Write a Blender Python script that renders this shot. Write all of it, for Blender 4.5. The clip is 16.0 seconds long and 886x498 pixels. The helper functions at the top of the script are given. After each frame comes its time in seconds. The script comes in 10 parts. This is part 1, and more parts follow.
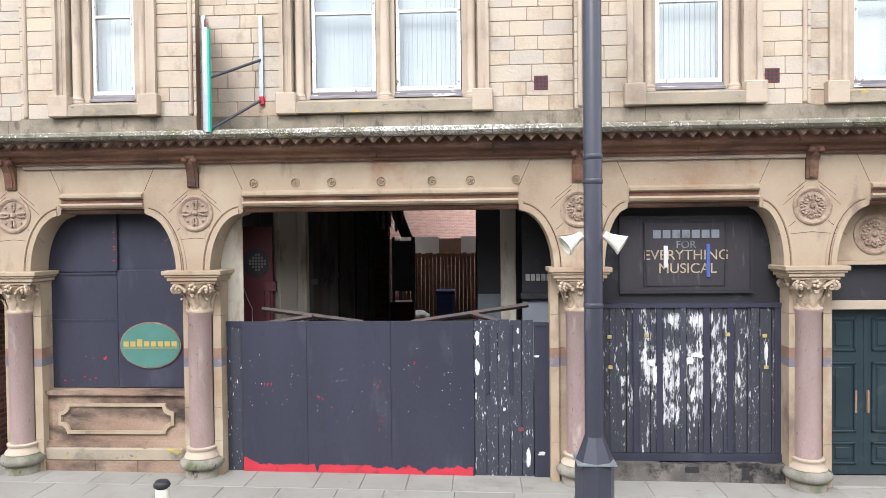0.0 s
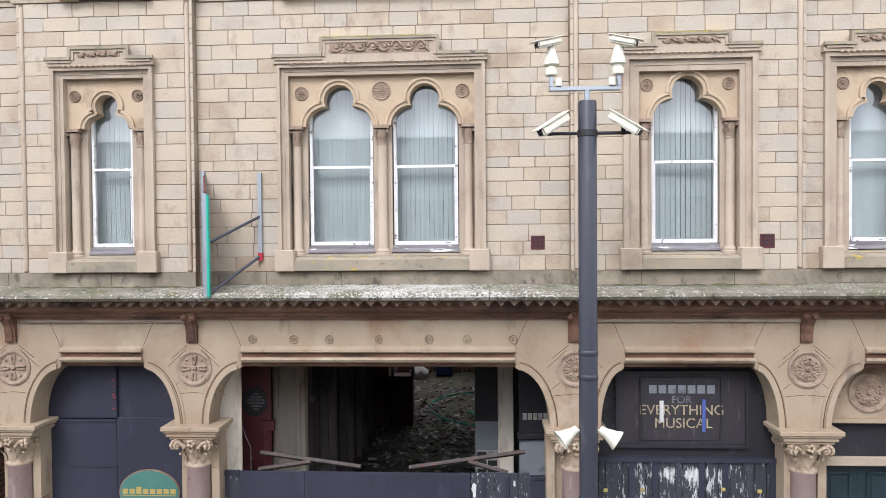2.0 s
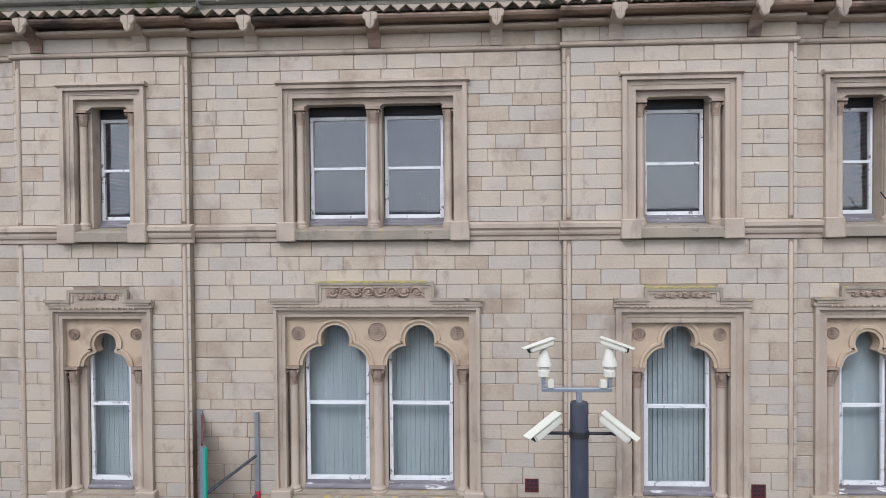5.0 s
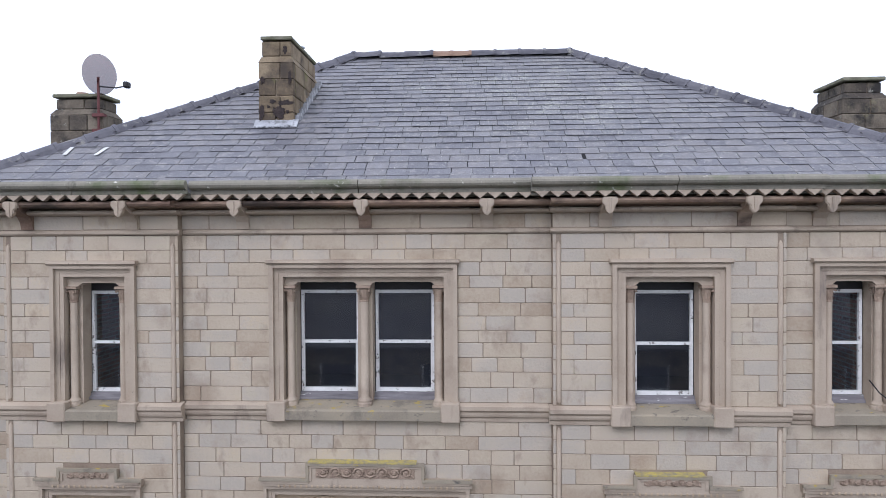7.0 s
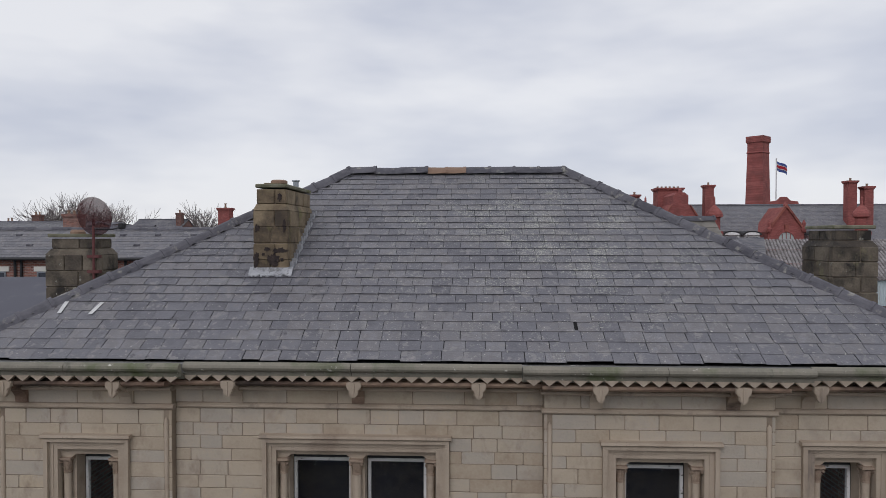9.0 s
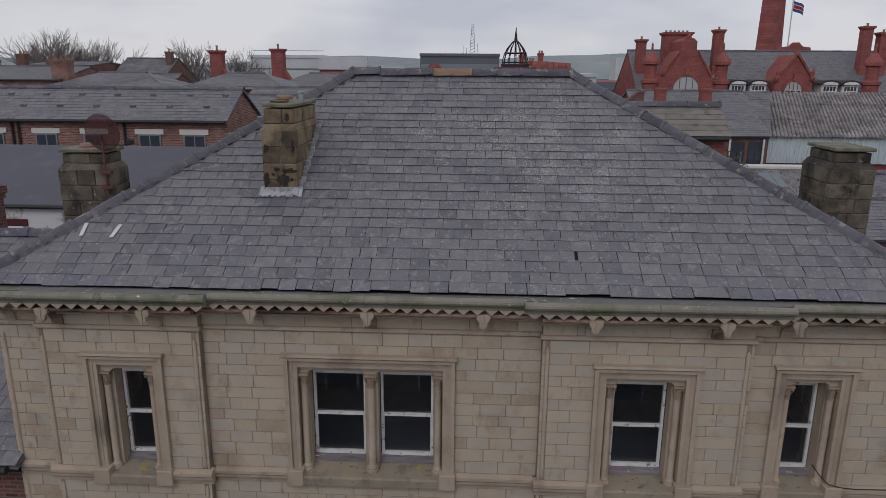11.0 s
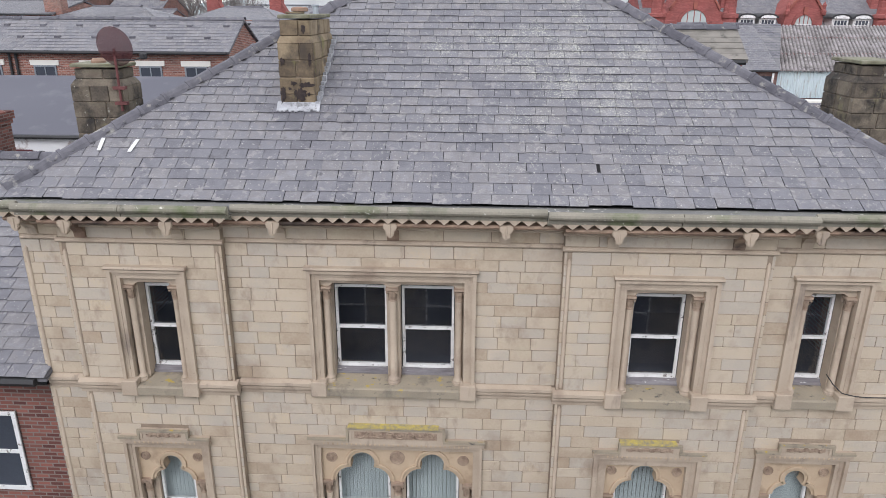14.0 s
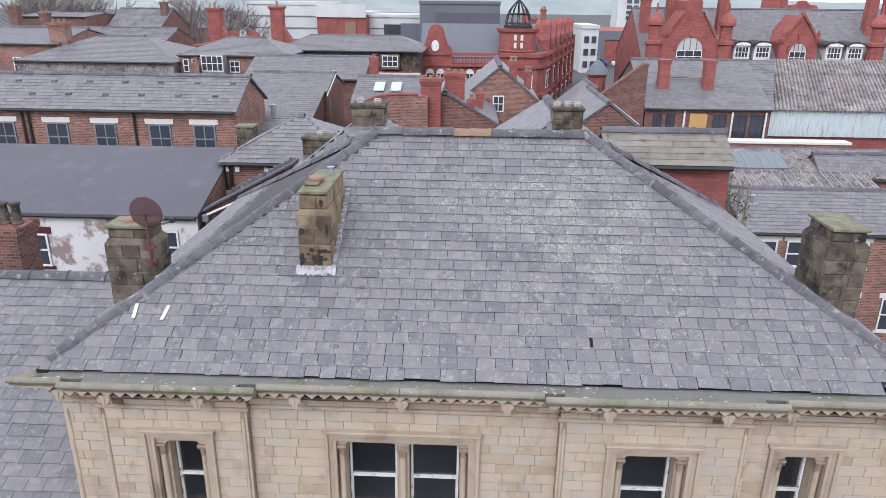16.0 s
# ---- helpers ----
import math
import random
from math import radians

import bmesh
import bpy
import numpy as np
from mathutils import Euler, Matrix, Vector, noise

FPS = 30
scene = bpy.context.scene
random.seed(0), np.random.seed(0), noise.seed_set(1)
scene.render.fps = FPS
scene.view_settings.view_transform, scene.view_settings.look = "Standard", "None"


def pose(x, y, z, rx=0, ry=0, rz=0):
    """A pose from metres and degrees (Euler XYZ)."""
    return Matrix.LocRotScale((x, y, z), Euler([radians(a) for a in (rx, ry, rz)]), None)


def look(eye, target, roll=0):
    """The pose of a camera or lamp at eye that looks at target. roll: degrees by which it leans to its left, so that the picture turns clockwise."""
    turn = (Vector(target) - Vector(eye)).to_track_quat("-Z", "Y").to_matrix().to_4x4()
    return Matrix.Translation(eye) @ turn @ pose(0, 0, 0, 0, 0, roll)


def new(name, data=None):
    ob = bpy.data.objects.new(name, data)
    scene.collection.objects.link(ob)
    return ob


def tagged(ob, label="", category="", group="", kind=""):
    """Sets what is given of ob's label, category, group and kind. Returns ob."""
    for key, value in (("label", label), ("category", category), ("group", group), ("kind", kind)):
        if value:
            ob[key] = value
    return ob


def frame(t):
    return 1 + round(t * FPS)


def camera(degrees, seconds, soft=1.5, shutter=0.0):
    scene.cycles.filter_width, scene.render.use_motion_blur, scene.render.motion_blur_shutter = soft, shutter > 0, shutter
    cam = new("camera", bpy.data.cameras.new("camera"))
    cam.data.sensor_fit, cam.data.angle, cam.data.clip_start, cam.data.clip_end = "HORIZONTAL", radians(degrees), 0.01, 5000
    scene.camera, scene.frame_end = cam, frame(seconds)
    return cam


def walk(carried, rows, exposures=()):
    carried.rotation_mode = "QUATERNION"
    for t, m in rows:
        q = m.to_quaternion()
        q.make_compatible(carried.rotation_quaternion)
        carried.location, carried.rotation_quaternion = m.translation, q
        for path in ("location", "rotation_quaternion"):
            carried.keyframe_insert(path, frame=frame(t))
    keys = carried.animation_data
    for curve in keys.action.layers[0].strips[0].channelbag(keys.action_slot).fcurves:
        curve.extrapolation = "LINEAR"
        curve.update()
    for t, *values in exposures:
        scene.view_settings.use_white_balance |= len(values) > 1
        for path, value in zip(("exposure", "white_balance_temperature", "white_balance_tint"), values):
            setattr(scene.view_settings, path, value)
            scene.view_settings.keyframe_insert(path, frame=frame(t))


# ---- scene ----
cam = camera(65.1, 16.0, soft=0.85)
PATH = [
    (0, (-0.044, -9.174, 3.182), (-0.156, -7.178, 3.138), -0.6),
    (0.5, (-0.052, -9.177, 3.709), (-0.161, -7.181, 3.663), -0.6),
    (1, (-0.022, -9.189, 4.249), (-0.134, -7.193, 4.202), -0.5),
    (1.5, (-0.008, -9.194, 4.719), (-0.119, -7.197, 4.678), -0.5),
    (2, (0.011, -9.186, 5.265), (-0.101, -7.189, 5.221), -0.5),
    (2.5, (0.016, -9.181, 5.742), (-0.097, -7.184, 5.7), -0.5),
    (3, (0.011, -9.188, 6.324), (-0.101, -7.192, 6.277), -0.5),
    (3.5, (0.018, -9.204, 6.838), (-0.094, -7.207, 6.794), -0.5),
    (4, (0.006, -9.211, 7.431), (-0.104, -7.214, 7.385), -0.4),
    (4.2, (0.035, -9.214, 7.628), (-0.079, -7.217, 7.587), -0.5),
    (6.3, (0.147, -9.226, 9.959), (0.041, -7.229, 9.924), -0.4),
    (6.5, (0.168, -9.218, 10.195), (0.062, -7.221, 10.161), -0.4),
    (7, (0.219, -9.183, 10.837), (0.113, -7.187, 10.804), -0.3),
    (7.5, (0.227, -9.127, 11.425), (0.123, -7.13, 11.391), -0.3),
    (8, (0.24, -9.103, 12.055), (0.137, -7.106, 12.02), -0.2),
    (8.5, (0.294, -9.147, 12.637), (0.188, -7.15, 12.599), -0.3),
    (8.7, (0.293, -9.172, 12.872), (0.19, -7.175, 12.834), -0.2),
    (10.3, (0.215, -9.31, 14.4), (0.123, -7.312, 14.352), 0.2),
    (10.8, (0.173, -9.36, 14.616), (0.083, -7.387, 14.302), 0.3),
    (11, (0.147, -9.373, 14.605), (0.061, -7.439, 14.1), 0.4),
    (11.5, (0.087, -9.394, 14.591), (0.007, -7.509, 13.927), 0.4),
    (12, (0.035, -9.435, 14.494), (-0.045, -7.55, 13.831), 0.4),
    (12.5, (-0.023, -9.43, 14.333), (-0.103, -7.545, 13.67), 0.4),
    (13, (-0.09, -9.45, 14.124), (-0.169, -7.564, 13.464), 0.4),
    (13.5, (-0.124, -9.479, 14.032), (-0.204, -7.592, 13.372), 0.4),
    (14, (-0.17, -9.508, 14.17), (-0.251, -7.621, 13.51), 0.3),
    (14.5, (-0.275, -9.526, 14.875), (-0.351, -7.64, 14.213), 0.5),
    (15, (-0.331, -9.546, 15.762), (-0.405, -7.662, 15.096), 0.6),
    (15.5, (-0.343, -9.521, 16.574), (-0.417, -7.638, 15.903), 0.6),
    (16, (-0.338, -9.515, 17.074), (-0.411, -7.633, 16.401), 0.6),
]
EXPOSURES = [(0, 1.82, 5960, 17), (1.5, 1.57, 5920, 18), (3, 1.13, 5800, 18), (4.2, 0.9, 5680, 18), (6.3, 0.74, 5480, 20), (7, 0.6, 5500, 20), (8, 0.15, 5640, 21), (8.7, -0.22, 5960, 18), (10.8, -0.78, 5950, 20), (11.1, -0.5, 5960, 20), (11.5, 0.5, 5960, 20), (12, 0.68, 5980, 19), (14, 0.74, 5960, 18), (16, 0.82, 5860, 19.5)]
walk(cam, [(t, look(eye, target, roll)) for t, eye, target, roll in PATH], EXPOSURES)


# ---- world and sun ----
world = bpy.data.worlds.new("overcast_sky")
scene.world = world
world.use_nodes = True
wn, wl = world.node_tree.nodes, world.node_tree.links
wn.clear()
w_out = wn.new("ShaderNodeOutputWorld")
w_bg = wn.new("ShaderNodeBackground")
w_sky = wn.new("ShaderNodeTexSky")
w_sky.sky_type, w_sky.sun_disc = "NISHITA", False
w_sky.sun_elevation, w_sky.sun_rotation = radians(48), radians(200)
w_scale = wn.new("ShaderNodeVectorMath")
w_scale.operation = "SCALE"
w_scale.inputs["Scale"].default_value = 0.1
w_tc = wn.new("ShaderNodeTexCoord")
w_map = wn.new("ShaderNodeMapping")
w_map.inputs["Scale"].default_value = (1.0, 1.0, 3.2)
w_n = wn.new("ShaderNodeTexNoise")
w_n.inputs["Scale"].default_value, w_n.inputs["Detail"].default_value, w_n.inputs["Roughness"].default_value = 2.6, 4, 0.5
w_r = wn.new("ShaderNodeValToRGB")
w_r.color_ramp.elements[0].position, w_r.color_ramp.elements[0].color = 0.36, (0.78, 0.81, 0.81, 1)
w_r.color_ramp.elements[1].position, w_r.color_ramp.elements[1].color = 0.62, (1.1, 1.1, 1.0, 1)
w_mix = wn.new("ShaderNodeMix")
w_mix.data_type = "RGBA"
w_mix.inputs[0].default_value = 0.9
wl.new(w_tc.outputs["Generated"], w_map.inputs["Vector"])
wl.new(w_map.outputs[0], w_n.inputs["Vector"])
wl.new(w_n.outputs[0], w_r.inputs[0])
wl.new(w_sky.outputs[0], w_scale.inputs[0])
wl.new(w_scale.outputs[0], w_mix.inputs[6])
wl.new(w_r.outputs[0], w_mix.inputs[7])
wl.new(w_mix.outputs[2], w_bg.inputs[0])
w_bg.inputs[1].default_value = 1.0
wl.new(w_bg.outputs[0], w_out.inputs[0])

sun = new("sun", bpy.data.lights.new("sun", "SUN"))
sun.data.energy, sun.data.angle, sun.data.color = 0.9, radians(25), (1.0, 0.96, 0.9)
sun.matrix_world = look((-9, -26, 30), (0, 0, 5))


# ---- materials ----
def material(name, colours, rand=0.0, scale=3.0, grain=60.0, mottle=0.5, rough=0.85, metal=0.0, bump=0.15, stain=None, stain_scale=1.2, stain_at=(0.55, 0.7), stretch=(1, 1, 1), spec=0.4, speck=None, fleck=0.42):
    """A worn surface: a ramp of colours by large noise and by each piece's own chance, fine grain in the relief, stains with their own edges."""
    m = bpy.data.materials.new(name)
    m.use_nodes = True
    n, l = m.node_tree.nodes, m.node_tree.links
    b = n["Principled BSDF"]
    b.inputs["Roughness"].default_value, b.inputs["Metallic"].default_value = rough, metal
    b.inputs["Specular IOR Level"].default_value = spec
    geo = n.new("ShaderNodeNewGeometry")
    mp = n.new("ShaderNodeMapping")
    mp.inputs["Scale"].default_value = stretch
    l.new(geo.outputs["Position"], mp.inputs["Vector"])
    big = n.new("ShaderNodeTexNoise")
    big.inputs["Scale"].default_value, big.inputs["Detail"].default_value = scale, 5
    l.new(mp.outputs[0], big.inputs["Vector"])
    fine = n.new("ShaderNodeTexNoise")
    fine.inputs["Scale"].default_value, fine.inputs["Detail"].default_value = grain, 4
    l.new(mp.outputs[0], fine.inputs["Vector"])
    value = big.outputs[0]
    mm = n.new("ShaderNodeMath")
    mm.operation = "MULTIPLY_ADD"
    mm.inputs[1].default_value, mm.inputs[2].default_value = mottle * 1.6, 0.5 - mottle * 0.8
    l.new(value, mm.inputs[0])
    value = mm.outputs[0]
    if rand:
        info = n.new("ShaderNodeObjectInfo")
        add = n.new("ShaderNodeMath")
        l.new(info.outputs["Random"], add.inputs[0])
        l.new(geo.outputs["Random Per Island"], add.inputs[1])
        fr = n.new("ShaderNodeMath")
        fr.operation = "FRACT"
        l.new(add.outputs[0], fr.inputs[0])
        sub = n.new("ShaderNodeMath")
        sub.operation = "MULTIPLY_ADD"
        sub.inputs[1].default_value, sub.inputs[2].default_value = rand, -rand / 2
        l.new(fr.outputs[0], sub.inputs[0])
        ad = n.new("ShaderNodeMath")
        l.new(value, ad.inputs[0])
        l.new(sub.outputs[0], ad.inputs[1])
        value = ad.outputs[0]
    gr = n.new("ShaderNodeMath")
    gr.operation = "MULTIPLY_ADD"
    gr.inputs[1].default_value = fleck
    l.new(fine.outputs[0], gr.inputs[0])
    sb = n.new("ShaderNodeMath")
    sb.operation = "SUBTRACT"
    sb.inputs[1].default_value = fleck / 2
    l.new(value, sb.inputs[0])
    l.new(sb.outputs[0], gr.inputs[2])
    ramp = n.new("ShaderNodeValToRGB")
    e = ramp.color_ramp.elements
    while len(e) < len(colours):
        e.new(0.5)
    for i, c in enumerate(colours):
        e[i].position = 0.12 + 0.76 * i / max(1, len(colours) - 1)
        e[i].color = (*c, 1)
    l.new(gr.outputs[0], ramp.inputs[0])
    col = ramp.outputs[0]
    for colour, sc, lo, hi, st in ([(stain, stain_scale, *stain_at, stretch)] if stain else []) + (speck if isinstance(speck, list) else [speck] if speck else []):
        sn = n.new("ShaderNodeTexNoise")
        sm = n.new("ShaderNodeMapping")
        sm.inputs["Scale"].default_value, sm.inputs["Location"].default_value = st, (3.1, 1.7, 5.3)
        l.new(geo.outputs["Position"], sm.inputs["Vector"])
        l.new(sm.outputs[0], sn.inputs["Vector"])
        sn.inputs["Scale"].default_value, sn.inputs["Detail"].default_value, sn.inputs["Roughness"].default_value = sc, 7, 0.62
        sr = n.new("ShaderNodeMapRange")
        sr.inputs[1].default_value, sr.inputs[2].default_value = lo, hi
        l.new(sn.outputs[0], sr.inputs[0])
        mx = n.new("ShaderNodeMix")
        mx.data_type = "RGBA"
        mx.inputs[7].default_value = (*colour, 1)
        l.new(sr.outputs[0], mx.inputs[0])
        l.new(col, mx.inputs[6])
        col = mx.outputs[2]
    l.new(col, b.inputs["Base Color"])
    if bump:
        bp = n.new("ShaderNodeBump")
        bp.inputs["Strength"].default_value, bp.inputs["Distance"].default_value = bump, 0.02
        l.new(fine.outputs[0], bp.inputs["Height"])
        l.new(bp.outputs[0], b.inputs["Normal"])
    return m


def brickwork(name, c1, c2, mortar, w=0.225, h=0.075, gap=0.01, rough=0.9, offset=0.5, dirt=(0.06, 0.05, 0.045), dirt_amount=0.5, slope=1.0):
    """Coursed work on walls or roofs that stay far off: brick or slate in courses, with dirt on top."""
    m = bpy.data.materials.new(name)
    m.use_nodes = True
    n, l = m.node_tree.nodes, m.node_tree.links
    b = n["Principled BSDF"]
    b.inputs["Roughness"].default_value = rough
    b.inputs["Specular IOR Level"].default_value = 0.25
    geo = n.new("ShaderNodeNewGeometry")
    sep = n.new("ShaderNodeSeparateXYZ")
    l.new(geo.outputs["Position"], sep.inputs[0])
    ad = n.new("ShaderNodeMath")
    l.new(sep.outputs[0], ad.inputs[0])
    l.new(sep.outputs[1], ad.inputs[1])
    sl = n.new("ShaderNodeMath")
    sl.operation = "MULTIPLY"
    sl.inputs[1].default_value = slope
    l.new(sep.outputs[2], sl.inputs[0])
    cb = n.new("ShaderNodeCombineXYZ")
    l.new(ad.outputs[0], cb.inputs[0])
    l.new(sl.outputs[0], cb.inputs[1])
    br = n.new("ShaderNodeTexBrick")
    br.offset = offset
    br.inputs["Color1"].default_value, br.inputs["Color2"].default_value, br.inputs["Mortar"].default_value = (*c1, 1), (*c2, 1), (*mortar, 1)
    br.inputs["Scale"].default_value = 1.0
    br.inputs["Mortar Size"].default_value, br.inputs["Mortar Smooth"].default_value = gap, 0.2
    br.inputs["Brick Width"].default_value, br.inputs["Row Height"].default_value = w, h
    l.new(cb.outputs[0], br.inputs["Vector"])
    nz = n.new("ShaderNodeTexNoise")
    nz.inputs["Scale"].default_value, nz.inputs["Detail"].default_value = 0.9, 6
    l.new(geo.outputs["Position"], nz.inputs["Vector"])
    mr = n.new("ShaderNodeMapRange")
    mr.inputs[1].default_value, mr.inputs[2].default_value, mr.inputs[4].default_value = 0.42, 0.75, dirt_amount
    l.new(nz.outputs[0], mr.inputs[0])
    mx = n.new("ShaderNodeMix")
    mx.data_type = "RGBA"
    mx.inputs[7].default_value = (*dirt, 1)
    l.new(mr.outputs[0], mx.inputs[0])
    l.new(br.outputs["Color"], mx.inputs[6])
    l.new(mx.outputs[2], b.inputs["Base Color"])
    bp = n.new("ShaderNodeBump")
    bp.inputs["Strength"].default_value, bp.inputs["Distance"].default_value = 0.4, 0.01
    bp.invert = True
    l.new(br.outputs["Fac"], bp.inputs["Height"])
    l.new(bp.outputs[0], b.inputs["Normal"])
    return m


def scraped_patch(name, base, pale, spots):
    """Dark boards worn to pale wood in fine upright flakes, thickest inside a few rough rectangles."""
    m = material(name, base, scale=1.5, rough=0.6, bump=0.2)
    n, l = m.node_tree.nodes, m.node_tree.links
    b = n["Principled BSDF"]
    col = b.inputs["Base Color"].links[0].from_socket
    geo = n.new("ShaderNodeNewGeometry")

    def math_node(op, p, q=None):
        k = n.new("ShaderNodeMath")
        k.operation = op
        for i, v in enumerate((p, q)):
            if v is None:
                continue
            if isinstance(v, (int, float)):
                k.inputs[i].default_value = v
            else:
                l.new(v, k.inputs[i])
        return k.outputs[0]

    def clouds(scale, stretch, detail=7):
        mp = n.new("ShaderNodeMapping")
        mp.inputs["Scale"].default_value = stretch
        l.new(geo.outputs["Position"], mp.inputs["Vector"])
        nz = n.new("ShaderNodeTexNoise")
        nz.inputs["Scale"].default_value, nz.inputs["Detail"].default_value, nz.inputs["Roughness"].default_value = scale, detail, 0.68
        l.new(mp.outputs[0], nz.inputs["Vector"])
        return nz.outputs[0]

    sep = n.new("ShaderNodeSeparateXYZ")
    l.new(geo.outputs["Position"], sep.inputs[0])
    best = 9.0
    for cx, cz, hx, hz, add in spots:
        dx = math_node("DIVIDE", math_node("ABSOLUTE", math_node("SUBTRACT", sep.outputs[0], cx)), hx)
        dz = math_node("DIVIDE", math_node("ABSOLUTE", math_node("SUBTRACT", sep.outputs[2], cz)), hz)
        best = math_node("MINIMUM", math_node("ADD", math_node("MAXIMUM", dx, dz), add), best)
    ragged = math_node("ADD", best, math_node("MULTIPLY", math_node("SUBTRACT", clouds(5.0, (1, 1, 0.6), 3), 0.5), 1.6))
    mr = n.new("ShaderNodeMapRange")
    mr.inputs[1].default_value, mr.inputs[2].default_value = 0.5, 1.35
    mr.inputs[3].default_value, mr.inputs[4].default_value = 0.5, 0.61
    l.new(ragged, mr.inputs[0])
    for scale, stretch, ease, amount in ((26.0, (1, 1, 0.22), 0.05, 0.75), (13.0, (1, 1, 0.3), -0.02, 1.0)):
        diff = math_node("SUBTRACT", clouds(scale, stretch), mr.outputs[0])
        fac = n.new("ShaderNodeMapRange")
        fac.inputs[1].default_value, fac.inputs[2].default_value, fac.inputs[4].default_value = 0.0 - ease * 0.2, 0.06, amount
        l.new(diff, fac.inputs[0])
        mx = n.new("ShaderNodeMix")
        mx.data_type = "RGBA"
        mx.inputs[7].default_value = (*pale, 1)
        l.new(fac.outputs[0], mx.inputs[0])
        l.new(col, mx.inputs[6])
        col = mx.outputs[2]
    l.new(col, b.inputs["Base Color"])
    return m


def glazing(name, tint=(1, 1, 1)):
    m = bpy.data.materials.new(name)
    m.use_nodes = True
    n, l = m.node_tree.nodes, m.node_tree.links
    n.clear()
    out = n.new("ShaderNodeOutputMaterial")
    mix = n.new("ShaderNodeMixShader")
    facing = n.new("ShaderNodeLayerWeight")
    facing.inputs[0].default_value = 0.5
    fifth = n.new("ShaderNodeMath")
    fifth.operation = "POWER"
    fifth.inputs[1].default_value = 5.0
    l.new(facing.outputs["Facing"], fifth.inputs[0])
    fr = n.new("ShaderNodeMath")
    fr.operation = "MULTIPLY_ADD"
    fr.inputs[1].default_value, fr.inputs[2].default_value = 0.91, 0.088
    l.new(fifth.outputs[0], fr.inputs[0])
    tr = n.new("ShaderNodeBsdfTransparent")
    tr.inputs[0].default_value = (*tint, 1)
    gl = n.new("ShaderNodeBsdfGlossy")
    gl.inputs["Roughness"].default_value = 0.03
    # uneven bluish diffuse film paints in some of the reflected sky
    sky_film = n.new("ShaderNodeMixShader")
    df = n.new("ShaderNodeBsdfDiffuse")
    df.inputs[0].default_value = (0.45, 0.49, 0.6, 1)
    dn = n.new("ShaderNodeTexNoise")
    dn.inputs["Scale"].default_value, dn.inputs["Detail"].default_value = 1.3, 8
    dg = n.new("ShaderNodeNewGeometry")
    l.new(dg.outputs["Position"], dn.inputs["Vector"])
    dr = n.new("ShaderNodeMapRange")
    dr.inputs[1].default_value, dr.inputs[2].default_value, dr.inputs[3].default_value, dr.inputs[4].default_value = 0.3, 0.75, 0.006, 0.022
    l.new(dn.outputs[0], dr.inputs[0])
    l.new(dr.outputs[0], sky_film.inputs[0])
    l.new(tr.outputs[0], sky_film.inputs[1])
    l.new(df.outputs[0], sky_film.inputs[2])
    l.new(fr.outputs[0], mix.inputs[0])
    l.new(sky_film.outputs[0], mix.inputs[1])
    l.new(gl.outputs[0], mix.inputs[2])
    l.new(mix.outputs[0], out.inputs[0])
    return m


M_ASHLAR = material("ashlar_sandstone", [(0.35, 0.271, 0.192), (0.418, 0.345, 0.254), (0.469, 0.393, 0.295), (0.452, 0.386, 0.299), (0.407, 0.362, 0.299), (0.458, 0.395, 0.314), (0.497, 0.407, 0.287)], rand=0.62, scale=1.8, grain=30, mottle=0.3, bump=0.35, fleck=0.2, stain=(0.27, 0.205, 0.145), stain_scale=1.3, stain_at=(0.55, 0.82), speck=[((0.25, 0.19, 0.14), 3.5, 0.58, 0.8, (1, 1, 0.6)), ((0.46, 0.4, 0.29), 2.3, 0.58, 0.78, (1, 1, 1)), ((0.19, 0.16, 0.13), 28.0, 0.69, 0.77, (1, 1, 1))])
M_DRESSED = material("dressed_sandstone", [(0.302, 0.235, 0.172), (0.409, 0.336, 0.255), (0.465, 0.384, 0.293)], scale=1.6, grain=40, mottle=0.65, fleck=0.26, bump=0.18, stain=(0.22, 0.165, 0.125), stain_scale=1.3, stain_at=(0.56, 0.8), speck=[((0.2, 0.165, 0.135), 3.2, 0.58, 0.74, (1, 1, 0.25)), ((0.19, 0.16, 0.13), 24.0, 0.66, 0.75, (1, 1, 1))])
M_TREFOIL = material("warm_dressed_sandstone", [(0.363, 0.27, 0.181), (0.462, 0.358, 0.244), (0.506, 0.396, 0.278)], scale=1.8, grain=40, mottle=0.7, fleck=0.2, bump=0.15, stain=(0.25, 0.18, 0.12), stain_scale=2.0, stain_at=(0.57, 0.78))
M_PARAPET = material("damp_parapet_stone", [(0.15, 0.13, 0.1), (0.24, 0.205, 0.155), (0.31, 0.265, 0.2)], scale=2.2, grain=35, mottle=0.8, fleck=0.3, bump=0.3, stain=(0.1, 0.095, 0.06), stain_scale=1.8, stain_at=(0.5, 0.7), speck=[((0.09, 0.075, 0.06), 5.0, 0.56, 0.68, (1, 1, 0.5)), ((0.36, 0.31, 0.23), 1.4, 0.56, 0.7, (1, 1, 1))])
M_CRUST = material("dark_moss_crust", [(0.04, 0.042, 0.022), (0.1, 0.1, 0.045), (0.16, 0.14, 0.07)], scale=9, mottle=0.9, bump=0.6)
M_MORTAR = material("lime_mortar", [(0.18, 0.135, 0.1), (0.26, 0.205, 0.15), (0.36, 0.295, 0.215)], scale=2.2, mottle=0.9, bump=0.3)
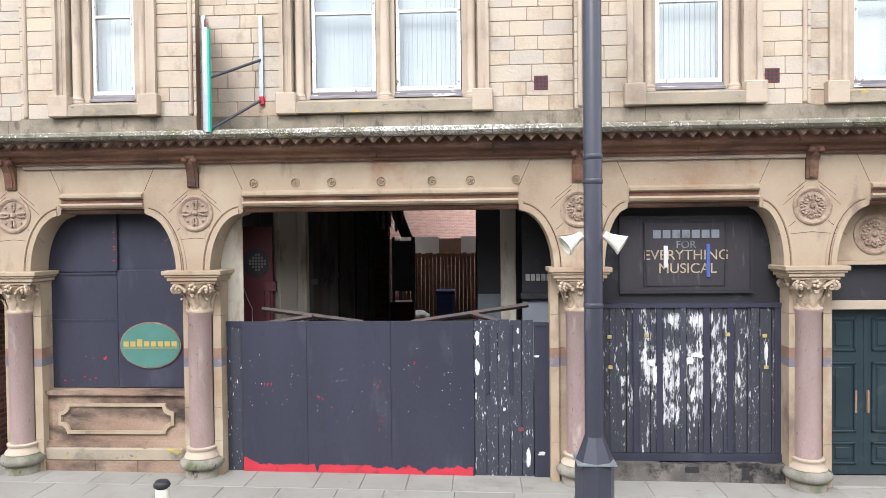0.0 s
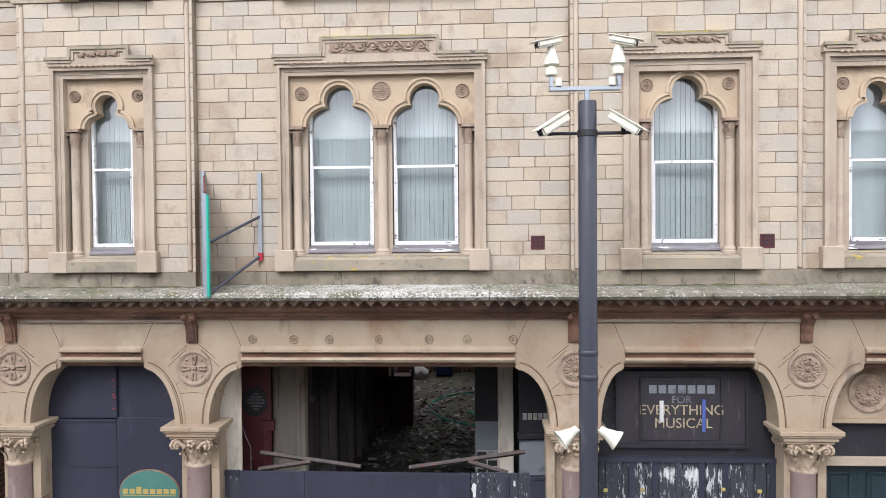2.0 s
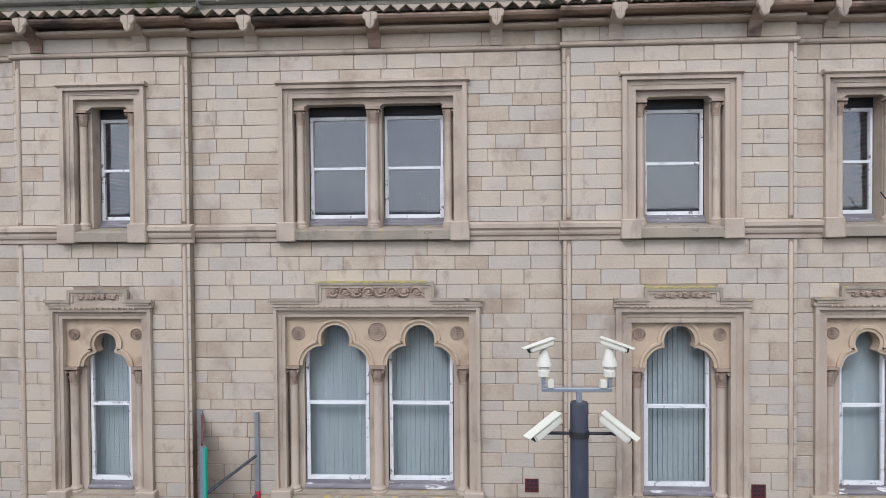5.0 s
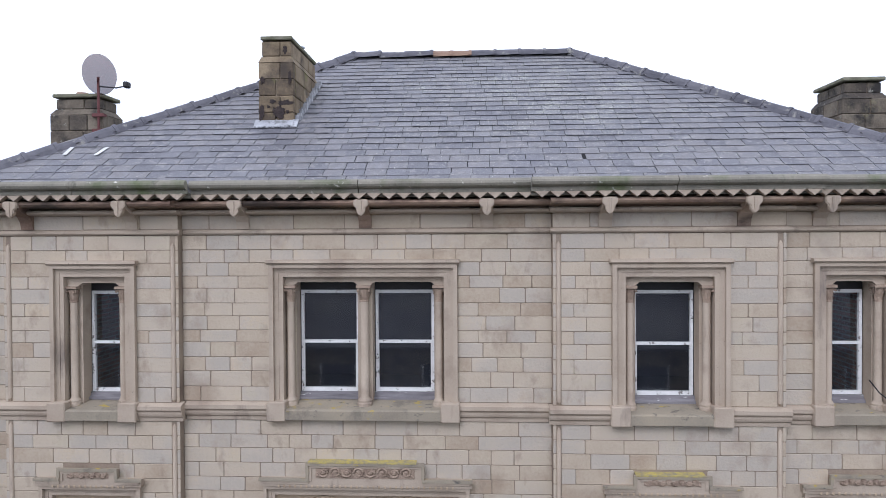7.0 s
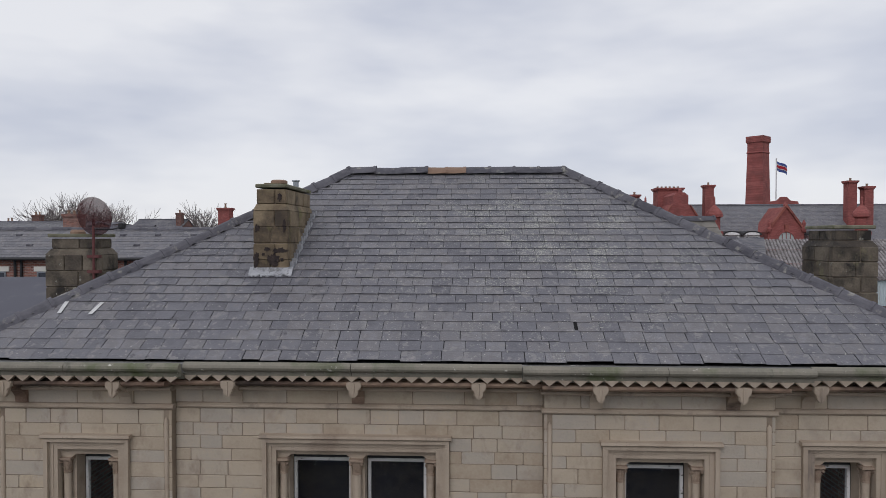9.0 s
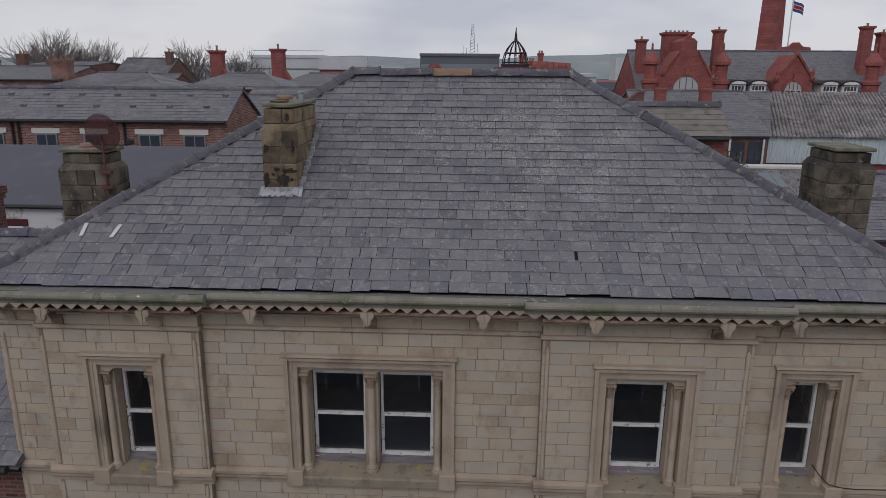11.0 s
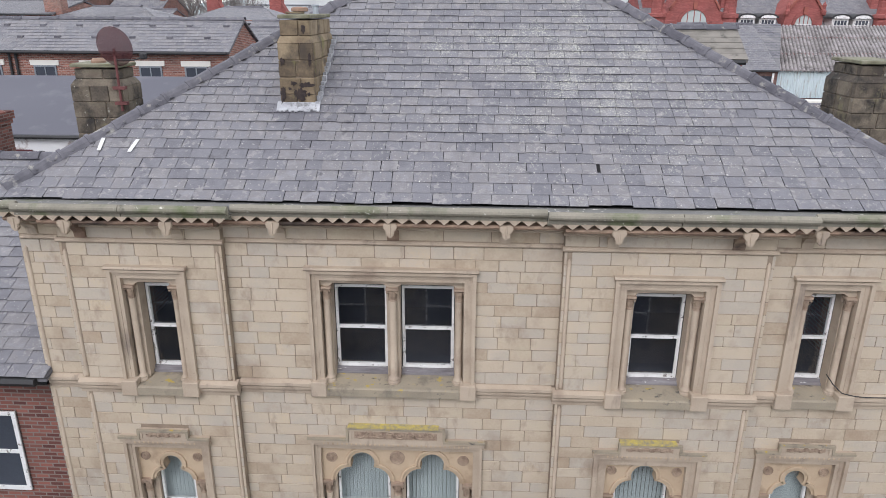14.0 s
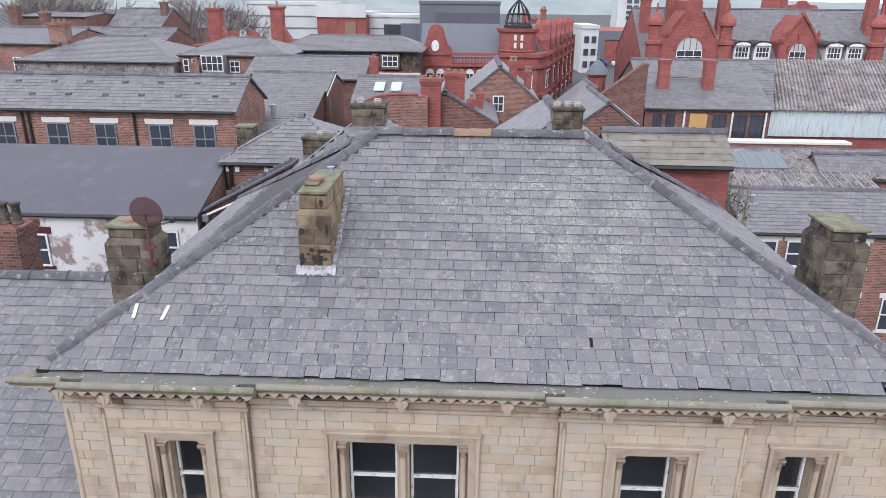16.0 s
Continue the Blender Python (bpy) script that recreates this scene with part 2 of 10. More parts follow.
M_CREAM = material("painted_sandstone", [(0.25, 0.18, 0.121), (0.35, 0.275, 0.189), (0.4, 0.325, 0.231)], scale=1.2, grain=36, mottle=0.75, fleck=0.24, bump=0.12, stain=(0.27, 0.15, 0.085), stain_scale=1.1, stain_at=(0.55, 0.74), speck=[((0.17, 0.125, 0.1), 2.2, 0.56, 0.7, (1, 1, 0.35)), ((0.44, 0.38, 0.28), 0.9, 0.56, 0.72, (1, 1, 1)), ((0.14, 0.1, 0.08), 30.0, 0.67, 0.75, (1, 1, 1))])
# stained brown stone, made darker still to paint shade under mouldings
M_BROWN = material("weathered_shaded_brown_stone", [(0.065, 0.032, 0.022), (0.145, 0.074, 0.046), (0.25, 0.145, 0.095)], scale=2.5, mottle=0.8, bump=0.2, stain=(0.032, 0.021, 0.018), stain_scale=2.0, stain_at=(0.52, 0.7), stretch=(0.5, 1, 1))
M_BED = material("stained_bed_stone", [(0.15, 0.09, 0.064), (0.27, 0.185, 0.13), (0.38, 0.29, 0.21)], scale=1.8, mottle=0.85, bump=0.2, stain=(0.05, 0.036, 0.028), stain_scale=1.6, stain_at=(0.48, 0.64), stretch=(0.5, 1, 1))
M_FOOT = material("mossy_grey_stone", [(0.13, 0.125, 0.105), (0.22, 0.205, 0.17), (0.29, 0.26, 0.21)], scale=3, mottle=0.7, bump=0.4, stain=(0.09, 0.11, 0.05), stain_scale=3, stain_at=(0.5, 0.7), speck=((0.05, 0.04, 0.035), 7.0, 0.6, 0.68, (1, 1, 0.6)))
M_CARVEDCREAM = material("carved_cream_stone", [(0.22, 0.155, 0.105), (0.4, 0.31, 0.22), (0.5, 0.41, 0.3)], scale=9, mottle=0.9, bump=0.4)
M_CARVED = material("carved_stone", [(0.18, 0.125, 0.09), (0.32, 0.24, 0.175), (0.4, 0.31, 0.225)], scale=9, mottle=0.8, bump=0.5)
M_LICHEN = material("lichened_stone", [(0.11, 0.1, 0.075), (0.18, 0.165, 0.125), (0.23, 0.21, 0.165)], scale=3, mottle=0.7, bump=0.35, stain=(0.09, 0.095, 0.045), stain_scale=2.6, stain_at=(0.52, 0.7), speck=[((0.05, 0.05, 0.035), 6.0, 0.58, 0.68, (1, 1, 1)), ((0.62, 0.6, 0.52), 30.0, 0.62, 0.65, (1, 1, 1)), ((0.45, 0.36, 0.07), 2.6, 0.69, 0.72, (1, 1, 1))])
M_SILL = material("sill_stone", [(0.2, 0.17, 0.13), (0.29, 0.25, 0.185), (0.36, 0.3, 0.21)], scale=2, mottle=0.75, bump=0.25, stain=(0.12, 0.105, 0.085), stain_scale=2.2, stain_at=(0.54, 0.72), speck=[((0.4, 0.3, 0.07), 7.0, 0.6, 0.66, (0.7, 1, 1)), ((0.1, 0.09, 0.075), 9.0, 0.6, 0.7, (0.6, 1, 1))])
M_MOSS = material("yellow_lichen_stone", [(0.22, 0.2, 0.16), (0.36, 0.3, 0.12), (0.5, 0.4, 0.08)], scale=16, mottle=1.0, bump=0.4)
M_STALL = material("broken_dark_stone", [(0.05, 0.045, 0.042), (0.11, 0.1, 0.088), (0.2, 0.18, 0.155)], scale=3.5, mottle=0.9, bump=0.6, stain=(0.02, 0.018, 0.018), stain_scale=4, stain_at=(0.5, 0.62))
M_GRANITE = material("pink_granite", [(0.21, 0.145, 0.13), (0.3, 0.22, 0.2), (0.38, 0.3, 0.28)], scale=4, grain=90, mottle=0.55, rough=0.5, bump=0.05, stain=(0.44, 0.38, 0.33), stain_scale=5.0, stain_at=(0.6, 0.75), stretch=(1, 1, 0.3), speck=((0.14, 0.09, 0.08), 18.0, 0.64, 0.7, (1, 1, 0.5)))
M_BAND_BLUE = material("blue_painted_band", [(0.13, 0.115, 0.135), (0.19, 0.17, 0.185)], scale=5, mottle=0.9, stain=(0.3, 0.25, 0.2), stain_scale=6, stain_at=(0.58, 0.72))
M_BAND_RED = material("brown_painted_band", [(0.19, 0.115, 0.08), (0.26, 0.165, 0.115)], scale=5, mottle=0.9, stain=(0.33, 0.26, 0.18), stain_scale=6, stain_at=(0.58, 0.72))
M_NAVY = material("dark_slate_blue_paint", [(0.02, 0.021, 0.034), (0.03, 0.031, 0.048), (0.042, 0.043, 0.064)], scale=1.3, rough=0.5, bump=0.06, stain=(0.075, 0.078, 0.1), stain_scale=2.6, stain_at=(0.55, 0.85), stretch=(1, 1, 0.25), speck=[((0.42, 0.42, 0.43), 26.0, 0.735, 0.76, (1, 1, 0.5)), ((0.025, 0.026, 0.034), 6.0, 0.6, 0.75, (1, 1, 0.4))])
M_PEEL = material("peeling_dark_paint", [(0.028, 0.031, 0.042), (0.046, 0.05, 0.065)], scale=1.5, rough=0.6, bump=0.25, stain=(0.6, 0.58, 0.56), stain_scale=9, stain_at=(0.675, 0.695), stretch=(1, 1, 0.4), speck=[((0.5, 0.5, 0.5), 26.0, 0.63, 0.66, (1, 1, 0.25)), ((0.36, 0.36, 0.38), 50.0, 0.63, 0.68, (1, 1, 0.3))])
M_SCRAPED = scraped_patch("scraped_plank_paint", [(0.026, 0.028, 0.036), (0.045, 0.047, 0.058)], (0.58, 0.58, 0.58), [(2.62, 1.3, 0.66, 0.42, 0.0), (2.75, 1.97, 0.95, 0.22, 0.3), (2.7, 0.7, 0.85, 0.35, 0.55)])
M_BLACK = material("black_fascia_paint", [(0.018, 0.018, 0.022), (0.03, 0.03, 0.034)], scale=2, rough=0.5, stain=(0.08, 0.08, 0.085), stain_scale=3, stain_at=(0.6, 0.8))
M_PALEBOARD = material("scoured_white_paint", [(0.5, 0.5, 0.49), (0.66, 0.66, 0.64)], scale=6, mottle=0.8)
M_RED = material("red_undercoat", [(0.36, 0.022, 0.035), (0.5, 0.04, 0.055)], scale=3, stain=(0.2, 0.02, 0.03), stain_scale=6)
M_GREEN = material("dark_green_paint", [(0.012, 0.022, 0.028), (0.019, 0.034, 0.041), (0.03, 0.048, 0.056)], scale=2, rough=0.4, bump=0.03, stain=(0.06, 0.075, 0.075), stain_scale=5, stain_at=(0.6, 0.8))
M_OVAL = material("green_sign_paint", [(0.05, 0.15, 0.12), (0.08, 0.2, 0.165)], scale=4, rough=0.5)
M_GOLD = material("gold_lettering", [(0.22, 0.17, 0.1), (0.5, 0.42, 0.28)], scale=14, mottle=0.9, rough=0.6)
M_BROWNBOARD = material("scratched_brown_board", [(0.022, 0.02, 0.024), (0.042, 0.036, 0.041)], scale=2, rough=0.6, stain=(0.11, 0.1, 0.105), stain_scale=9, stain_at=(0.58, 0.75), stretch=(1, 1, 0.15))
M_OFFWHITE = material("faded_white_lettering", [(0.2, 0.19, 0.18), (0.48, 0.46, 0.42)], scale=14, mottle=0.9)
M_BLUE = material("blue_strip_paint", [(0.05, 0.08, 0.25), (0.08, 0.12, 0.33)], scale=5)
M_SLATE = material("welsh_slate", [(0.1, 0.098, 0.11), (0.125, 0.123, 0.137), (0.145, 0.143, 0.157), (0.155, 0.147, 0.15), (0.185, 0.182, 0.194)], rand=0.62, scale=7, grain=45, mottle=0.5, rough=0.5, spec=0.6, bump=0.45, stain=(0.2, 0.193, 0.192), stain_scale=6, stain_at=(0.585, 0.61), speck=[((0.08, 0.077, 0.084), 5.0, 0.62, 0.7, (1, 1, 1)), ((0.25, 0.238, 0.228), 14.0, 0.63, 0.645, (1, 1, 1)), ((0.52, 0.51, 0.46), 26.0, 0.67, 0.68, (1, 1, 1))])


def lichened(m, colour, scale, centre, reach, lo, hi, rows):
    """Crusts of lichen in small spots, thickest in a few broad clouds round one spot."""
    n, l = m.node_tree.nodes, m.node_tree.links
    b = n["Principled BSDF"]
    col = b.inputs["Base Color"].links[0].from_socket
    geo = n.new("ShaderNodeNewGeometry")
    ds = n.new("ShaderNodeVectorMath")
    ds.operation = "DISTANCE"
    ds.inputs[1].default_value = centre
    l.new(geo.outputs["Position"], ds.inputs[0])
    mr = n.new("ShaderNodeMapRange")
    mr.inputs[1].default_value, mr.inputs[2].default_value, mr.inputs[3].default_value, mr.inputs[4].default_value = 0.3, reach, lo, hi
    l.new(ds.outputs["Value"], mr.inputs[0])
    cl = n.new("ShaderNodeTexNoise")
    cl.inputs["Scale"].default_value, cl.inputs["Detail"].default_value = 1.6, 5
    l.new(geo.outputs["Position"], cl.inputs["Vector"])
    ca = n.new("ShaderNodeMath")
    ca.operation = "MULTIPLY_ADD"
    ca.inputs[1].default_value, ca.inputs[2].default_value = -0.3, 0.15
    l.new(cl.outputs[0], ca.inputs[0])
    th = n.new("ShaderNodeMath")
    l.new(mr.outputs[0], th.inputs[0])
    l.new(ca.outputs[0], th.inputs[1])
    for sc, amount in rows:
        nz = n.new("ShaderNodeTexNoise")
        nz.inputs["Scale"].default_value, nz.inputs["Detail"].default_value, nz.inputs["Roughness"].default_value = sc, 4, 0.6
        l.new(geo.outputs["Position"], nz.inputs["Vector"])
        df = n.new("ShaderNodeMath")
        df.operation = "SUBTRACT"
        l.new(nz.outputs[0], df.inputs[0])
        l.new(th.outputs[0], df.inputs[1])
        fm = n.new("ShaderNodeMapRange")
        fm.inputs[1].default_value, fm.inputs[2].default_value, fm.inputs[4].default_value = 0.0, 0.035, amount
        l.new(df.outputs[0], fm.inputs[0])
        mx = n.new("ShaderNodeMix")
        mx.data_type = "RGBA"
        mx.inputs[7].default_value = (*colour, 1)
        l.new(fm.outputs[0], mx.inputs[0])
        l.new(col, mx.inputs[6])
        col = mx.outputs[2]
    l.new(col, b.inputs["Base Color"])


lichened(M_LICHEN, (0.52, 0.51, 0.46), 20, (-0.9, -0.5, 4.5), 4.2, 0.51, 0.66, ((9.0, 0.4), (24.0, 0.8), (48.0, 0.9)))
lichened(M_SLATE, (0.4, 0.4, 0.34), 20, (1.4, 2.9, 13.3), 4.6, 0.6, 0.71, ((9.0, 0.28), (24.0, 0.75), (46.0, 0.95)))
M_LEAD = material("grey_lead", [(0.1, 0.1, 0.1), (0.19, 0.185, 0.165)], scale=3, rough=0.6, bump=0.12, stain=(0.1, 0.105, 0.06), stain_scale=2.2, speck=((0.5, 0.49, 0.43), 14.0, 0.62, 0.66, (1, 1, 1)))
M_RIDGE = material("ridge_tile", [(0.075, 0.073, 0.085), (0.14, 0.136, 0.15)], rand=0.6, scale=7, mottle=0.8, bump=0.3, stain=(0.27, 0.26, 0.235), stain_scale=6, stain_at=(0.58, 0.68))
M_FLASH = material("pale_mortar_flashing", [(0.26, 0.265, 0.28), (0.46, 0.465, 0.48)], scale=6, mottle=0.95, bump=0.3, stain=(0.17, 0.17, 0.17), stain_scale=7, stain_at=(0.54, 0.66))
M_MOSSCAP = material("mossy_cap_stone", [(0.09, 0.085, 0.055), (0.17, 0.165, 0.11), (0.24, 0.225, 0.17)], scale=6, mottle=0.9, bump=0.5, stain=(0.13, 0.14, 0.05), stain_scale=5)
M_SOOTBLACK = material("soot_crust", [(0.018, 0.014, 0.015), (0.05, 0.035, 0.03)], scale=14, mottle=0.9, bump=0.7)
# near-black colour that paints the darkness of a hole
M_VOID = material("painted_void_black", [(0.003, 0.003, 0.003), (0.006, 0.005, 0.005)])
M_CHIMNEY = material("sooty_chimney_stone", [(0.08, 0.06, 0.04), (0.185, 0.14, 0.086), (0.28, 0.22, 0.14)], rand=0.5, scale=4, grain=30, mottle=0.8, bump=0.5, stain=(0.06, 0.047, 0.036), stain_scale=2.6, stain_at=(0.52, 0.7), speck=((0.2, 0.19, 0.07), 3.0, 0.6, 0.75, (1, 1, 1)))
M_SOOTSTONE = material("grey_sooty_stone", [(0.055, 0.045, 0.036), (0.115, 0.095, 0.07), (0.185, 0.155, 0.115)], rand=0.6, scale=4, grain=30, mottle=0.85, fleck=0.5, bump=0.7, stain=(0.026, 0.023, 0.02), stain_scale=2.2, stain_at=(0.5, 0.64), speck=[((0.19, 0.17, 0.1), 3.0, 0.58, 0.72, (1, 1, 1)), ((0.33, 0.32, 0.27), 9.0, 0.64, 0.7, (1, 1, 1))])
M_WHITE = material("peeling_white_paint", [(0.55, 0.55, 0.53), (0.72, 0.72, 0.7), (0.78, 0.78, 0.77)], scale=5, mottle=0.7, rough=0.5, stain=(0.2, 0.18, 0.165), stain_scale=9, stain_at=(0.6, 0.64), speck=((0.1, 0.09, 0.085), 22.0, 0.64, 0.67, (0.6, 1, 1)))
M_GREYWOOD = material("bare_grey_timber", [(0.12, 0.11, 0.115), (0.26, 0.245, 0.25)], scale=9, mottle=0.9, stretch=(0.3, 1, 3), speck=((0.62, 0.61, 0.58), 10.0, 0.6, 0.64, (0.35, 1, 1.6)))
M_GLASS = glazing("window_glass", (0.97, 0.98, 0.98))
M_BLIND = material("white_blind_fabric", [(0.34, 0.385, 0.375), (0.48, 0.54, 0.52)], rand=0.22, scale=2, mottle=0.2, rough=0.8, bump=0.02)
# near-black base colour puts the gloom of unlit rooms into their surfaces
M_DARK = material("unlit_room_black", [(0.028, 0.03, 0.042), (0.055, 0.058, 0.075)], scale=1)
M_BARE = material("sooty_bare_wall", [(0.1, 0.09, 0.088), (0.2, 0.18, 0.175), (0.27, 0.25, 0.235)], scale=1.2, mottle=0.9, stretch=(2, 2, 0.4), stain=(0.05, 0.045, 0.042), stain_scale=2)
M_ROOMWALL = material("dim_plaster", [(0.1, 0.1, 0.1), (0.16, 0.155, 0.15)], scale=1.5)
M_PAVE = material("concrete_paving", [(0.207, 0.195, 0.168), (0.275, 0.264, 0.233)], rand=0.35, scale=1.5, mottle=0.6, bump=0.2, stain=(0.2, 0.19, 0.16), stain_scale=1.5, speck=((0.14, 0.14, 0.1), 5.0, 0.62, 0.75, (1, 1, 1)))
M_ASPHALT = material("asphalt", [(0.055, 0.055, 0.057), (0.085, 0.085, 0.084)], scale=2, grain=90, bump=0.4)
M_POLE = material("dark_grey_pole_paint", [(0.03, 0.032, 0.045), (0.048, 0.05, 0.066)], scale=2, rough=0.4, bump=0.02, stain=(0.09, 0.09, 0.1), stain_scale=4, stain_at=(0.6, 0.8), stretch=(1, 1, 0.3))
M_CAMWHITE = material("white_housing_plastic", [(0.58, 0.56, 0.46), (0.7, 0.68, 0.56)], scale=4, rough=0.35, bump=0.01)
M_GALV = material("galvanised_steel", [(0.3, 0.33, 0.36), (0.42, 0.45, 0.48)], scale=6, rough=0.45, metal=0.7, bump=0.03)
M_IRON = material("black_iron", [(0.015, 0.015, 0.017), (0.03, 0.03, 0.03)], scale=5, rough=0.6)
M_TEAL = material("teal_sign_edge", [(0.02, 0.33, 0.24), (0.03, 0.4, 0.3)], scale=5, rough=0.4)
M_RUST = material("rusty_metal", [(0.09, 0.03, 0.03), (0.16, 0.06, 0.055)], scale=7, rough=0.8)
M_DISH = material("perforated_maroon_mesh", [(0.085, 0.03, 0.032), (0.13, 0.05, 0.05)], scale=4, rough=0.5, bump=0.02)
M_DISH.node_tree.nodes["Principled BSDF"].inputs["Alpha"].default_value = 0.55
M_YELLOW = material("yellow_sign_paint", [(0.32, 0.24, 0.07), (0.46, 0.35, 0.11)], scale=9, rough=0.5)
M_BRICK = brickwork("red_brick", (0.15, 0.055, 0.042), (0.34, 0.15, 0.11), (0.32, 0.26, 0.225), gap=0.012)
M_BRICKDK = brickwork("dark_red_brick", (0.1, 0.04, 0.034), (0.26, 0.105, 0.08), (0.2, 0.165, 0.145), gap=0.012)
M_TERRA = brickwork("terracotta_brick", (0.27, 0.078, 0.068), (0.37, 0.128, 0.113), (0.23, 0.088, 0.08), dirt_amount=0.55, dirt=(0.12, 0.05, 0.045))
M_BGSLATE = brickwork("far_slate", (0.12, 0.12, 0.136), (0.17, 0.166, 0.178), (0.06, 0.06, 0.066), w=0.36, h=0.16, gap=0.014, dirt=(0.25, 0.24, 0.225), dirt_amount=0.6)
M_FELT = material("grey_roofing_felt", [(0.085, 0.085, 0.102), (0.11, 0.11, 0.13)], scale=0.5, mottle=0.4, rough=0.8, bump=0.04, stain=(0.125, 0.125, 0.14), stain_scale=1.2, speck=((0.3, 0.3, 0.3), 14.0, 0.72, 0.76, (1, 1, 1)))
M_RENDER = material("patchy_white_render", [(0.58, 0.58, 0.58), (0.7, 0.7, 0.69)], scale=1, stain=(0.28, 0.22, 0.2), stain_scale=0.9, stain_at=(0.52, 0.58))
M_DULLGLASS = material("dull_wired_glass", [(0.1, 0.125, 0.14), (0.16, 0.185, 0.2)], scale=2, mottle=0.7, rough=0.3, stain=(0.12, 0.13, 0.13), stain_scale=3)
M_CEMENT = material("corrugated_cement", [(0.1, 0.087, 0.085), (0.22, 0.2, 0.195), (0.34, 0.31, 0.305)], scale=0.9, mottle=0.9, grain=8, fleck=0.5, stain=(0.07, 0.06, 0.056), stain_scale=2.2, stain_at=(0.52, 0.66), speck=[((0.45, 0.43, 0.4), 6.0, 0.58, 0.64, (1, 1, 1)), ((0.045, 0.04, 0.036), 4.0, 0.6, 0.68, (1, 1, 1))])
M_PALESHEET = material("pale_blue_sheeting", [(0.42, 0.5, 0.52), (0.55, 0.62, 0.63)], scale=1.5, stretch=(3, 1, 0.3), stain=(0.3, 0.28, 0.24), stain_scale=3)
M_BEIGETILE = material("beige_concrete_tile", [(0.13, 0.12, 0.105), (0.2, 0.185, 0.16), (0.24, 0.22, 0.195)], rand=0.35, scale=2.5, mottle=0.8, stain=(0.085, 0.08, 0.07), stain_scale=3)
M_LINTEL = material("white_lintel_paint", [(0.6, 0.58, 0.52), (0.7, 0.68, 0.62)], scale=4)
M_GREYCLAD = material("grey_cladding", [(0.11, 0.12, 0.14), (0.16, 0.17, 0.19)], scale=0.2)
M_WHITECLAD = material("white_cladding", [(0.46, 0.48, 0.48), (0.6, 0.62, 0.61)], scale=0.3, mottle=0.8)
M_CLAY = material("clay_pot", [(0.2, 0.13, 0.09), (0.3, 0.2, 0.14)], scale=5)
M_WOOD = material("brown_fence_timber", [(0.09, 0.05, 0.03), (0.15, 0.085, 0.05)], rand=0.4, scale=2, stretch=(3, 3, 0.4))
M_TWIG = material("bare_branch", [(0.17, 0.15, 0.14), (0.26, 0.23, 0.215)], scale=3)
M_MAROON = material("maroon_paint", [(0.06, 0.014, 0.018), (0.1, 0.024, 0.028)], scale=2, rough=0.5)
M_INNER = material("cream_inner_paint", [(0.74, 0.66, 0.53), (0.82, 0.75, 0.63)], scale=2, mottle=0.6, stain=(0.4, 0.33, 0.25), stain_scale=3, stretch=(1, 1, 0.3))
M_SOOT = material("sooty_timber", [(0.06, 0.048, 0.044), (0.12, 0.1, 0.09)], scale=3, stretch=(3, 3, 0.4), stain=(0.12, 0.05, 0.04), stain_scale=4)
M_GREYPAINT = material("scuffed_grey_paint", [(0.16, 0.18, 0.2), (0.24, 0.26, 0.28)], scale=2, mottle=0.7, stain=(0.08, 0.08, 0.085), stain_scale=2.5)
M_GUTTER = material("streaked_gutter_stone", [(0.141, 0.132, 0.104), (0.215, 0.199, 0.157), (0.273, 0.248, 0.199)], scale=2.2, grain=35, mottle=0.7, bump=0.3, stain=(0.1, 0.12, 0.055), stain_scale=1.4, stain_at=(0.52, 0.7), stretch=(1, 1, 0.6), speck=[((0.52, 0.5, 0.43), 12.0, 0.64, 0.7, (1, 1, 1)), ((0.07, 0.07, 0.05), 6.0, 0.62, 0.75, (1, 1, 0.4))])
M_PLY = material("yellow_plywood", [(0.42, 0.25, 0.09), (0.52, 0.33, 0.13)], scale=3, stretch=(1, 1, 0.3))
M_LEAF = material("grey_green_leaf", [(0.06, 0.07, 0.035), (0.11, 0.12, 0.06), (0.17, 0.15, 0.09)], rand=0.8, scale=4)
M_PLASTIC = material("blue_bin_plastic", [(0.012, 0.03, 0.1), (0.02, 0.045, 0.14)], scale=2, rough=0.4)
M_DIRT = material("littered_floor", [(0.05, 0.047, 0.037), (0.13, 0.12, 0.09), (0.12, 0.14, 0.06)], scale=1.2, mottle=0.9, bump=0.5)
M_DEBRIS = material("broken_plaster_rubble", [(0.07, 0.06, 0.055), (0.22, 0.2, 0.18), (0.55, 0.52, 0.48)], rand=0.9, scale=3)


# ---- mesh helpers ----
def part(name, bm, mat, parent=None, label=""):
    me = bpy.data.meshes.new(name)
    bm.normal_update()
    bm.to_mesh(me)
    bm.free()
    me.materials.append(mat)
    ob = new(name, me)
    if parent:
        ob.parent = parent
    if label:
        ob["label"] = label
    return ob


def empty(name, at=(0, 0, 0)):
    ob = new(name)
    ob.empty_display_size = 0.1
    ob.location = at
    return ob


def quad(bm, *pts):
    return bm.faces.new([bm.verts.new(p) for p in pts])


def box(bm, x0, x1, y0, y1, z0, z1):
    v = [bm.verts.new((x, y, z)) for x in (x0, x1) for y in (y0, y1) for z in (z0, z1)]
    for f in ((0, 1, 3, 2), (4, 6, 7, 5), (0, 4, 5, 1), (2, 3, 7, 6), (0, 2, 6, 4), (1, 5, 7, 3)):
        bm.faces.new([v[i] for i in f])
    return bm


def boxes(*dims):
    bm = bmesh.new()
    for d in dims:
        box(bm, *d)
    return bm


def bevel(bm, w=0.01, seg=1):
    bmesh.ops.bevel(bm, geom=list(bm.edges), offset=w, segments=seg, affect="EDGES", clamp_overlap=True)
    return bm


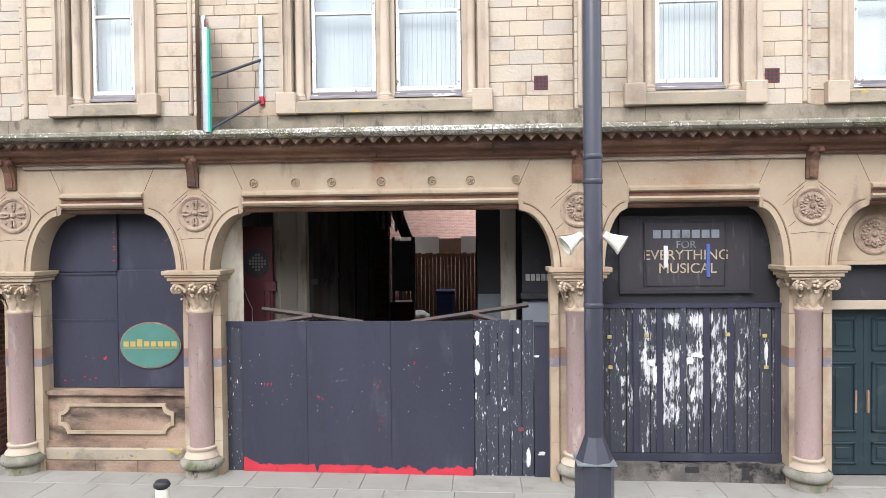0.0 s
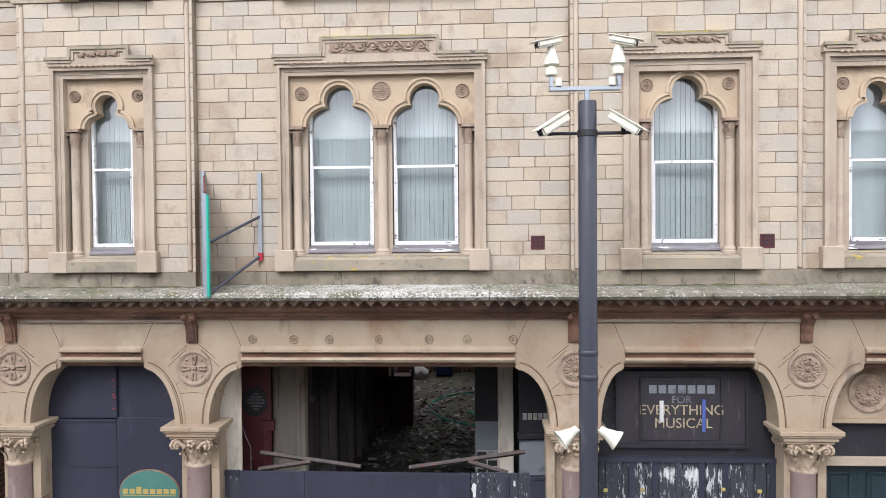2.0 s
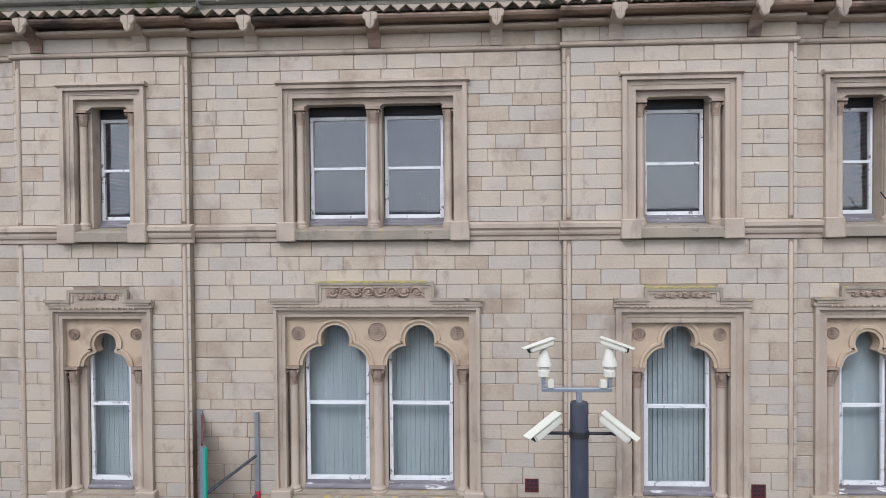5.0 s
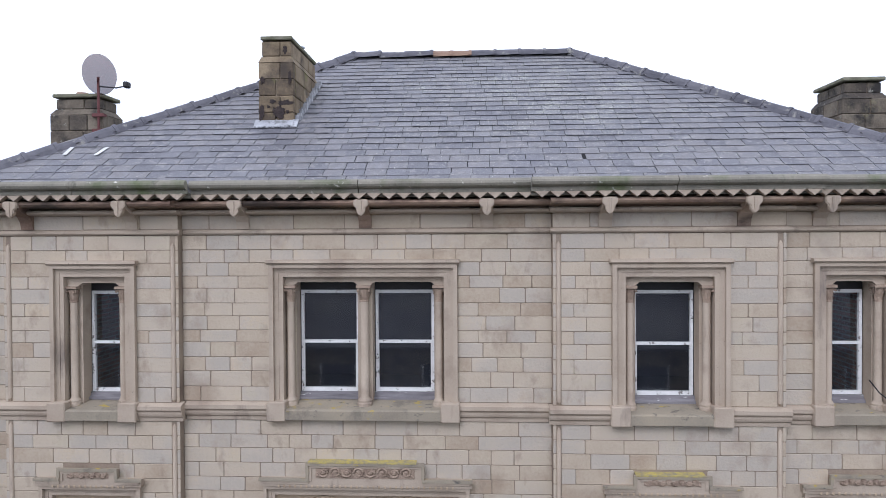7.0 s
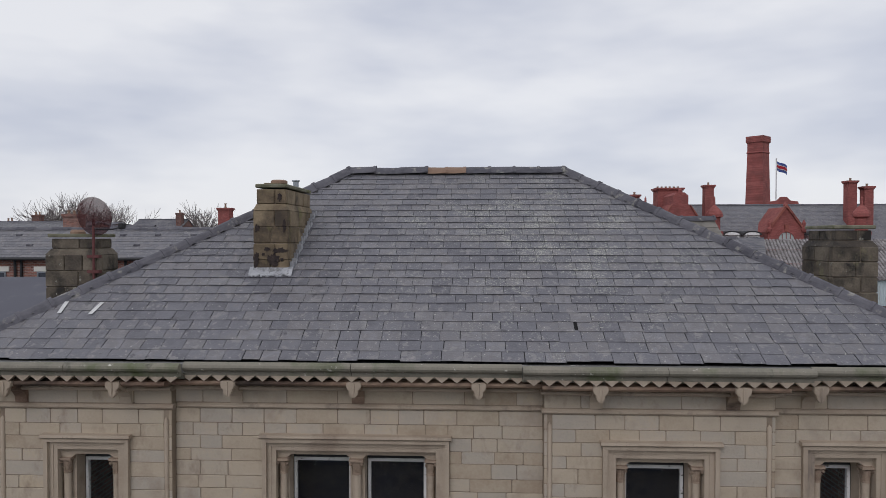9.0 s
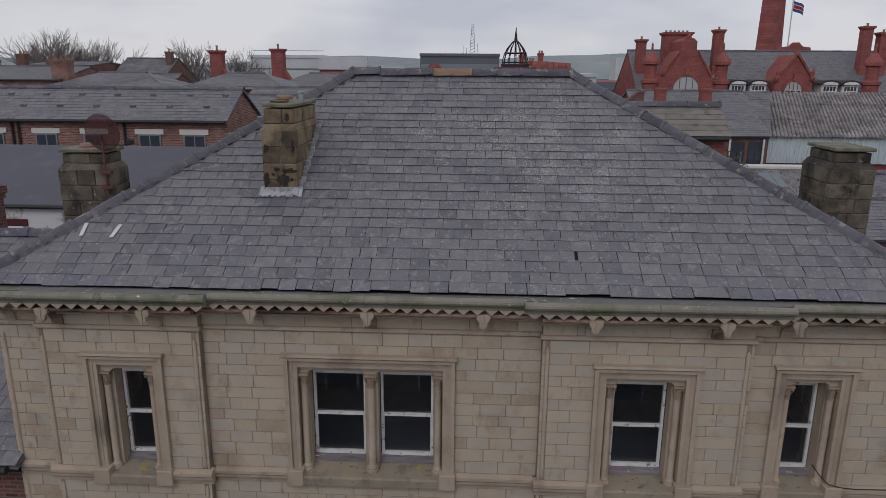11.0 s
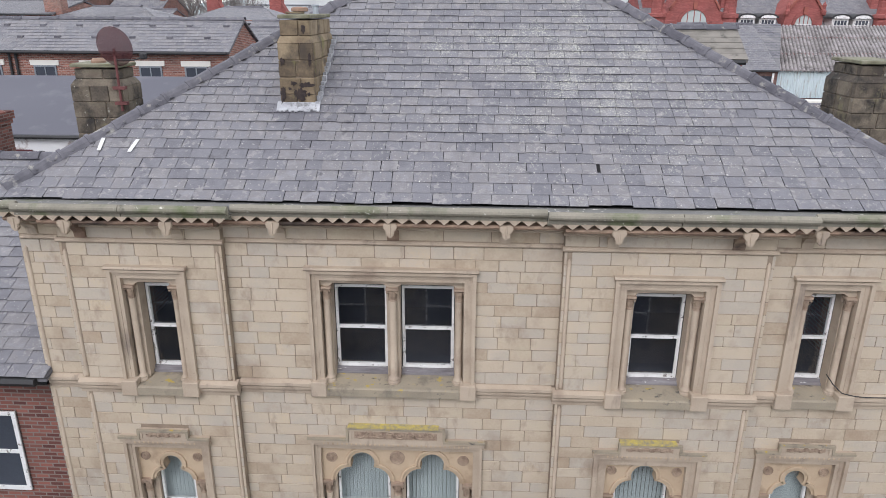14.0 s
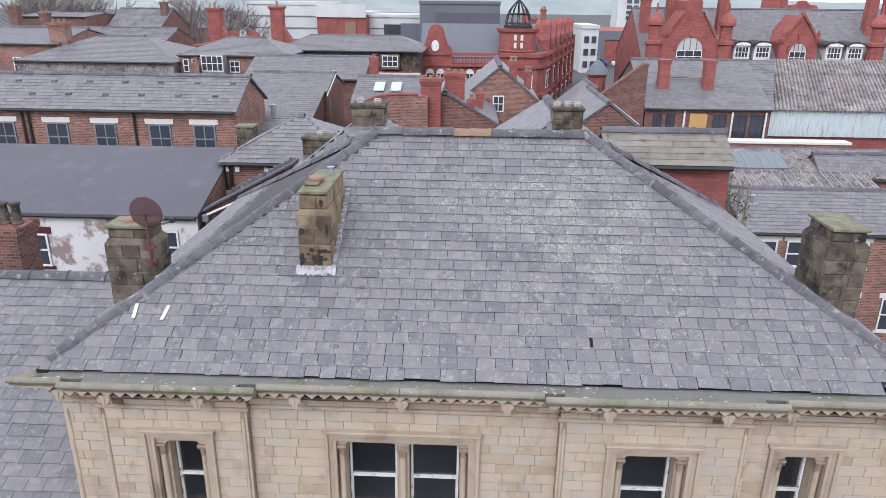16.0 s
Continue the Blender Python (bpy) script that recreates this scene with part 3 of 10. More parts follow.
def prism(bm, poly, y0, y1):
    """Extrude an outline in x and z from y0 (front) to y1."""
    f = [bm.verts.new((x, y0, z)) for x, z in poly]
    b = [bm.verts.new((x, y1, z)) for x, z in poly]
    bm.faces.new(f)
    bm.faces.new(b[::-1])
    n = len(poly)
    for i in range(n):
        j = (i + 1) % n
        bm.faces.new((f[i], b[i], b[j], f[j]))
    bmesh.ops.recalc_face_normals(bm, faces=bm.faces)
    return bm


def run_x(bm, profile, x0, x1):
    """Run a moulding's outline in y and z along x."""
    a = [bm.verts.new((x0, y, z)) for y, z in profile]
    b = [bm.verts.new((x1, y, z)) for y, z in profile]
    bm.faces.new(a)
    bm.faces.new(b[::-1])
    n = len(profile)
    for i in range(n):
        j = (i + 1) % n
        bm.faces.new((a[i], b[i], b[j], a[j]))
    bmesh.ops.recalc_face_normals(bm, faces=bm.faces)
    return bm


def turned(bm, profile, cx, cy, n=16, flute=0.0):
    """Turn a profile of (radius, height) about an upright axis."""
    rings = []
    for r, z in profile:
        rings.append([bm.verts.new((cx + r * math.cos(2 * math.pi * i / n), cy + r * math.sin(2 * math.pi * i / n), z)) for i in range(n)])
    for a, b in zip(rings, rings[1:]):
        for i in range(n):
            j = (i + 1) % n
            bm.faces.new((a[i], a[j], b[j], b[i]))
    bm.faces.new(rings[0][::-1])
    bm.faces.new(rings[-1])
    return bm


def tube(bm, pts, r, n=6, tidy=True):
    """A round bar along points."""
    pts = [Vector(p) for p in pts]
    rings = []
    for i, p in enumerate(pts):
        d = (pts[min(i + 1, len(pts) - 1)] - pts[max(i - 1, 0)]).normalized()
        side = d.orthogonal().normalized() if abs(d.z) > 0.95 else d.cross(Vector((0, 0, 1))).normalized()
        up = side.cross(d)
        rr = r[i] if isinstance(r, (list, tuple)) else r
        rings.append([bm.verts.new(p + rr * (math.cos(2 * math.pi * k / n) * side + math.sin(2 * math.pi * k / n) * up)) for k in range(n)])
    for a, b in zip(rings, rings[1:]):
        for i in range(n):
            j = (i + 1) % n
            bm.faces.new((a[i], a[j], b[j], b[i]))
    bm.faces.new(rings[0][::-1])
    bm.faces.new(rings[-1])
    if tidy:
        bmesh.ops.recalc_face_normals(bm, faces=bm.faces)
    return bm


def smooth(ob, angle=35):
    for p in ob.data.polygons:
        p.use_smooth = True
    ob.data.set_sharp_from_angle(angle=radians(angle))
    return ob


def pierced(bm, x0, x1, z0, z1, y0, y1, holes):
    """A wall slab with rectangular openings through it."""
    xs = sorted({x0, x1, *[v for h in holes for v in h[:2] if x0 < v < x1]})
    zs = sorted({z0, z1, *[v for h in holes for v in h[2:] if z0 < v < z1]})
    solid = lambda i, k: 0 <= i < len(xs) - 1 and 0 <= k < len(zs) - 1 and not any(h[0] <= (xs[i] + xs[i + 1]) / 2 <= h[1] and h[2] <= (zs[k] + zs[k + 1]) / 2 <= h[3] for h in holes)
    for i in range(len(xs) - 1):
        for k in range(len(zs) - 1):
            if not solid(i, k):
                continue
            a, b, c, d = xs[i], xs[i + 1], zs[k], zs[k + 1]
            quad(bm, (a, y0, c), (b, y0, c), (b, y0, d), (a, y0, d))
            quad(bm, (a, y1, d), (b, y1, d), (b, y1, c), (a, y1, c))
            if not solid(i - 1, k):
                quad(bm, (a, y1, c), (a, y0, c), (a, y0, d), (a, y1, d))
            if not solid(i + 1, k):
                quad(bm, (b, y0, c), (b, y1, c), (b, y1, d), (b, y0, d))
            if not solid(i, k - 1):
                quad(bm, (a, y1, c), (b, y1, c), (b, y0, c), (a, y0, c))
            if not solid(i, k + 1):
                quad(bm, (a, y0, d), (b, y0, d), (b, y1, d), (a, y1, d))
    bmesh.ops.remove_doubles(bm, verts=bm.verts, dist=1e-5)
    return bm


def arc(cx, cz, rx, rz, a0, a1, n=8):
    return [(cx + rx * math.cos(radians(a0 + (a1 - a0) * i / n)), cz + rz * math.sin(radians(a0 + (a1 - a0) * i / n))) for i in range(n + 1)]


# ---- the building: walls ----
LEFT, RIGHT, BACK = -6.88, 6.55, 10.1
BAYS = [("wall_corner_strip", LEFT, -6.22, 0.0), ("wall_left_bay", -6.22, -3.80, -0.12), ("wall_centre_bay", -3.80, 1.16, 0.0), ("wall_right_bay", 1.16, 4.12, -0.12), ("wall_end_bay", 4.12, RIGHT, 0.0)]
# openings in the upper storeys: left, right, bottom, top
FIRST = [(-5.03, 0.70, 0.55, [(0.0, 0.31)], -0.12), (-1.315, 1.385, 1.24, [(-0.575, 0.45), (0.575, 0.45)], 0.0), (2.665, 0.84, 0.63, [(0.0, 0.44)], -0.12), (5.1, 0.72, 0.55, [(0.0, 0.31)], 0.0)]
SECOND = [(-4.96, 0.585, 0.42, [(0.02, 0.27)], -0.12), (-1.34, 1.26, 1.08, [(-0.52, 0.42), (0.52, 0.42)], 0.0), (2.66, 0.745, 0.565, [(0.0, 0.41)], -0.12), (5.06, 0.56, 0.39, [(0.0, 0.26)], 0.0)]
HOLES = [(c - i - 0.03, c + i + 0.03, 4.98, 7.45) for c, o, i, s, y in FIRST] + [(c - i - 0.03, c + i + 0.03, 8.5, 10.36) for c, o, i, s, y in SECOND]
WALLS = {}
for name, x0, x1, yw in BAYS:
    bm = pierced(bmesh.new(), x0, x1, 4.10, 11.45, yw - 0.004, 0.45, [h for h in HOLES if h[0] > x0 - 0.1 and h[1] < x1 + 0.1])
    WALLS[name] = tagged(part(name, bm, M_MORTAR), "coursed buff sandstone wall with brown weathered joints", "wall", kind="structure")
bm = boxes((LEFT, LEFT + 0.4, 0.45, BACK, -0.3, 11.45), (RIGHT - 0.4, RIGHT, 0.45, BACK, -0.3, 11.45))
pierced(bm, LEFT + 0.4, RIGHT - 0.4, -0.3, 11.45, BACK - 0.4, BACK, [(-2.6, 0.45, -1, 4.4)])
tagged(part("wall_back", bm, M_BRICKDK), "plain dark brick side and rear walls", "wall", kind="structure")
# floors between the storeys, with the light wells of the rooms kept dark by near-black colour
tagged(part("floor_first", boxes((LEFT + 0.4, RIGHT - 0.4, 0.45, BACK - 0.4, 4.2, 4.5)), M_ROOMWALL), "boarded floor of the first storey", "floor", kind="structure")
tagged(part("floor_second", boxes((LEFT + 0.4, RIGHT - 0.4, 0.45, BACK - 0.4, 8.0, 8.3)), M_DARK), "boarded floor of the second storey, blackened to look unlit", "floor", kind="structure")
tagged(part("ceiling", boxes((LEFT + 0.4, RIGHT - 0.4, 0.45, BACK - 0.4, 10.9, 11.1)), M_DARK), "plaster ceiling under the roof, blackened to look unlit", "ceiling", kind="structure")
tagged(part("wall_room_back", boxes((LEFT + 0.4, RIGHT - 0.4, 3.6, 3.75, 8.3, 10.9), (-3.9, -3.8, 0.45, 3.6, 8.3, 10.9), (1.2, 1.3, 0.45, 3.6, 8.3, 10.9)), M_DARK), "plaster walls of the upper rooms, blackened to look unlit", "wall", kind="structure")
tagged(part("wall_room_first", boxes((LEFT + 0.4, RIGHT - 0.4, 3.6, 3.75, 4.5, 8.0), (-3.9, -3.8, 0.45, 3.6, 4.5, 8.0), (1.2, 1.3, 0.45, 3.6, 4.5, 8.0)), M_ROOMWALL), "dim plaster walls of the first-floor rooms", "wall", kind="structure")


# ---- windows ----
def trefoil(c, w, z0, z1, top, r, grow=0.0):
    """Outline of a trefoil head, from the right springing over the top to the left one."""
    k = 0.9 * r
    cz = top - r
    a0 = -math.degrees(math.asin(min(1, max(-1, (cz - z1) / r)))) if abs(cz - z1) < r else -40
    right = arc(c + k, z0, w - k + grow, z1 - z0 + grow, 0, 82, 7)
    lobe = arc(c, cz, r + grow, r + grow, max(-40, min(0, a0)) + 260 * grow, 180 - max(-40, min(0, a0)) - 260 * grow, 14)
    left = [(2 * c - x, z) for x, z in right[::-1]]
    return right + lobe + left


def band(bm, inner, outer, y0, y1):
    """A flat moulding between two outlines of equal length."""
    rings = [[bm.verts.new((x, y, z)) for x, z in line] for line, y in ((inner, y1), (inner, y0), (outer, y0), (outer, y1))]
    for a, b in zip(rings, rings[1:]):
        for i in range(len(inner) - 1):
            bm.faces.new((a[i], a[i + 1], b[i + 1], b[i]))
    for k in (0, -1):
        bm.faces.new([r[k] for r in rings])
    bmesh.ops.recalc_face_normals(bm, faces=bm.faces)
    return bm


def leaf_blade(bm, cx, cy, ang, z0, z1, r0, r1, width, curl=0.3):
    """One carved leaf: a ribbed blade that leans out from a bell and curls over at its tip."""
    ca, sa = math.cos(ang), math.sin(ang)
    h = z1 - z0
    line = [(0.0, 0.0, 0.5), (0.35, 0.15, 0.9), (0.7, 0.5, 1.0), (0.95, 0.95, 0.85), (0.97, 1.25, 0.55), (0.8, 1.32, 0.3)]
    rows = []
    for f, g, wd in line:
        r = r0 + (r1 - r0) * g
        row = []
        for s, lift in ((-1, -0.25), (-0.5, 0.1), (0, 0.3), (0.5, 0.1), (1, -0.25)):
            rr = r + lift * curl * width
            w = s * wd * width
            row.append(bm.verts.new((cx + rr * ca - w * sa, cy + rr * sa + w * ca, z0 + h * f)))
        rows.append(row)
    for p, q in zip(rows, rows[1:]):
        for i in range(4):
            bm.faces.new((p[i], p[i + 1], q[i + 1], q[i]))


def volute(bm, cx, cy, ang, r, z, size):
    """A corner scroll under the block, as a tapering spiral."""
    pts = []
    for k in range(12):
        t = k / 11
        a = radians(200 - 430 * t)
        q = size * (1 - 0.7 * t)
        d = r + q * math.cos(a)
        pts.append((cx + d * math.cos(ang), cy + d * math.sin(ang), z + q * math.sin(a)))
    for k, (p, q) in enumerate(zip(pts, pts[1:])):
        tube(bm, [p, q], size * 0.34 * (1 - 0.04 * k), 5, False)
    bmesh.ops.create_icosphere(bm, subdivisions=1, radius=size * 0.42, matrix=Matrix.Translation((cx + r * math.cos(ang), cy + r * math.sin(ang), z)))


def capital(bm, cx, cy, z0, z1, r, leaves=8):
    """A small bell capital with curling leaves and corner scrolls under a square block."""
    h = z1 - z0
    turned(bm, [(r * 1.15, z0), (r * 1.15, z0 + 0.08 * h), (r, z0 + 0.1 * h), (r * 1.05, z0 + 0.4 * h), (r * 1.3, z0 + 0.72 * h), (r * 1.45, z0 + 0.78 * h)], cx, cy, 12)
    s = r * 1.62
    box(bm, cx - s, cx + s, cy - s, cy + s, z0 + 0.84 * h, z1)
    for k in range(leaves):
        a = 2 * math.pi * (k + 0.5) / leaves
        leaf_blade(bm, cx, cy, a, z0 + 0.1 * h, z0 + (0.5 if k % 2 else 0.62) * h, r * 1.05, r * 1.5, r * 0.34)
    for k in range(4):
        a = math.pi * (k + 0.5) / 2
        volute(bm, cx, cy, a, r * 1.75, z0 + 0.68 * h, r * 0.42)


def colonnette(parent, cx, cy, z0, zcap, z1, r=0.055):
    shaft = turned(bmesh.new(), [(r * 1.75, z0), (r * 1.75, z0 + 0.04), (r * 1.5, z0 + 0.05), (r * 1.55, z0 + 0.075), (r * 1.2, z0 + 0.1), (r, z0 + 0.12), (r, zcap)], cx, cy, 14)
    sh = smooth(part("colonnette", shaft, M_DRESSED, parent))
    bm = bmesh.new()
    capital(bm, cx, cy, zcap, z1, r)
    part("capital", bm, M_CARVED, sh, "carved leaf capital")
    return sh


def roundel(parent, cx, y, cz, r, petals=6, mat=None):
    """A turned disc with a raised rim and petals, facing the street."""
    bm = bmesh.new()
    prof = [(r, 0.0), (r, 0.018), (r * 0.9, 0.028), (r * 0.8, 0.016), (r * 0.74, 0.004), (0.001, 0.004)]
    n = 20
    rings = [[bm.verts.new((cx + q * math.cos(2 * math.pi * i / n), y - d, cz + q * math.sin(2 * math.pi * i / n))) for i in range(n)] for q, d in prof]
    for a, b in zip(rings, rings[1:]):
        for i in range(n):
            bm.faces.new((a[i], a[(i + 1) % n], b[(i + 1) % n], b[i]))
    for k in range(petals):
        a = 2 * math.pi * (k + (0.0 if petals == 4 else 0.25)) / petals
        if r > 0.15:
            for d, q in ((0.28, 0.1), (0.4, 0.15), (0.52, 0.17), (0.62, 0.13)) if petals == 4 else ((0.38, 0.1), (0.54, 0.13)):
                for s in (-1, 1):
                    m = Matrix.Translation((cx + r * (d * math.cos(a) - s * q * 0.6 * math.sin(a)), y - 0.014, cz + r * (d * math.sin(a) + s * q * 0.6 * math.cos(a)))) @ Matrix.Rotation(-a - s * 0.6, 4, "Y") @ Matrix.Diagonal((r * 0.13, 0.02, r * 0.065, 1))
                    bmesh.ops.create_icosphere(bm, subdivisions=1, radius=1, matrix=m)
            q = a + math.pi / petals
            m = Matrix.Translation((cx + 0.6 * r * math.cos(q), y - 0.012, cz + 0.6 * r * math.sin(q))) @ Matrix.Diagonal((r * 0.08, 0.02, r * 0.08, 1))
        else:
            m = Matrix.Translation((cx + 0.42 * r * math.cos(a), y - 0.012, cz + 0.42 * r * math.sin(a))) @ Matrix.Rotation(-a, 4, "Y") @ Matrix.Diagonal((r * 0.3, 0.022, r * 0.15, 1))
        bmesh.ops.create_icosphere(bm, subdivisions=1, radius=1, matrix=m)
    bmesh.ops.create_icosphere(bm, subdivisions=1, radius=1, matrix=Matrix.Translation((cx, y - 0.015, cz)) @ Matrix.Diagonal((r * 0.16, 0.03, r * 0.16, 1)))
    bmesh.ops.recalc_face_normals(bm, faces=bm.faces)
    return part("roundel", bm, mat or M_CARVED, parent, "round carved flower boss")


def rosette(parent, cx, y, cz, r):
    """A round boss: raised rim, a ring of small beads and a flower of eight petals round a button."""
    bm = bmesh.new()
    n = 24
    prof = [(r, 0.0), (r, 0.012), (r * 0.93, 0.02), (r * 0.86, 0.012), (r * 0.83, 0.005), (r * 0.55, 0.005), (r * 0.52, 0.012), (r * 0.47, 0.012), (r * 0.44, 0.004), (0.001, 0.004)]
    rings = [[bm.verts.new((cx + q * math.cos(2 * math.pi * i / n), y - d, cz + q * math.sin(2 * math.pi * i / n))) for i in range(n)] for q, d in prof]
    for a, b in zip(rings, rings[1:]):
        for i in range(n):
            bm.faces.new((a[i], a[(i + 1) % n], b[(i + 1) % n], b[i]))
    for count, q, size, deep in ((14, 0.69, 0.085, 0.014), (8, 0.28, 0.11, 0.016), (1, 0.0, 0.13, 0.026)):
        for k in range(count):
            a = 2 * math.pi * k / count
            bmesh.ops.create_icosphere(bm, subdivisions=1, radius=1, matrix=Matrix.Translation((cx + q * r * math.cos(a), y - 0.006, cz + q * r * math.sin(a))) @ Matrix.Rotation(-a, 4, "Y") @ Matrix.Diagonal((r * size * 1.3, deep, r * size, 1)))
    bmesh.ops.recalc_face_normals(bm, faces=bm.faces)
    return part("roundel", bm, M_CARVED, parent, "round carved flower boss")


def sash(parent, c, h, y, z0, zm, z1, round_top=False):
    """A vertical sliding sash in white peeling paint, black strips round it painting the shadowed gap, its upper light
    set behind the lower one.
    """
    fr = bmesh.new()
    t = 0.036
    w = h - 0.014
    box(fr, c - w, c - w + t, y, y + 0.06, z0, z1)
    box(fr, c + w - t, c + w, y, y + 0.06, z0, z1)
    box(fr, c - w + t, c + w - t, y - 0.012, y + 0.05, zm - 0.018, zm + 0.018)
    box(fr, c - w + t, c + w - t, y - 0.012, y + 0.05, z0, z0 + 0.05)
    if not round_top:
        box(fr, c - w + t, c + w - t, y + 0.005, y + 0.06, z1 - 0.045, z1)
    for s in (-1, 1):
        x = c + s * (w - t - 0.006)
        box(fr, x - 0.006, x + 0.006, y - 0.008, y + 0.02, z0 + 0.05, zm - 0.018)
        # horns under the meeting rail
        prism(fr, [(x - 0.008, zm - 0.018), (x + 0.008, zm - 0.018), (x + 0.008 * s, zm - 0.085)], y - 0.012, y + 0.02)
    ob = part("sash", fr, M_WHITE, parent, "white-painted timber sash with peeling paint")
    for a, b, yy in ((z0 + 0.045, zm - 0.016, y + 0.018), (zm + 0.016, z1 - 0.003, y + 0.04)):
        pane = part("pane", boxes((c - w + t - 0.004, c + w - t + 0.004, yy, yy + 0.004, a, b)), M_GLASS, ob, "clear glass pane")
        pane.visible_shadow = False
    # black strips paint the shadow between sash, jamb and lintel
    bm = boxes((c - h, c - w, y + 0.012, y + 0.07, z0 - 0.1, z1), (c + w, c + h, y + 0.012, y + 0.07, z0 - 0.1, z1))
    if not round_top:
        box(bm, c - h, c + h, y + 0.02, y + 0.075, z1 + 0.001, z1 + 0.2)
    part("sash_box", bm, M_IRON, parent, "black strips painting the shadowed gap round the sash")
    bm = run_x(bmesh.new(), [(y - 0.075, z0 - 0.1), (y + 0.05, z0 - 0.1), (y + 0.05, z0 - 0.002), (y - 0.02, z0 - 0.004), (y - 0.028, z0 - 0.05), (y - 0.07, z0 - 0.068)], c - h - 0.01, c + h + 0.01)
    part("sill_board", bm, M_GREYWOOD, parent, "bare weathered timber sill board")
    return ob


def surround(bm, c, o, i, zb, zt, yw, steps=3):
    """Stepped stone bands round an opening, each set back behind the one outside it."""
    for k in range(steps):
        a = o - (o - i) * k / steps
        b = o - (o - i) * (k + 1) / steps
        yy = yw - 0.075 + 0.03 * k + (0.02 if k == 1 else 0)
        top = zt - (o - a)
        box(bm, c - a, c - b, yy, yw + 0.16, zb, top)
        box(bm, c + b, c + a, yy, yw + 0.16, zb, top)
        box(bm, c - b, c + b, yy, yw + 0.16, top - (a - b), top - 0.002)


def window_first(number, c, o, i, lights, yw):
    win = tagged(empty(f"window_{number}", (0, 0, 0)), "first-floor sash window with trefoil stone head and carved hood" if len(lights) == 1 else "paired first-floor sash windows with trefoil stone heads", "window", kind="structure")
    bm = bmesh.new()
    surround(bm, c, o, i, 5.06, 7.53, yw)
    part("surround", bm, M_DRESSED, win)
    # hood mould: ledge, raised centre panel and a row of small teeth
    pw = 0.55 * o if len(lights) == 1 else 0.76
    zt = 7.83 if len(lights) > 1 else 7.75
    bm = bmesh.new()
    q = o + 0.03
    prism(bm, [(c - q, 7.53), (c + q, 7.53), (c + q, 7.63), (c + pw, 7.63), (c + pw, zt), (c - pw, zt), (c - pw, 7.63), (c - q, 7.63)], yw - 0.10, yw + 0.1)
    hood = part("hood_mould", bm, M_DRESSED, win)
    for d, y, mt in ((0.0, 0.135, M_SILL), (0.035, 0.118, M_DRESSED)):
        w = 0.04
        z1, z2 = 7.645 - d, zt + 0.03 - d
        bm = boxes((c - q - 0.01 + d, c - pw + 0.0, yw - y, yw - 0.09, z1 - w, z1), (c + pw, c + q + 0.01 - d, yw - y, yw - 0.09, z1 - w, z1), (c - pw - 0.03 + d, c - pw + w - 0.03 + d, yw - y, yw - 0.09, z1, z2), (c + pw - w + 0.03 - d, c + pw + 0.03 - d, yw - y, yw - 0.09, z1, z2), (c - pw + w - 0.03 + d, c + pw - w + 0.03 - d, yw - y, yw - 0.09, z2 - w, z2))
        part("stepped_fillet", bm, mt, hood, "grey weathered fillet stepping round the hood" if d == 0 else "")
    bm = bmesh.new()
    n = int((2 * o - 0.3) / 0.075)
    for k in range(n):
        x = c - (n - 1) * 0.0375 + k * 0.075
        box(bm, x - 0.012, x + 0.012, yw - 0.104, yw - 0.09, 7.515, 7.55)
    tagged(part("dentil_row", bm, M_TREFOIL, hood), kind="stuff")
    bm = boxes((c - pw + 0.1, c + pw - 0.1, yw - 0.104, yw - 0.09, 7.645, zt - 0.02))
    zc = (7.645 + zt - 0.02) / 2
    hh = (zt - 0.02 - 7.645) / 2
    n = max(3, round(2 * (pw - 0.12) / (hh * 1.9)))
    step = (2 * pw - 0.26) / n
    for k in range(n):
        x = c - pw + 0.13 + step * (k + 0.5)
        up = 1 if k % 2 else -1
        pts = [(x - up * 0 + step * 0.46 * math.cos(a) * (1 - 0.055 * j), yw - 0.112, zc + up * hh * 0.8 * math.sin(a) * (1 - 0.055 * j)) for j, a in enumerate([math.pi - 0.62 * q2 for q2 in range(15)])]
        tube(bm, pts, [0.019 - 0.0006 * j for j in range(15)], 5)
        bmesh.ops.create_icosphere(bm, subdivisions=1, radius=1, matrix=Matrix.Translation((x, yw - 0.11, zc)) @ Matrix.Diagonal((0.032, 0.024, 0.032, 1)))
        for q2 in (-1, 1):
            bmesh.ops.create_icosphere(bm, subdivisions=1, radius=1, matrix=Matrix.Translation((x + q2 * step * 0.5, yw - 0.11, zc - up * q2 * hh * 0.55)) @ Matrix.Rotation(0.7 * q2 * up, 4, "Y") @ Matrix.Diagonal((0.042, 0.018, 0.018, 1)))
    part("carved_panel", bm, M_CARVED, win, "stone panel carved with scrolling leaves")
    if len(lights) > 1 or number == 3:
        bm = bmesh.new()
        run_x(bm, [(yw + 0.02, zt + 0.031), (yw - 0.137, zt + 0.02), (yw - 0.138, zt + 0.034), (yw + 0.02, zt + 0.045)], c - pw, c + pw * 0.9)
        part("lichen_crust", bm, M_MOSS, hood, "yellow lichen along the ledge")
    # trefoil plate
    yp = yw + 0.07
    r = 0.2 if lights[0][1] > 0.4 else 0.155
    top = 7.27 if r == 0.2 else 7.18
    poly, bands = [(c + i + 0.02, 6.72), (c + i + 0.02, 7.42), (c - i - 0.02, 7.42), (c - i - 0.02, 6.72)], []
    for dx, h in lights:
        out = trefoil(c + dx, h, 6.72, top - 0.285, top, r)
        poly += out[::-1]
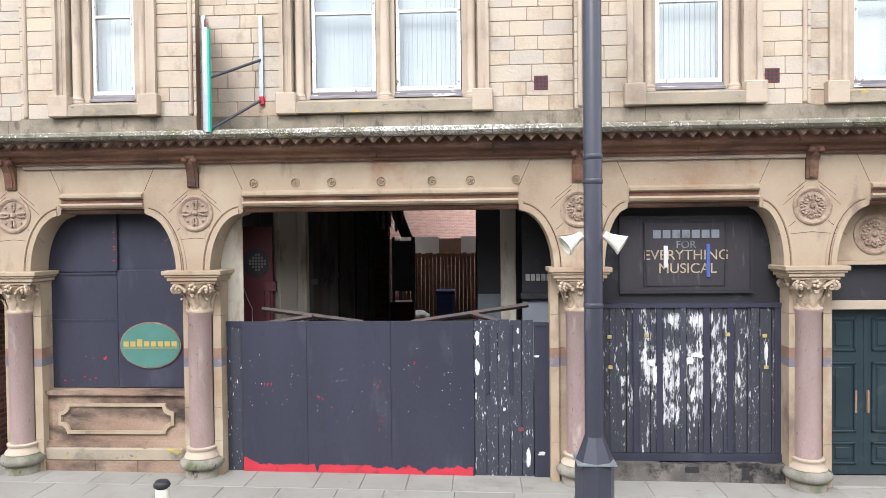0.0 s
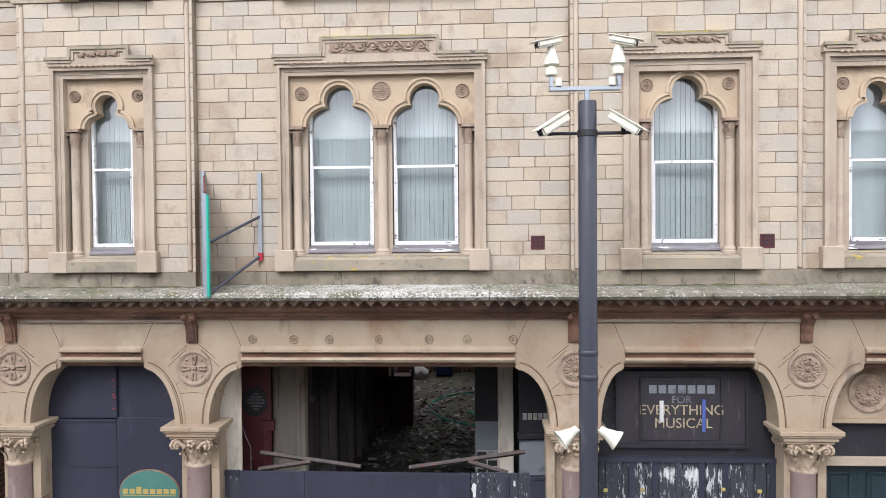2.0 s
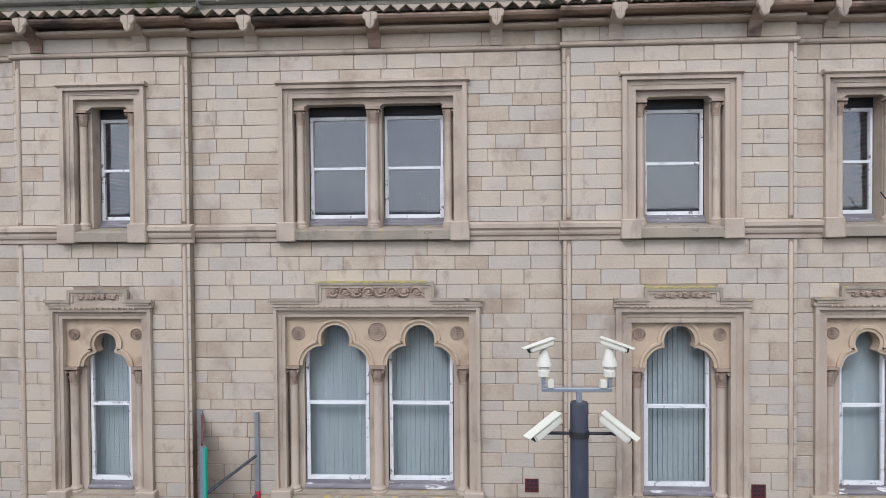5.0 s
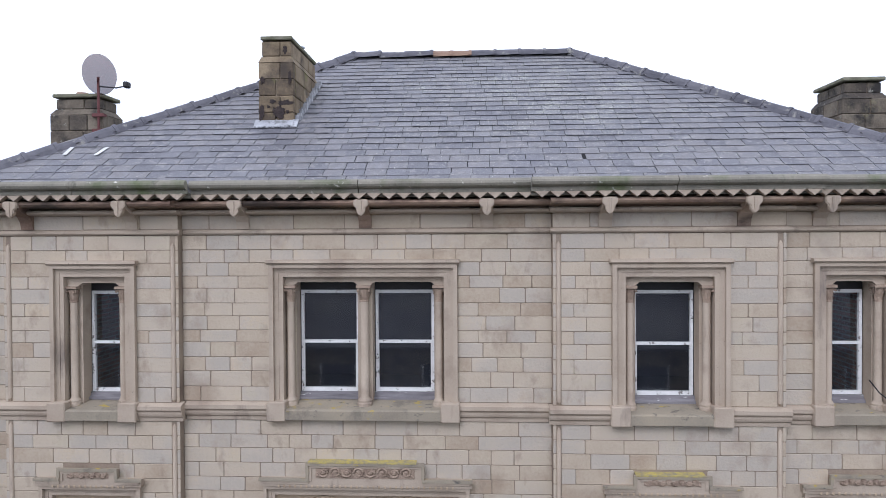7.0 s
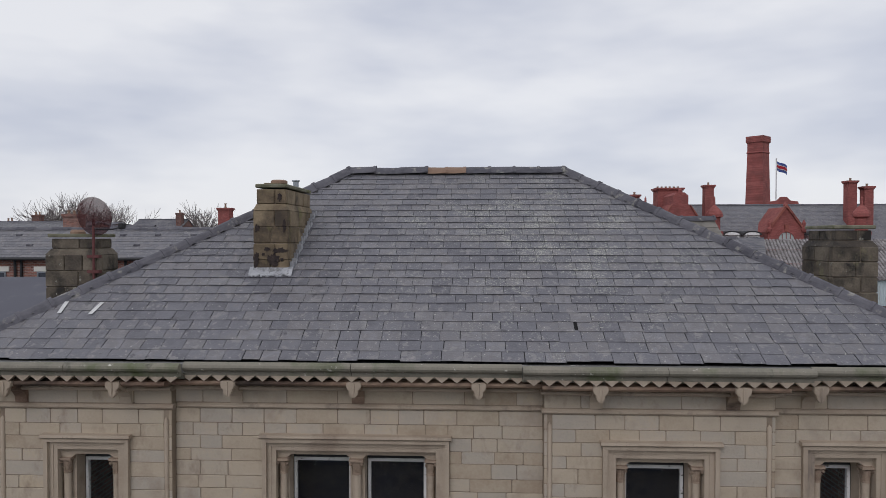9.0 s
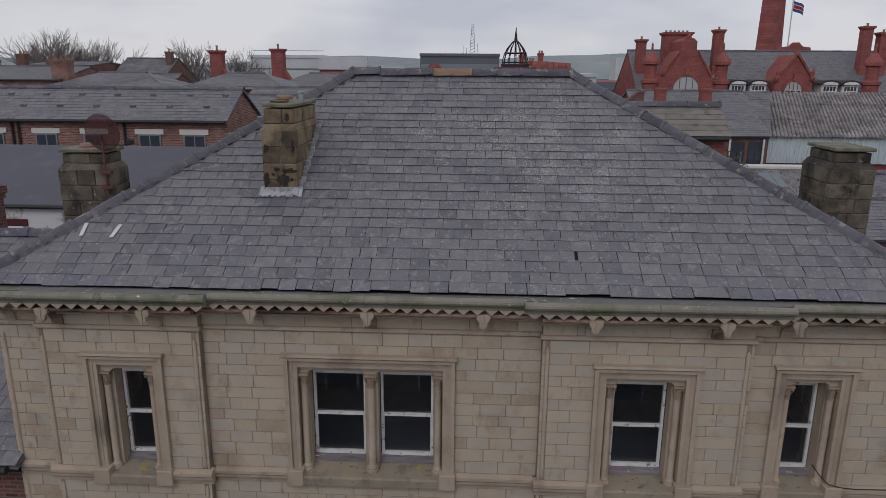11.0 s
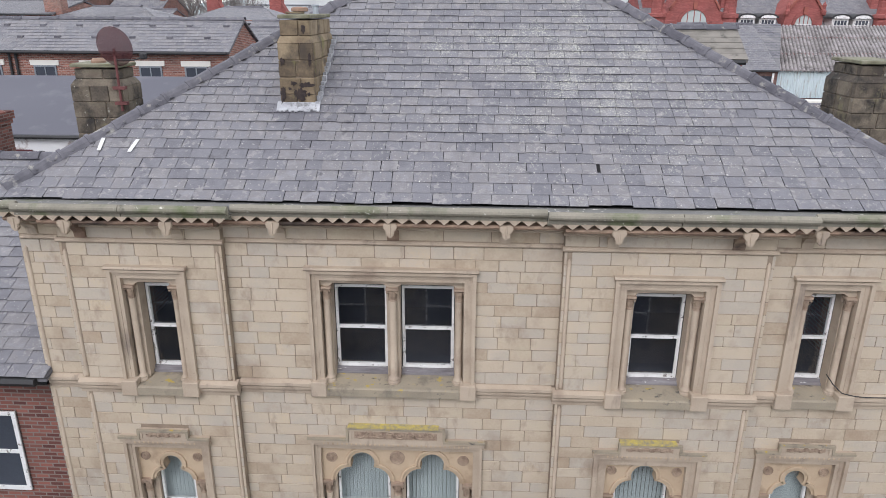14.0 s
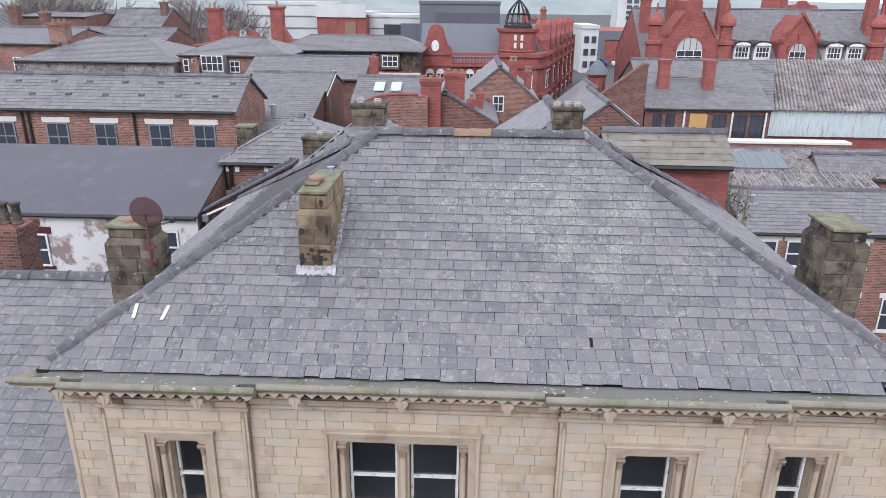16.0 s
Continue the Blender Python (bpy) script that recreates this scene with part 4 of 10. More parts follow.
        bands.append((out, trefoil(c + dx, h, 6.72, top - 0.285, top, r, 0.042), trefoil(c + dx, h, 6.72, top - 0.285, top, r, 0.085)))
    plate = part("trefoil_plate", prism(bmesh.new(), poly, yp, yp + 0.17), M_TREFOIL, win)
    for out, mid, grown in bands:
        bm = bmesh.new()
        band(bm, out, mid, yp - 0.012, yp + 0.02)
        part("arch_hollow", bm, M_TREFOIL, plate)
        bm = bmesh.new()
        band(bm, mid, grown, yp - 0.034, yp + 0.02)
        bevel(bm, 0.01)
        part("arch_moulding", bm, M_TREFOIL, plate)
    rr = 0.085 if len(lights) == 1 else 0.1
    spots = [(-i + rr + 0.03, 7.16), (i - rr - 0.03, 7.16)] if len(lights) == 1 else [(-i + 0.16, 7.16), (i - 0.16, 7.16), (0, 7.18)]
    for dx, z in spots:
        rosette(win, c + dx, yp, z, rr * 0.94 if dx else 0.125)
    # colonnettes, jambs and glazing
    cols = [-i + 0.085, i - 0.085] + ([0.0] if len(lights) > 1 else [])
    for dx in cols:
        colonnette(win, c + dx, yp + 0.03, 4.97, 6.46, 6.72, 0.055 if dx else 0.065)
    bm = bmesh.new()
    edges = [c - i] + [v for dx, h in lights for v in (c + dx - h, c + dx + h)] + [c + i]
    for a, b in zip(edges[::2], edges[1::2]):
        box(bm, a - (0.028 if a == edges[0] else 0), b + (0.028 if b == edges[-1] else 0), yp + 0.075, yw + 0.36, 4.985, 6.8)
    part("jamb", bm, M_DRESSED, win)
    for dx, h in lights:
        sash(win, c + dx, h - 0.001, yw + 0.2, 5.12, 6.18, 7.3, True)
    bm = bmesh.new()
    run_x(bm, [(yw + 0.30, 4.9), (yw + 0.30, 5.05), (yw - 0.08, 4.95), (yw - 0.115, 4.93), (yw - 0.115, 4.79), (yw + 0.0, 4.79), (yw + 0.05, 4.9)], c - o, c + o)
    part("sill", bm, M_SILL, win, "sloping stone sill stained with yellow lichen")
    for s in (-1, 1):
        part("plinth_block", bevel(boxes((c + s * (o - 0.09) - 0.135, c + s * (o - 0.09) + 0.135, yw - 0.13, yw + 0.05, 4.78, 5.065)), 0.012), M_DRESSED, win)
    # vertical blinds behind the glass
    for dx, h in lights:
        bl = tagged(empty("vertical_blind"), "white vertical-slat blind drawn across a first-floor window", "blind", group="first-floor blinds")
        part("head_rail", boxes((c + dx - h - 0.1, c + dx + h + 0.1, yw + 0.365, yw + 0.4, 7.38, 7.42)), M_WHITE, bl)
        n = round((2 * h + 0.2) / 0.066)
        for k in range(n):
            x = c + dx - h - 0.1 + (k + 0.5) * (2 * h + 0.2) / n
            sl = bmesh.new()
            a = random.uniform(0.16, 0.2) * (-1 if c > 4 else 1)
            ux, uy = (0.0305 if c < 0 else 0.0325) * math.cos(a), 0.0305 * math.sin(a)
            quad(sl, (x - ux, yw + 0.385 - uy, 5.06), (x + ux, yw + 0.385 + uy, 5.06), (x + ux, yw + 0.385 + uy, 7.38), (x - ux, yw + 0.385 - uy, 7.38))
            sl2 = bmesh.ops.extrude_face_region(sl, geom=sl.faces[:])
            bmesh.ops.translate(sl, verts=[v for v in sl2["geom"] if isinstance(v, bmesh.types.BMVert)], vec=(0, 0.002, 0))
            part("slat", sl, M_BLIND, bl)
    return win


def window_second(number, c, o, i, lights, yw):
    win = tagged(empty(f"window_{number}"), "second-floor sash window between slim stone columns, dark room behind" if len(lights) == 1 else "paired second-floor sash windows with slim stone columns, dark room behind", "window", kind="structure")
    bm = bmesh.new()
    surround(bm, c, o, i, 8.62, 10.5, yw)
    part("surround", bm, M_DRESSED, win)
    bm = bmesh.new()
    run_x(bm, [(yw + 0.06, 10.49), (yw - 0.085, 10.49), (yw - 0.11, 10.51), (yw - 0.1, 10.545), (yw + 0.06, 10.56)], c - o - 0.03, c + o + 0.03)
    part("hood_mould", bm, M_DRESSED, win)
    yp = yw + 0.07
    poly = [(c + i + 0.02, 10.2), (c + i + 0.02, 10.36), (c - i - 0.02, 10.36), (c - i - 0.02, 10.2)]
    for dx, h in lights:
        poly += [(c + dx - h - 0.02, 10.2), (c + dx - h + 0.04, 10.245), (c + dx + h - 0.04, 10.245), (c + dx + h + 0.02, 10.2)]
    part("lintel", prism(bmesh.new(), poly, yp, yp + 0.2), M_DRESSED, win)
    for dx in [-i + 0.075, i - 0.075] + ([0.0] if len(lights) > 1 else []):
        colonnette(win, c + dx, yp + 0.03, 8.575, 9.98, 10.2, 0.05 if dx else 0.06)
    bm = bmesh.new()
    edges = [c - i] + [v for dx, h in lights for v in (c + dx - h, c + dx + h)] + [c + i]
    for a, b in zip(edges[::2], edges[1::2]):
        box(bm, a - (0.028 if a == edges[0] else 0), b + (0.028 if b == edges[-1] else 0), yp + 0.075, yw + 0.43, 8.56, 10.3)
    part("jamb", bm, M_DRESSED, win)
    for dx, h in lights:
        sash(win, c + dx, h - 0.001, yw + 0.34, 8.715, 9.405, 10.12)
    bm = bmesh.new()
    run_x(bm, [(yw + 0.42, 8.5), (yw + 0.42, 8.63), (yw - 0.09, 8.56), (yw - 0.12, 8.54), (yw - 0.12, 8.42), (yw + 0.0, 8.42), (yw + 0.05, 8.5)], c - o, c + o)
    part("sill", bm, M_SILL, win, "sloping grey stone sill")
    for s in (-1, 1):
        part("plinth_block", bevel(boxes((c + s * (o - 0.1) - 0.125, c + s * (o - 0.1) + 0.125, yw - 0.135, yw + 0.05, 8.4, 8.66)), 0.012), M_DRESSED, win)
    return win


for k, spec in enumerate(FIRST):
    window_first(k + 1, *spec)
for k, spec in enumerate(SECOND):
    window_second(k + 5, *spec)


# ---- string courses, edge rolls and cornices ----
def per_bay(name, profile, mat, label, category="moulding", reach=0.0):
    """Run a moulding along the front, stepping out with each projecting bay."""
    holder = tagged(empty(name), label, category, kind="structure")
    for bay, x0, x1, yw in BAYS:
        d = reach if yw < 0 else -reach
        bm = run_x(bmesh.new(), [(y + yw, z) for y, z in profile], x0 - d, x1 + d)
        part("length", bm, mat, holder)
    return holder


def trim_without(name, profile, mat, label, gaps, reach=0.0):
    holder = tagged(empty(name), label, "moulding", kind="structure")
    for bay, x0, x1, yw in BAYS:
        d = reach if yw < 0 else -reach
        a = x0 - d
        for g0, g1 in sorted(gaps) + [(x1 + d, x1 + d + 1)]:
            if a < g0 <= x1 + d + 1e-6 and min(g0, x1 + d) - a > 0.02:
                part("length", run_x(bmesh.new(), [(y + yw, z) for y, z in profile], a, min(g0, x1 + d)), mat, holder)
            if x0 - d <= g1 < x1 + d:
                a = max(a, g1)
    return holder


sill_gaps = [(c - o - 0.02, c + o + 0.02) for c, o, i, s, y in SECOND]
trim_without("trim_sill_band", [(0.05, 8.40), (-0.03, 8.40), (-0.035, 8.45), (-0.06, 8.47), (-0.07, 8.50), (-0.07, 8.53), (-0.10, 8.56), (-0.10, 8.61), (-0.03, 8.64), (0.05, 8.65)], M_DRESSED, "moulded stone string course at second-floor sill height", sill_gaps, 0.05)
per_bay("trim_frieze_band", [(0.05, 10.89), (-0.03, 10.89), (-0.05, 10.91), (-0.05, 10.93), (-0.02, 10.955), (0.05, 10.96)], M_DRESSED, "thin stone string under the eaves frieze", reach=0.03)
per_bay("trim_eaves_bed", [(0.05, 11.15), (-0.06, 11.15), (-0.13, 11.158), (-0.165, 11.172), (-0.175, 11.192), (-0.16, 11.212), (-0.1, 11.222), (0.05, 11.225)], M_DRESSED, "rounded stone bed moulding on the eaves frieze", reach=0.05)
per_bay("trim_eaves_roll", [(0.05, 11.228), (-0.1, 11.228), (-0.12, 11.245), (-0.27, 11.25), (-0.33, 11.262), (-0.35, 11.29), (-0.335, 11.32), (-0.27, 11.33), (0.05, 11.4)], M_BED, "brown weathered stone roll under the gutter", reach=0.05)
holder = tagged(empty("trim_edge_roll"), "slim rounded stone rolls up the edges of the projecting bays", "moulding", kind="structure")
for x, yw, s in ((-6.22, -0.12, 1), (-3.80, -0.12, -1), (1.16, -0.12, 1), (4.12, -0.12, -1), (LEFT, 0.0, 1)):
    for z0, z1 in ((4.78, 8.36), (8.66, 10.78)):
        bm = bmesh.new()
        turned(bm, [(0.005, z0), (0.03, z0 + 0.03), (0.03, z1 - 0.04), (0.004, z1)], x + s * 0.075, yw - 0.008, 10)
        smooth(part("roll", bm, M_DRESSED, holder))

# stone gutter over a row of pointed drops
gut = tagged(empty("stone_gutter"), "rounded stone eaves gutter, streaked green and grey", "gutter", kind="structure")
GPROF = [(0.05, 11.36), (-0.3, 11.36), (-0.3, 11.405), (-0.395, 11.405), (-0.405, 11.41), (-0.405, 11.462), (-0.44, 11.468), (-0.475, 11.49), (-0.49, 11.52), (-0.48, 11.55), (-0.45, 11.575), (-0.415, 11.585), (-0.385, 11.55), (-0.36, 11.42), (0.05, 11.42)]
for bay, x0, x1, yw in BAYS:
    d = 0.3 if yw < 0 else -0.3
    a, b = x0 - d, x1 + d
    if x0 == LEFT:
        a = LEFT - 0.5
    if x1 == RIGHT:
        b = RIGHT + 0.5
    n = max(1, round((b - a) / 1.9))
    for k in range(n):
        p0, p1 = a + (b - a) * k / n + (0.004 if k else 0), a + (b - a) * (k + 1) / n - 0.004
        part("length", run_x(bmesh.new(), [(y + yw, z) for y, z in GPROF], p0, p1), M_GUTTER, gut)
for x0, x1 in ((LEFT - 0.5, LEFT + 0.02), (RIGHT - 0.02, RIGHT + 0.5)):
    part("length", boxes((max(x0, LEFT - 0.25), min(x1, RIGHT + 0.25), -0.2, BACK + 0.3, 11.3, 11.47)), M_LEAD, gut)


def drop_mesh(name, w, d, h):
    """A faceted hanging tooth, its point downward."""
    me = bpy.data.meshes.new(name)
    me.from_pydata([(-w, 0, h), (w, 0, h), (w, -d, h), (-w, -d, h), (0, -0.2 * d, 0), (-w, 0, 0.65 * h), (w, 0, 0.65 * h), (0, -d, 0.0)], [], [(0, 1, 2, 3), (3, 2, 7), (0, 3, 7, 4), (2, 1, 4, 7), (1, 0, 4)])
    return me


drop_top = drop_mesh("drop", 0.094, 0.1, 0.076)
drop_top.materials.append(M_DRESSED)
for bay, x0, x1, yw in BAYS:
    d = 0.26 if yw < 0 else -0.26
    a, b = x0 - d, x1 + d
    if x0 == LEFT:
        a = LEFT - 0.4
    n = round((b - a) / 0.19)
    for k in range(n):
        ob = new("drop", drop_top)
        ob.parent = gut
        ob.location = (a + (k + 0.5) * (b - a) / n, yw - 0.3, 11.331)
# corbels with curled leaf ends
for x in (-6.65, -5.86, -4.42, -2.95, -1.30, 0.31, 1.83, 3.58, 4.57, 6.1):
    yw = next(b[3] for b in BAYS if b[1] <= x < b[2])
    cb = tagged(empty("eaves_corbel"), "carved stone eaves corbel ending in a leaf", "corbel", group="eaves corbels")
    bm = bmesh.new()
    prof = [(0.03, 10.965), (-0.035, 10.965), (-0.055, 11.06), (-0.12, 11.14), (-0.24, 11.18), (-0.355, 11.24), (-0.36, 11.33), (0.03, 11.36)]
    run_x(bm, [(y + yw, z) for y, z in prof], x - 0.083, x + 0.083)
    part("bracket", bm, M_BED if x in (-5.86, -1.30, 3.58) else M_DRESSED, cb)
    bm = bmesh.new()
    lobes = [(0.0, 0.1), (0.085, 0.1), (0.1, 0.06), (0.088, 0.01), (0.06, -0.008), (0.05, -0.025), (0.06, -0.052), (0.038, -0.088), (0.0, -0.118)]
    prism(bm, [(x + a, 11.232 + b) for a, b in lobes] + [(x - a, 11.232 + b) for a, b in lobes[-2:0:-1]], yw - 0.39, yw - 0.32)
    bevel(bm, 0.018, 2)
    tube(bm, [(x, yw - 0.388, 11.32), (x, yw - 0.393, 11.235), (x, yw - 0.388, 11.14)], [0.016, 0.018, 0.008], 5)
    smooth(part("leaf", bm, M_DRESSED, cb))

# lower cornice above the shopfronts
corn = tagged(empty("shop_cornice"), "deep stone shopfront cornice, lichened ledge over nailhead drops", "cornice", kind="structure")
CX0, CX1 = LEFT - 0.25, RIGHT + 0.25
CUTS = [CX0, -5.75, -4.3, -2.6, -1.4, 0.1, 1.3, 2.7, 3.9, 5.2, CX1]
for a, b in zip(CUTS, CUTS[1:]):
    part("ledge", run_x(bmesh.new(), [(0.2, 4.5), (-0.46, 4.42), (-0.52, 4.435), (-0.55, 4.47), (-0.54, 4.51), (-0.5, 4.535), (0.2, 4.63)], a + 0.003, b - 0.003), M_LICHEN, corn)
    # the brown holds real staining and the painted shade of the ledge
    part("bed_mould", run_x(bmesh.new(), [(0.2, 4.15), (-0.14, 4.15), (-0.15, 4.18), (-0.2, 4.2), (-0.22, 4.24), (-0.3, 4.27), (-0.33, 4.3), (-0.33, 4.43), (0.2, 4.5)], a + 0.002, b - 0.002), M_BROWN, corn, "brown stained bed moulding, darkened for shade under the ledge")
drop_low = drop_mesh("nailhead", 0.083, 0.1, 0.085)
drop_low.materials.append(M_BED)
n = round((CX1 - CX0) / 0.165)
for k in range(n):
    ob = new("nailhead", drop_low)
    ob.parent = corn
    ob.location = (CX0 + (k + 0.5) * (CX1 - CX0) / n, -0.33, 4.345)
for bay, x0, x1, yw in BAYS:
    part("parapet_course", boxes((x0, x1, yw - 0.03, yw - 0.005, 4.52, 4.77)), M_PARAPET, corn, "damp grey-green course above the ledge")

    rnd = random.Random(int(x0 * 10))
    bm = bmesh.new()
    n = int((x1 - x0) / 0.05)
    top = [(x0 + (x1 - x0) * k / n, 4.565 + 0.03 * max(-0.3, noise.noise(Vector((k * 0.21, x0, 0)))) + rnd.uniform(0, 0.014)) for k in range(n + 1)]
    out = [yw - 0.05 - 0.05 * max(-0.3, noise.noise(Vector((k * 0.17, x0, 4)))) - rnd.uniform(0, 0.02) for k in range(n + 1)]
    for k in range(n):
        (xa, za), (xb, zb) = top[k], top[k + 1]
        low = lambda y: 4.63 - (0.2 - y) * 0.136 + 0.003
        quad(bm, (xa, out[k], low(out[k])), (xb, out[k + 1], low(out[k + 1])), (xb, yw - 0.034, zb + 0.02), (xa, yw - 0.034, za + 0.02))
        quad(bm, (xa, yw - 0.034, za + 0.02), (xb, yw - 0.034, zb + 0.02), (xb, yw - 0.028, zb + 0.02), (xa, yw - 0.028, za + 0.02))
    bmesh.ops.remove_doubles(bm, verts=bm.verts, dist=1e-5)
    part("moss_strip", bm, M_CRUST, corn, "dark ragged moss in the angle of the ledge")
    for k in range(1, max(2, round((x1 - x0) / 1.1))):
        x = x0 + (x1 - x0) * k / max(2, round((x1 - x0) / 1.1)) + rnd.uniform(-0.1, 0.1)
        part("course_joint", boxes((x - 0.004, x + 0.004, yw - 0.0315, yw - 0.02, 4.56, 4.77)), M_CRUST, corn)

# ---- shopfront arcade ----
PIERS = [(-6.42, -0.09), (-3.9, -0.09), (1.18, -0.09), (4.12, -0.09), (6.2, -0.09)]
GROUND = lambda x: -0.11 - 0.012 * x
OPEN = [(-5.14, 1.01, 0.58), (-1.39, 2.28, 1.83), (2.67, 1.13, 0.83), (5.1, 0.65, 0.24)]
poly = [(RIGHT, 2.70), (RIGHT, 4.16), (LEFT, 4.16), (LEFT, 2.70)]
for c, hs, ht in OPEN:
    poly += arc(c - ht, 2.70, -(hs - ht), 0.78, 0, 86, 10) + [(c - ht, 3.5), (c - ht, 3.56), (c + ht, 3.56), (c + ht, 3.5)] + arc(c + ht, 2.70, hs - ht, 0.78, 86, 0, 10)
arcade = tagged(part("wall_arcade", prism(bmesh.new(), poly, -0.09, 0.28), M_CREAM), "cream-painted stone arcade of shouldered arches over the shopfronts", "wall", kind="structure")
for c, hs, ht in OPEN:
    for s in (-1, 1):
        inner = arc(c + s * ht, 2.70, s * (hs - ht), 0.78, 0, 84, 10)
        outer = arc(c + s * ht, 2.70, s * (hs - ht + 0.07), 0.85, 0, 84, 10)
        part("arch_moulding", band(bmesh.new(), inner, outer, -0.115, -0.07), M_CREAM, arcade)
        for grow, wide, mt in ((0.085, 0.012, M_BROWN), (0.105, 0.03, M_CREAM)):
            a = arc(c + s * ht, 2.70, s * (hs - ht + grow), 0.78 + grow, 0, 84, 10)
            b = arc(c + s * ht, 2.70, s * (hs - ht + grow + wide), 0.78 + grow + wide, 0, 84, 10)
            part("arch_fillet", band(bmesh.new(), a, b, -0.0925 if mt is M_BROWN else -0.1, -0.08), mt, arcade)
    bm = bmesh.new()
    run_x(bm, [(0.2, 3.58), (-0.13, 3.58), (-0.15, 3.61), (-0.13, 3.635), (-0.06, 3.64), (-0.06, 3.68), (-0.13, 3.7), (-0.15, 3.715), (-0.15, 3.745), (-0.09, 3.78), (0.2, 3.78)], c - ht + 0.012, c + ht - 0.012)
    part("lintel_moulding", bm, M_CREAM, arcade)
    # dark brown strip paints the shadow line between the two mouldings
    part("lintel_groove_shade", boxes((c - ht + 0.014, c + ht - 0.014, -0.096, -0.05, 3.636, 3.688)), M_BROWN, arcade)
    bm = bmesh.new()
    run_x(bm, [(0.2, 3.50), (-0.02, 3.50), (-0.05, 3.53), (-0.05, 3.58), (0.2, 3.58)], c - ht + 0.012, c + ht - 0.012)
    # brown here also paints the shade on the lintel's underside
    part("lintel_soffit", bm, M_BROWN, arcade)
for c, hs, ht in OPEN:
    for s in (-1, 1):
        jm = bmesh.new()
        x = c + s * ht
        prism(jm, [(x - 0.004, 3.79), (x + 0.004, 3.79), (x + s * 0.16 + 0.004, 4.15), (x + s * 0.16 - 0.004, 4.15)], -0.0915, -0.085)
        part("stone_joint", jm, M_BROWN, arcade)
for k in range(7):
    roundel(arcade, (-3.06, -2.5, -2.02, -1.36, -0.69, -0.19, 0.41)[k], -0.082, 3.88, 0.06, 5, M_CREAM)



# ---- piers and columns ----
def column(cx):
    g = GROUND(cx)
    col = tagged(empty("column"), "pink granite column with carved capital and worn stone base", "column", group="arcade columns")
    cy = 0.02
    smooth(part("base", turned(bmesh.new(), [(0.2, g - 0.06), (0.225, g - 0.04), (0.23, g + 0.1), (0.215, g + 0.125)], cx, cy, 24), M_FOOT, col, "dark mossy stone drum"), 40)
    smooth(part("base_torus", turned(bmesh.new(), [(0.2, g + 0.12), (0.27, g + 0.13), (0.295, g + 0.165), (0.295, g + 0.205), (0.27, g + 0.245), (0.22, g + 0.265), (0.2, g + 0.27)], cx, cy, 28), M_FOOT, col, "worn round stone base moulding"), 50)
    bm = turned(bmesh.new(), [(0.2, g + 0.265), (0.235, g + 0.27), (0.225, g + 0.3), (0.195, g + 0.325), (0.19, g + 0.36), (0.205, g + 0.375), (0.205, g + 0.4), (0.17, g + 0.41)], cx, cy, 24)
    smooth(part("base_moulding", bm, M_DRESSED, col), 50)
    bm = turned(bmesh.new(), [(0.165, g + 0.38), (0.16, g + 0.45), (0.158, 2.12), (0.175, 2.14), (0.175, 2.17)], cx, cy, 24)
    smooth(part("shaft", bm, M_GRANITE, col, "polished pink granite shaft"), 50)
    bm = turned(bmesh.new(), [(0.178, 2.16), (0.185, 2.19), (0.165, 2.21), (0.165, 2.3), (0.185, 2.42), (0.235, 2.52), (0.25, 2.545)], cx, cy, 24)
    for k in range(8):
        a = 2 * math.pi * k / 8
        leaf_blade(bm, cx, cy, a, 2.2, 2.37 if k % 2 else 2.43, 0.17, 0.235, 0.062, 0.5)
        leaf_blade(bm, cx, cy, a + math.pi / 8, 2.3, 2.47, 0.175, 0.25, 0.05, 0.5)
    for k in range(4):
        a = math.pi * (k + 0.5) / 2
        volute(bm, cx, cy, a, 0.325, 2.475, 0.075)
        volute(bm, cx, cy, a + 0.12, 0.3, 2.47, 0.065)
        volute(bm, cx, cy, a - 0.12, 0.3, 2.47, 0.065)
        for s in (-1, 1):
            q = a + s * 0.5
            tube(bm, [(cx + 0.17 * math.cos(q + s * 0.25), cy + 0.17 * math.sin(q + s * 0.25), 2.3), (cx + 0.21 * math.cos(q), cy + 0.21 * math.sin(q), 2.43), (cx + 0.3 * math.cos(a + s * 0.12), cy + 0.3 * math.sin(a + s * 0.12), 2.52)], [0.02, 0.024, 0.03], 6)
        f = math.pi * k / 2
        for j in range(5):
            t = 2 * math.pi * j / 5
            bmesh.ops.create_icosphere(bm, subdivisions=1, radius=0.028, matrix=Matrix.Translation((cx + 0.245 * math.cos(f) - 0.035 * math.cos(t) * math.sin(f), cy + 0.245 * math.sin(f) + 0.035 * math.cos(t) * math.cos(f), 2.505 + 0.035 * math.sin(t))))
    smooth(part("capital", bm, M_CARVEDCREAM, col, "stone capital carved with curling leaves"), 60)
    bm = bmesh.new()
    w = 0.36
    for z0, z1, e in ((2.55, 2.59, 0.3), (2.59, 2.64, 0.34), (2.64, 2.67, 0.37), (2.67, 2.73, 0.4)):
        box(bm, cx - e, cx + e, -0.02 - e * 0.62, 0.27, z0, z1)
    part("abacus", bevel(bm, 0.008), M_CREAM, col, "square moulded block over the capital")
    return col


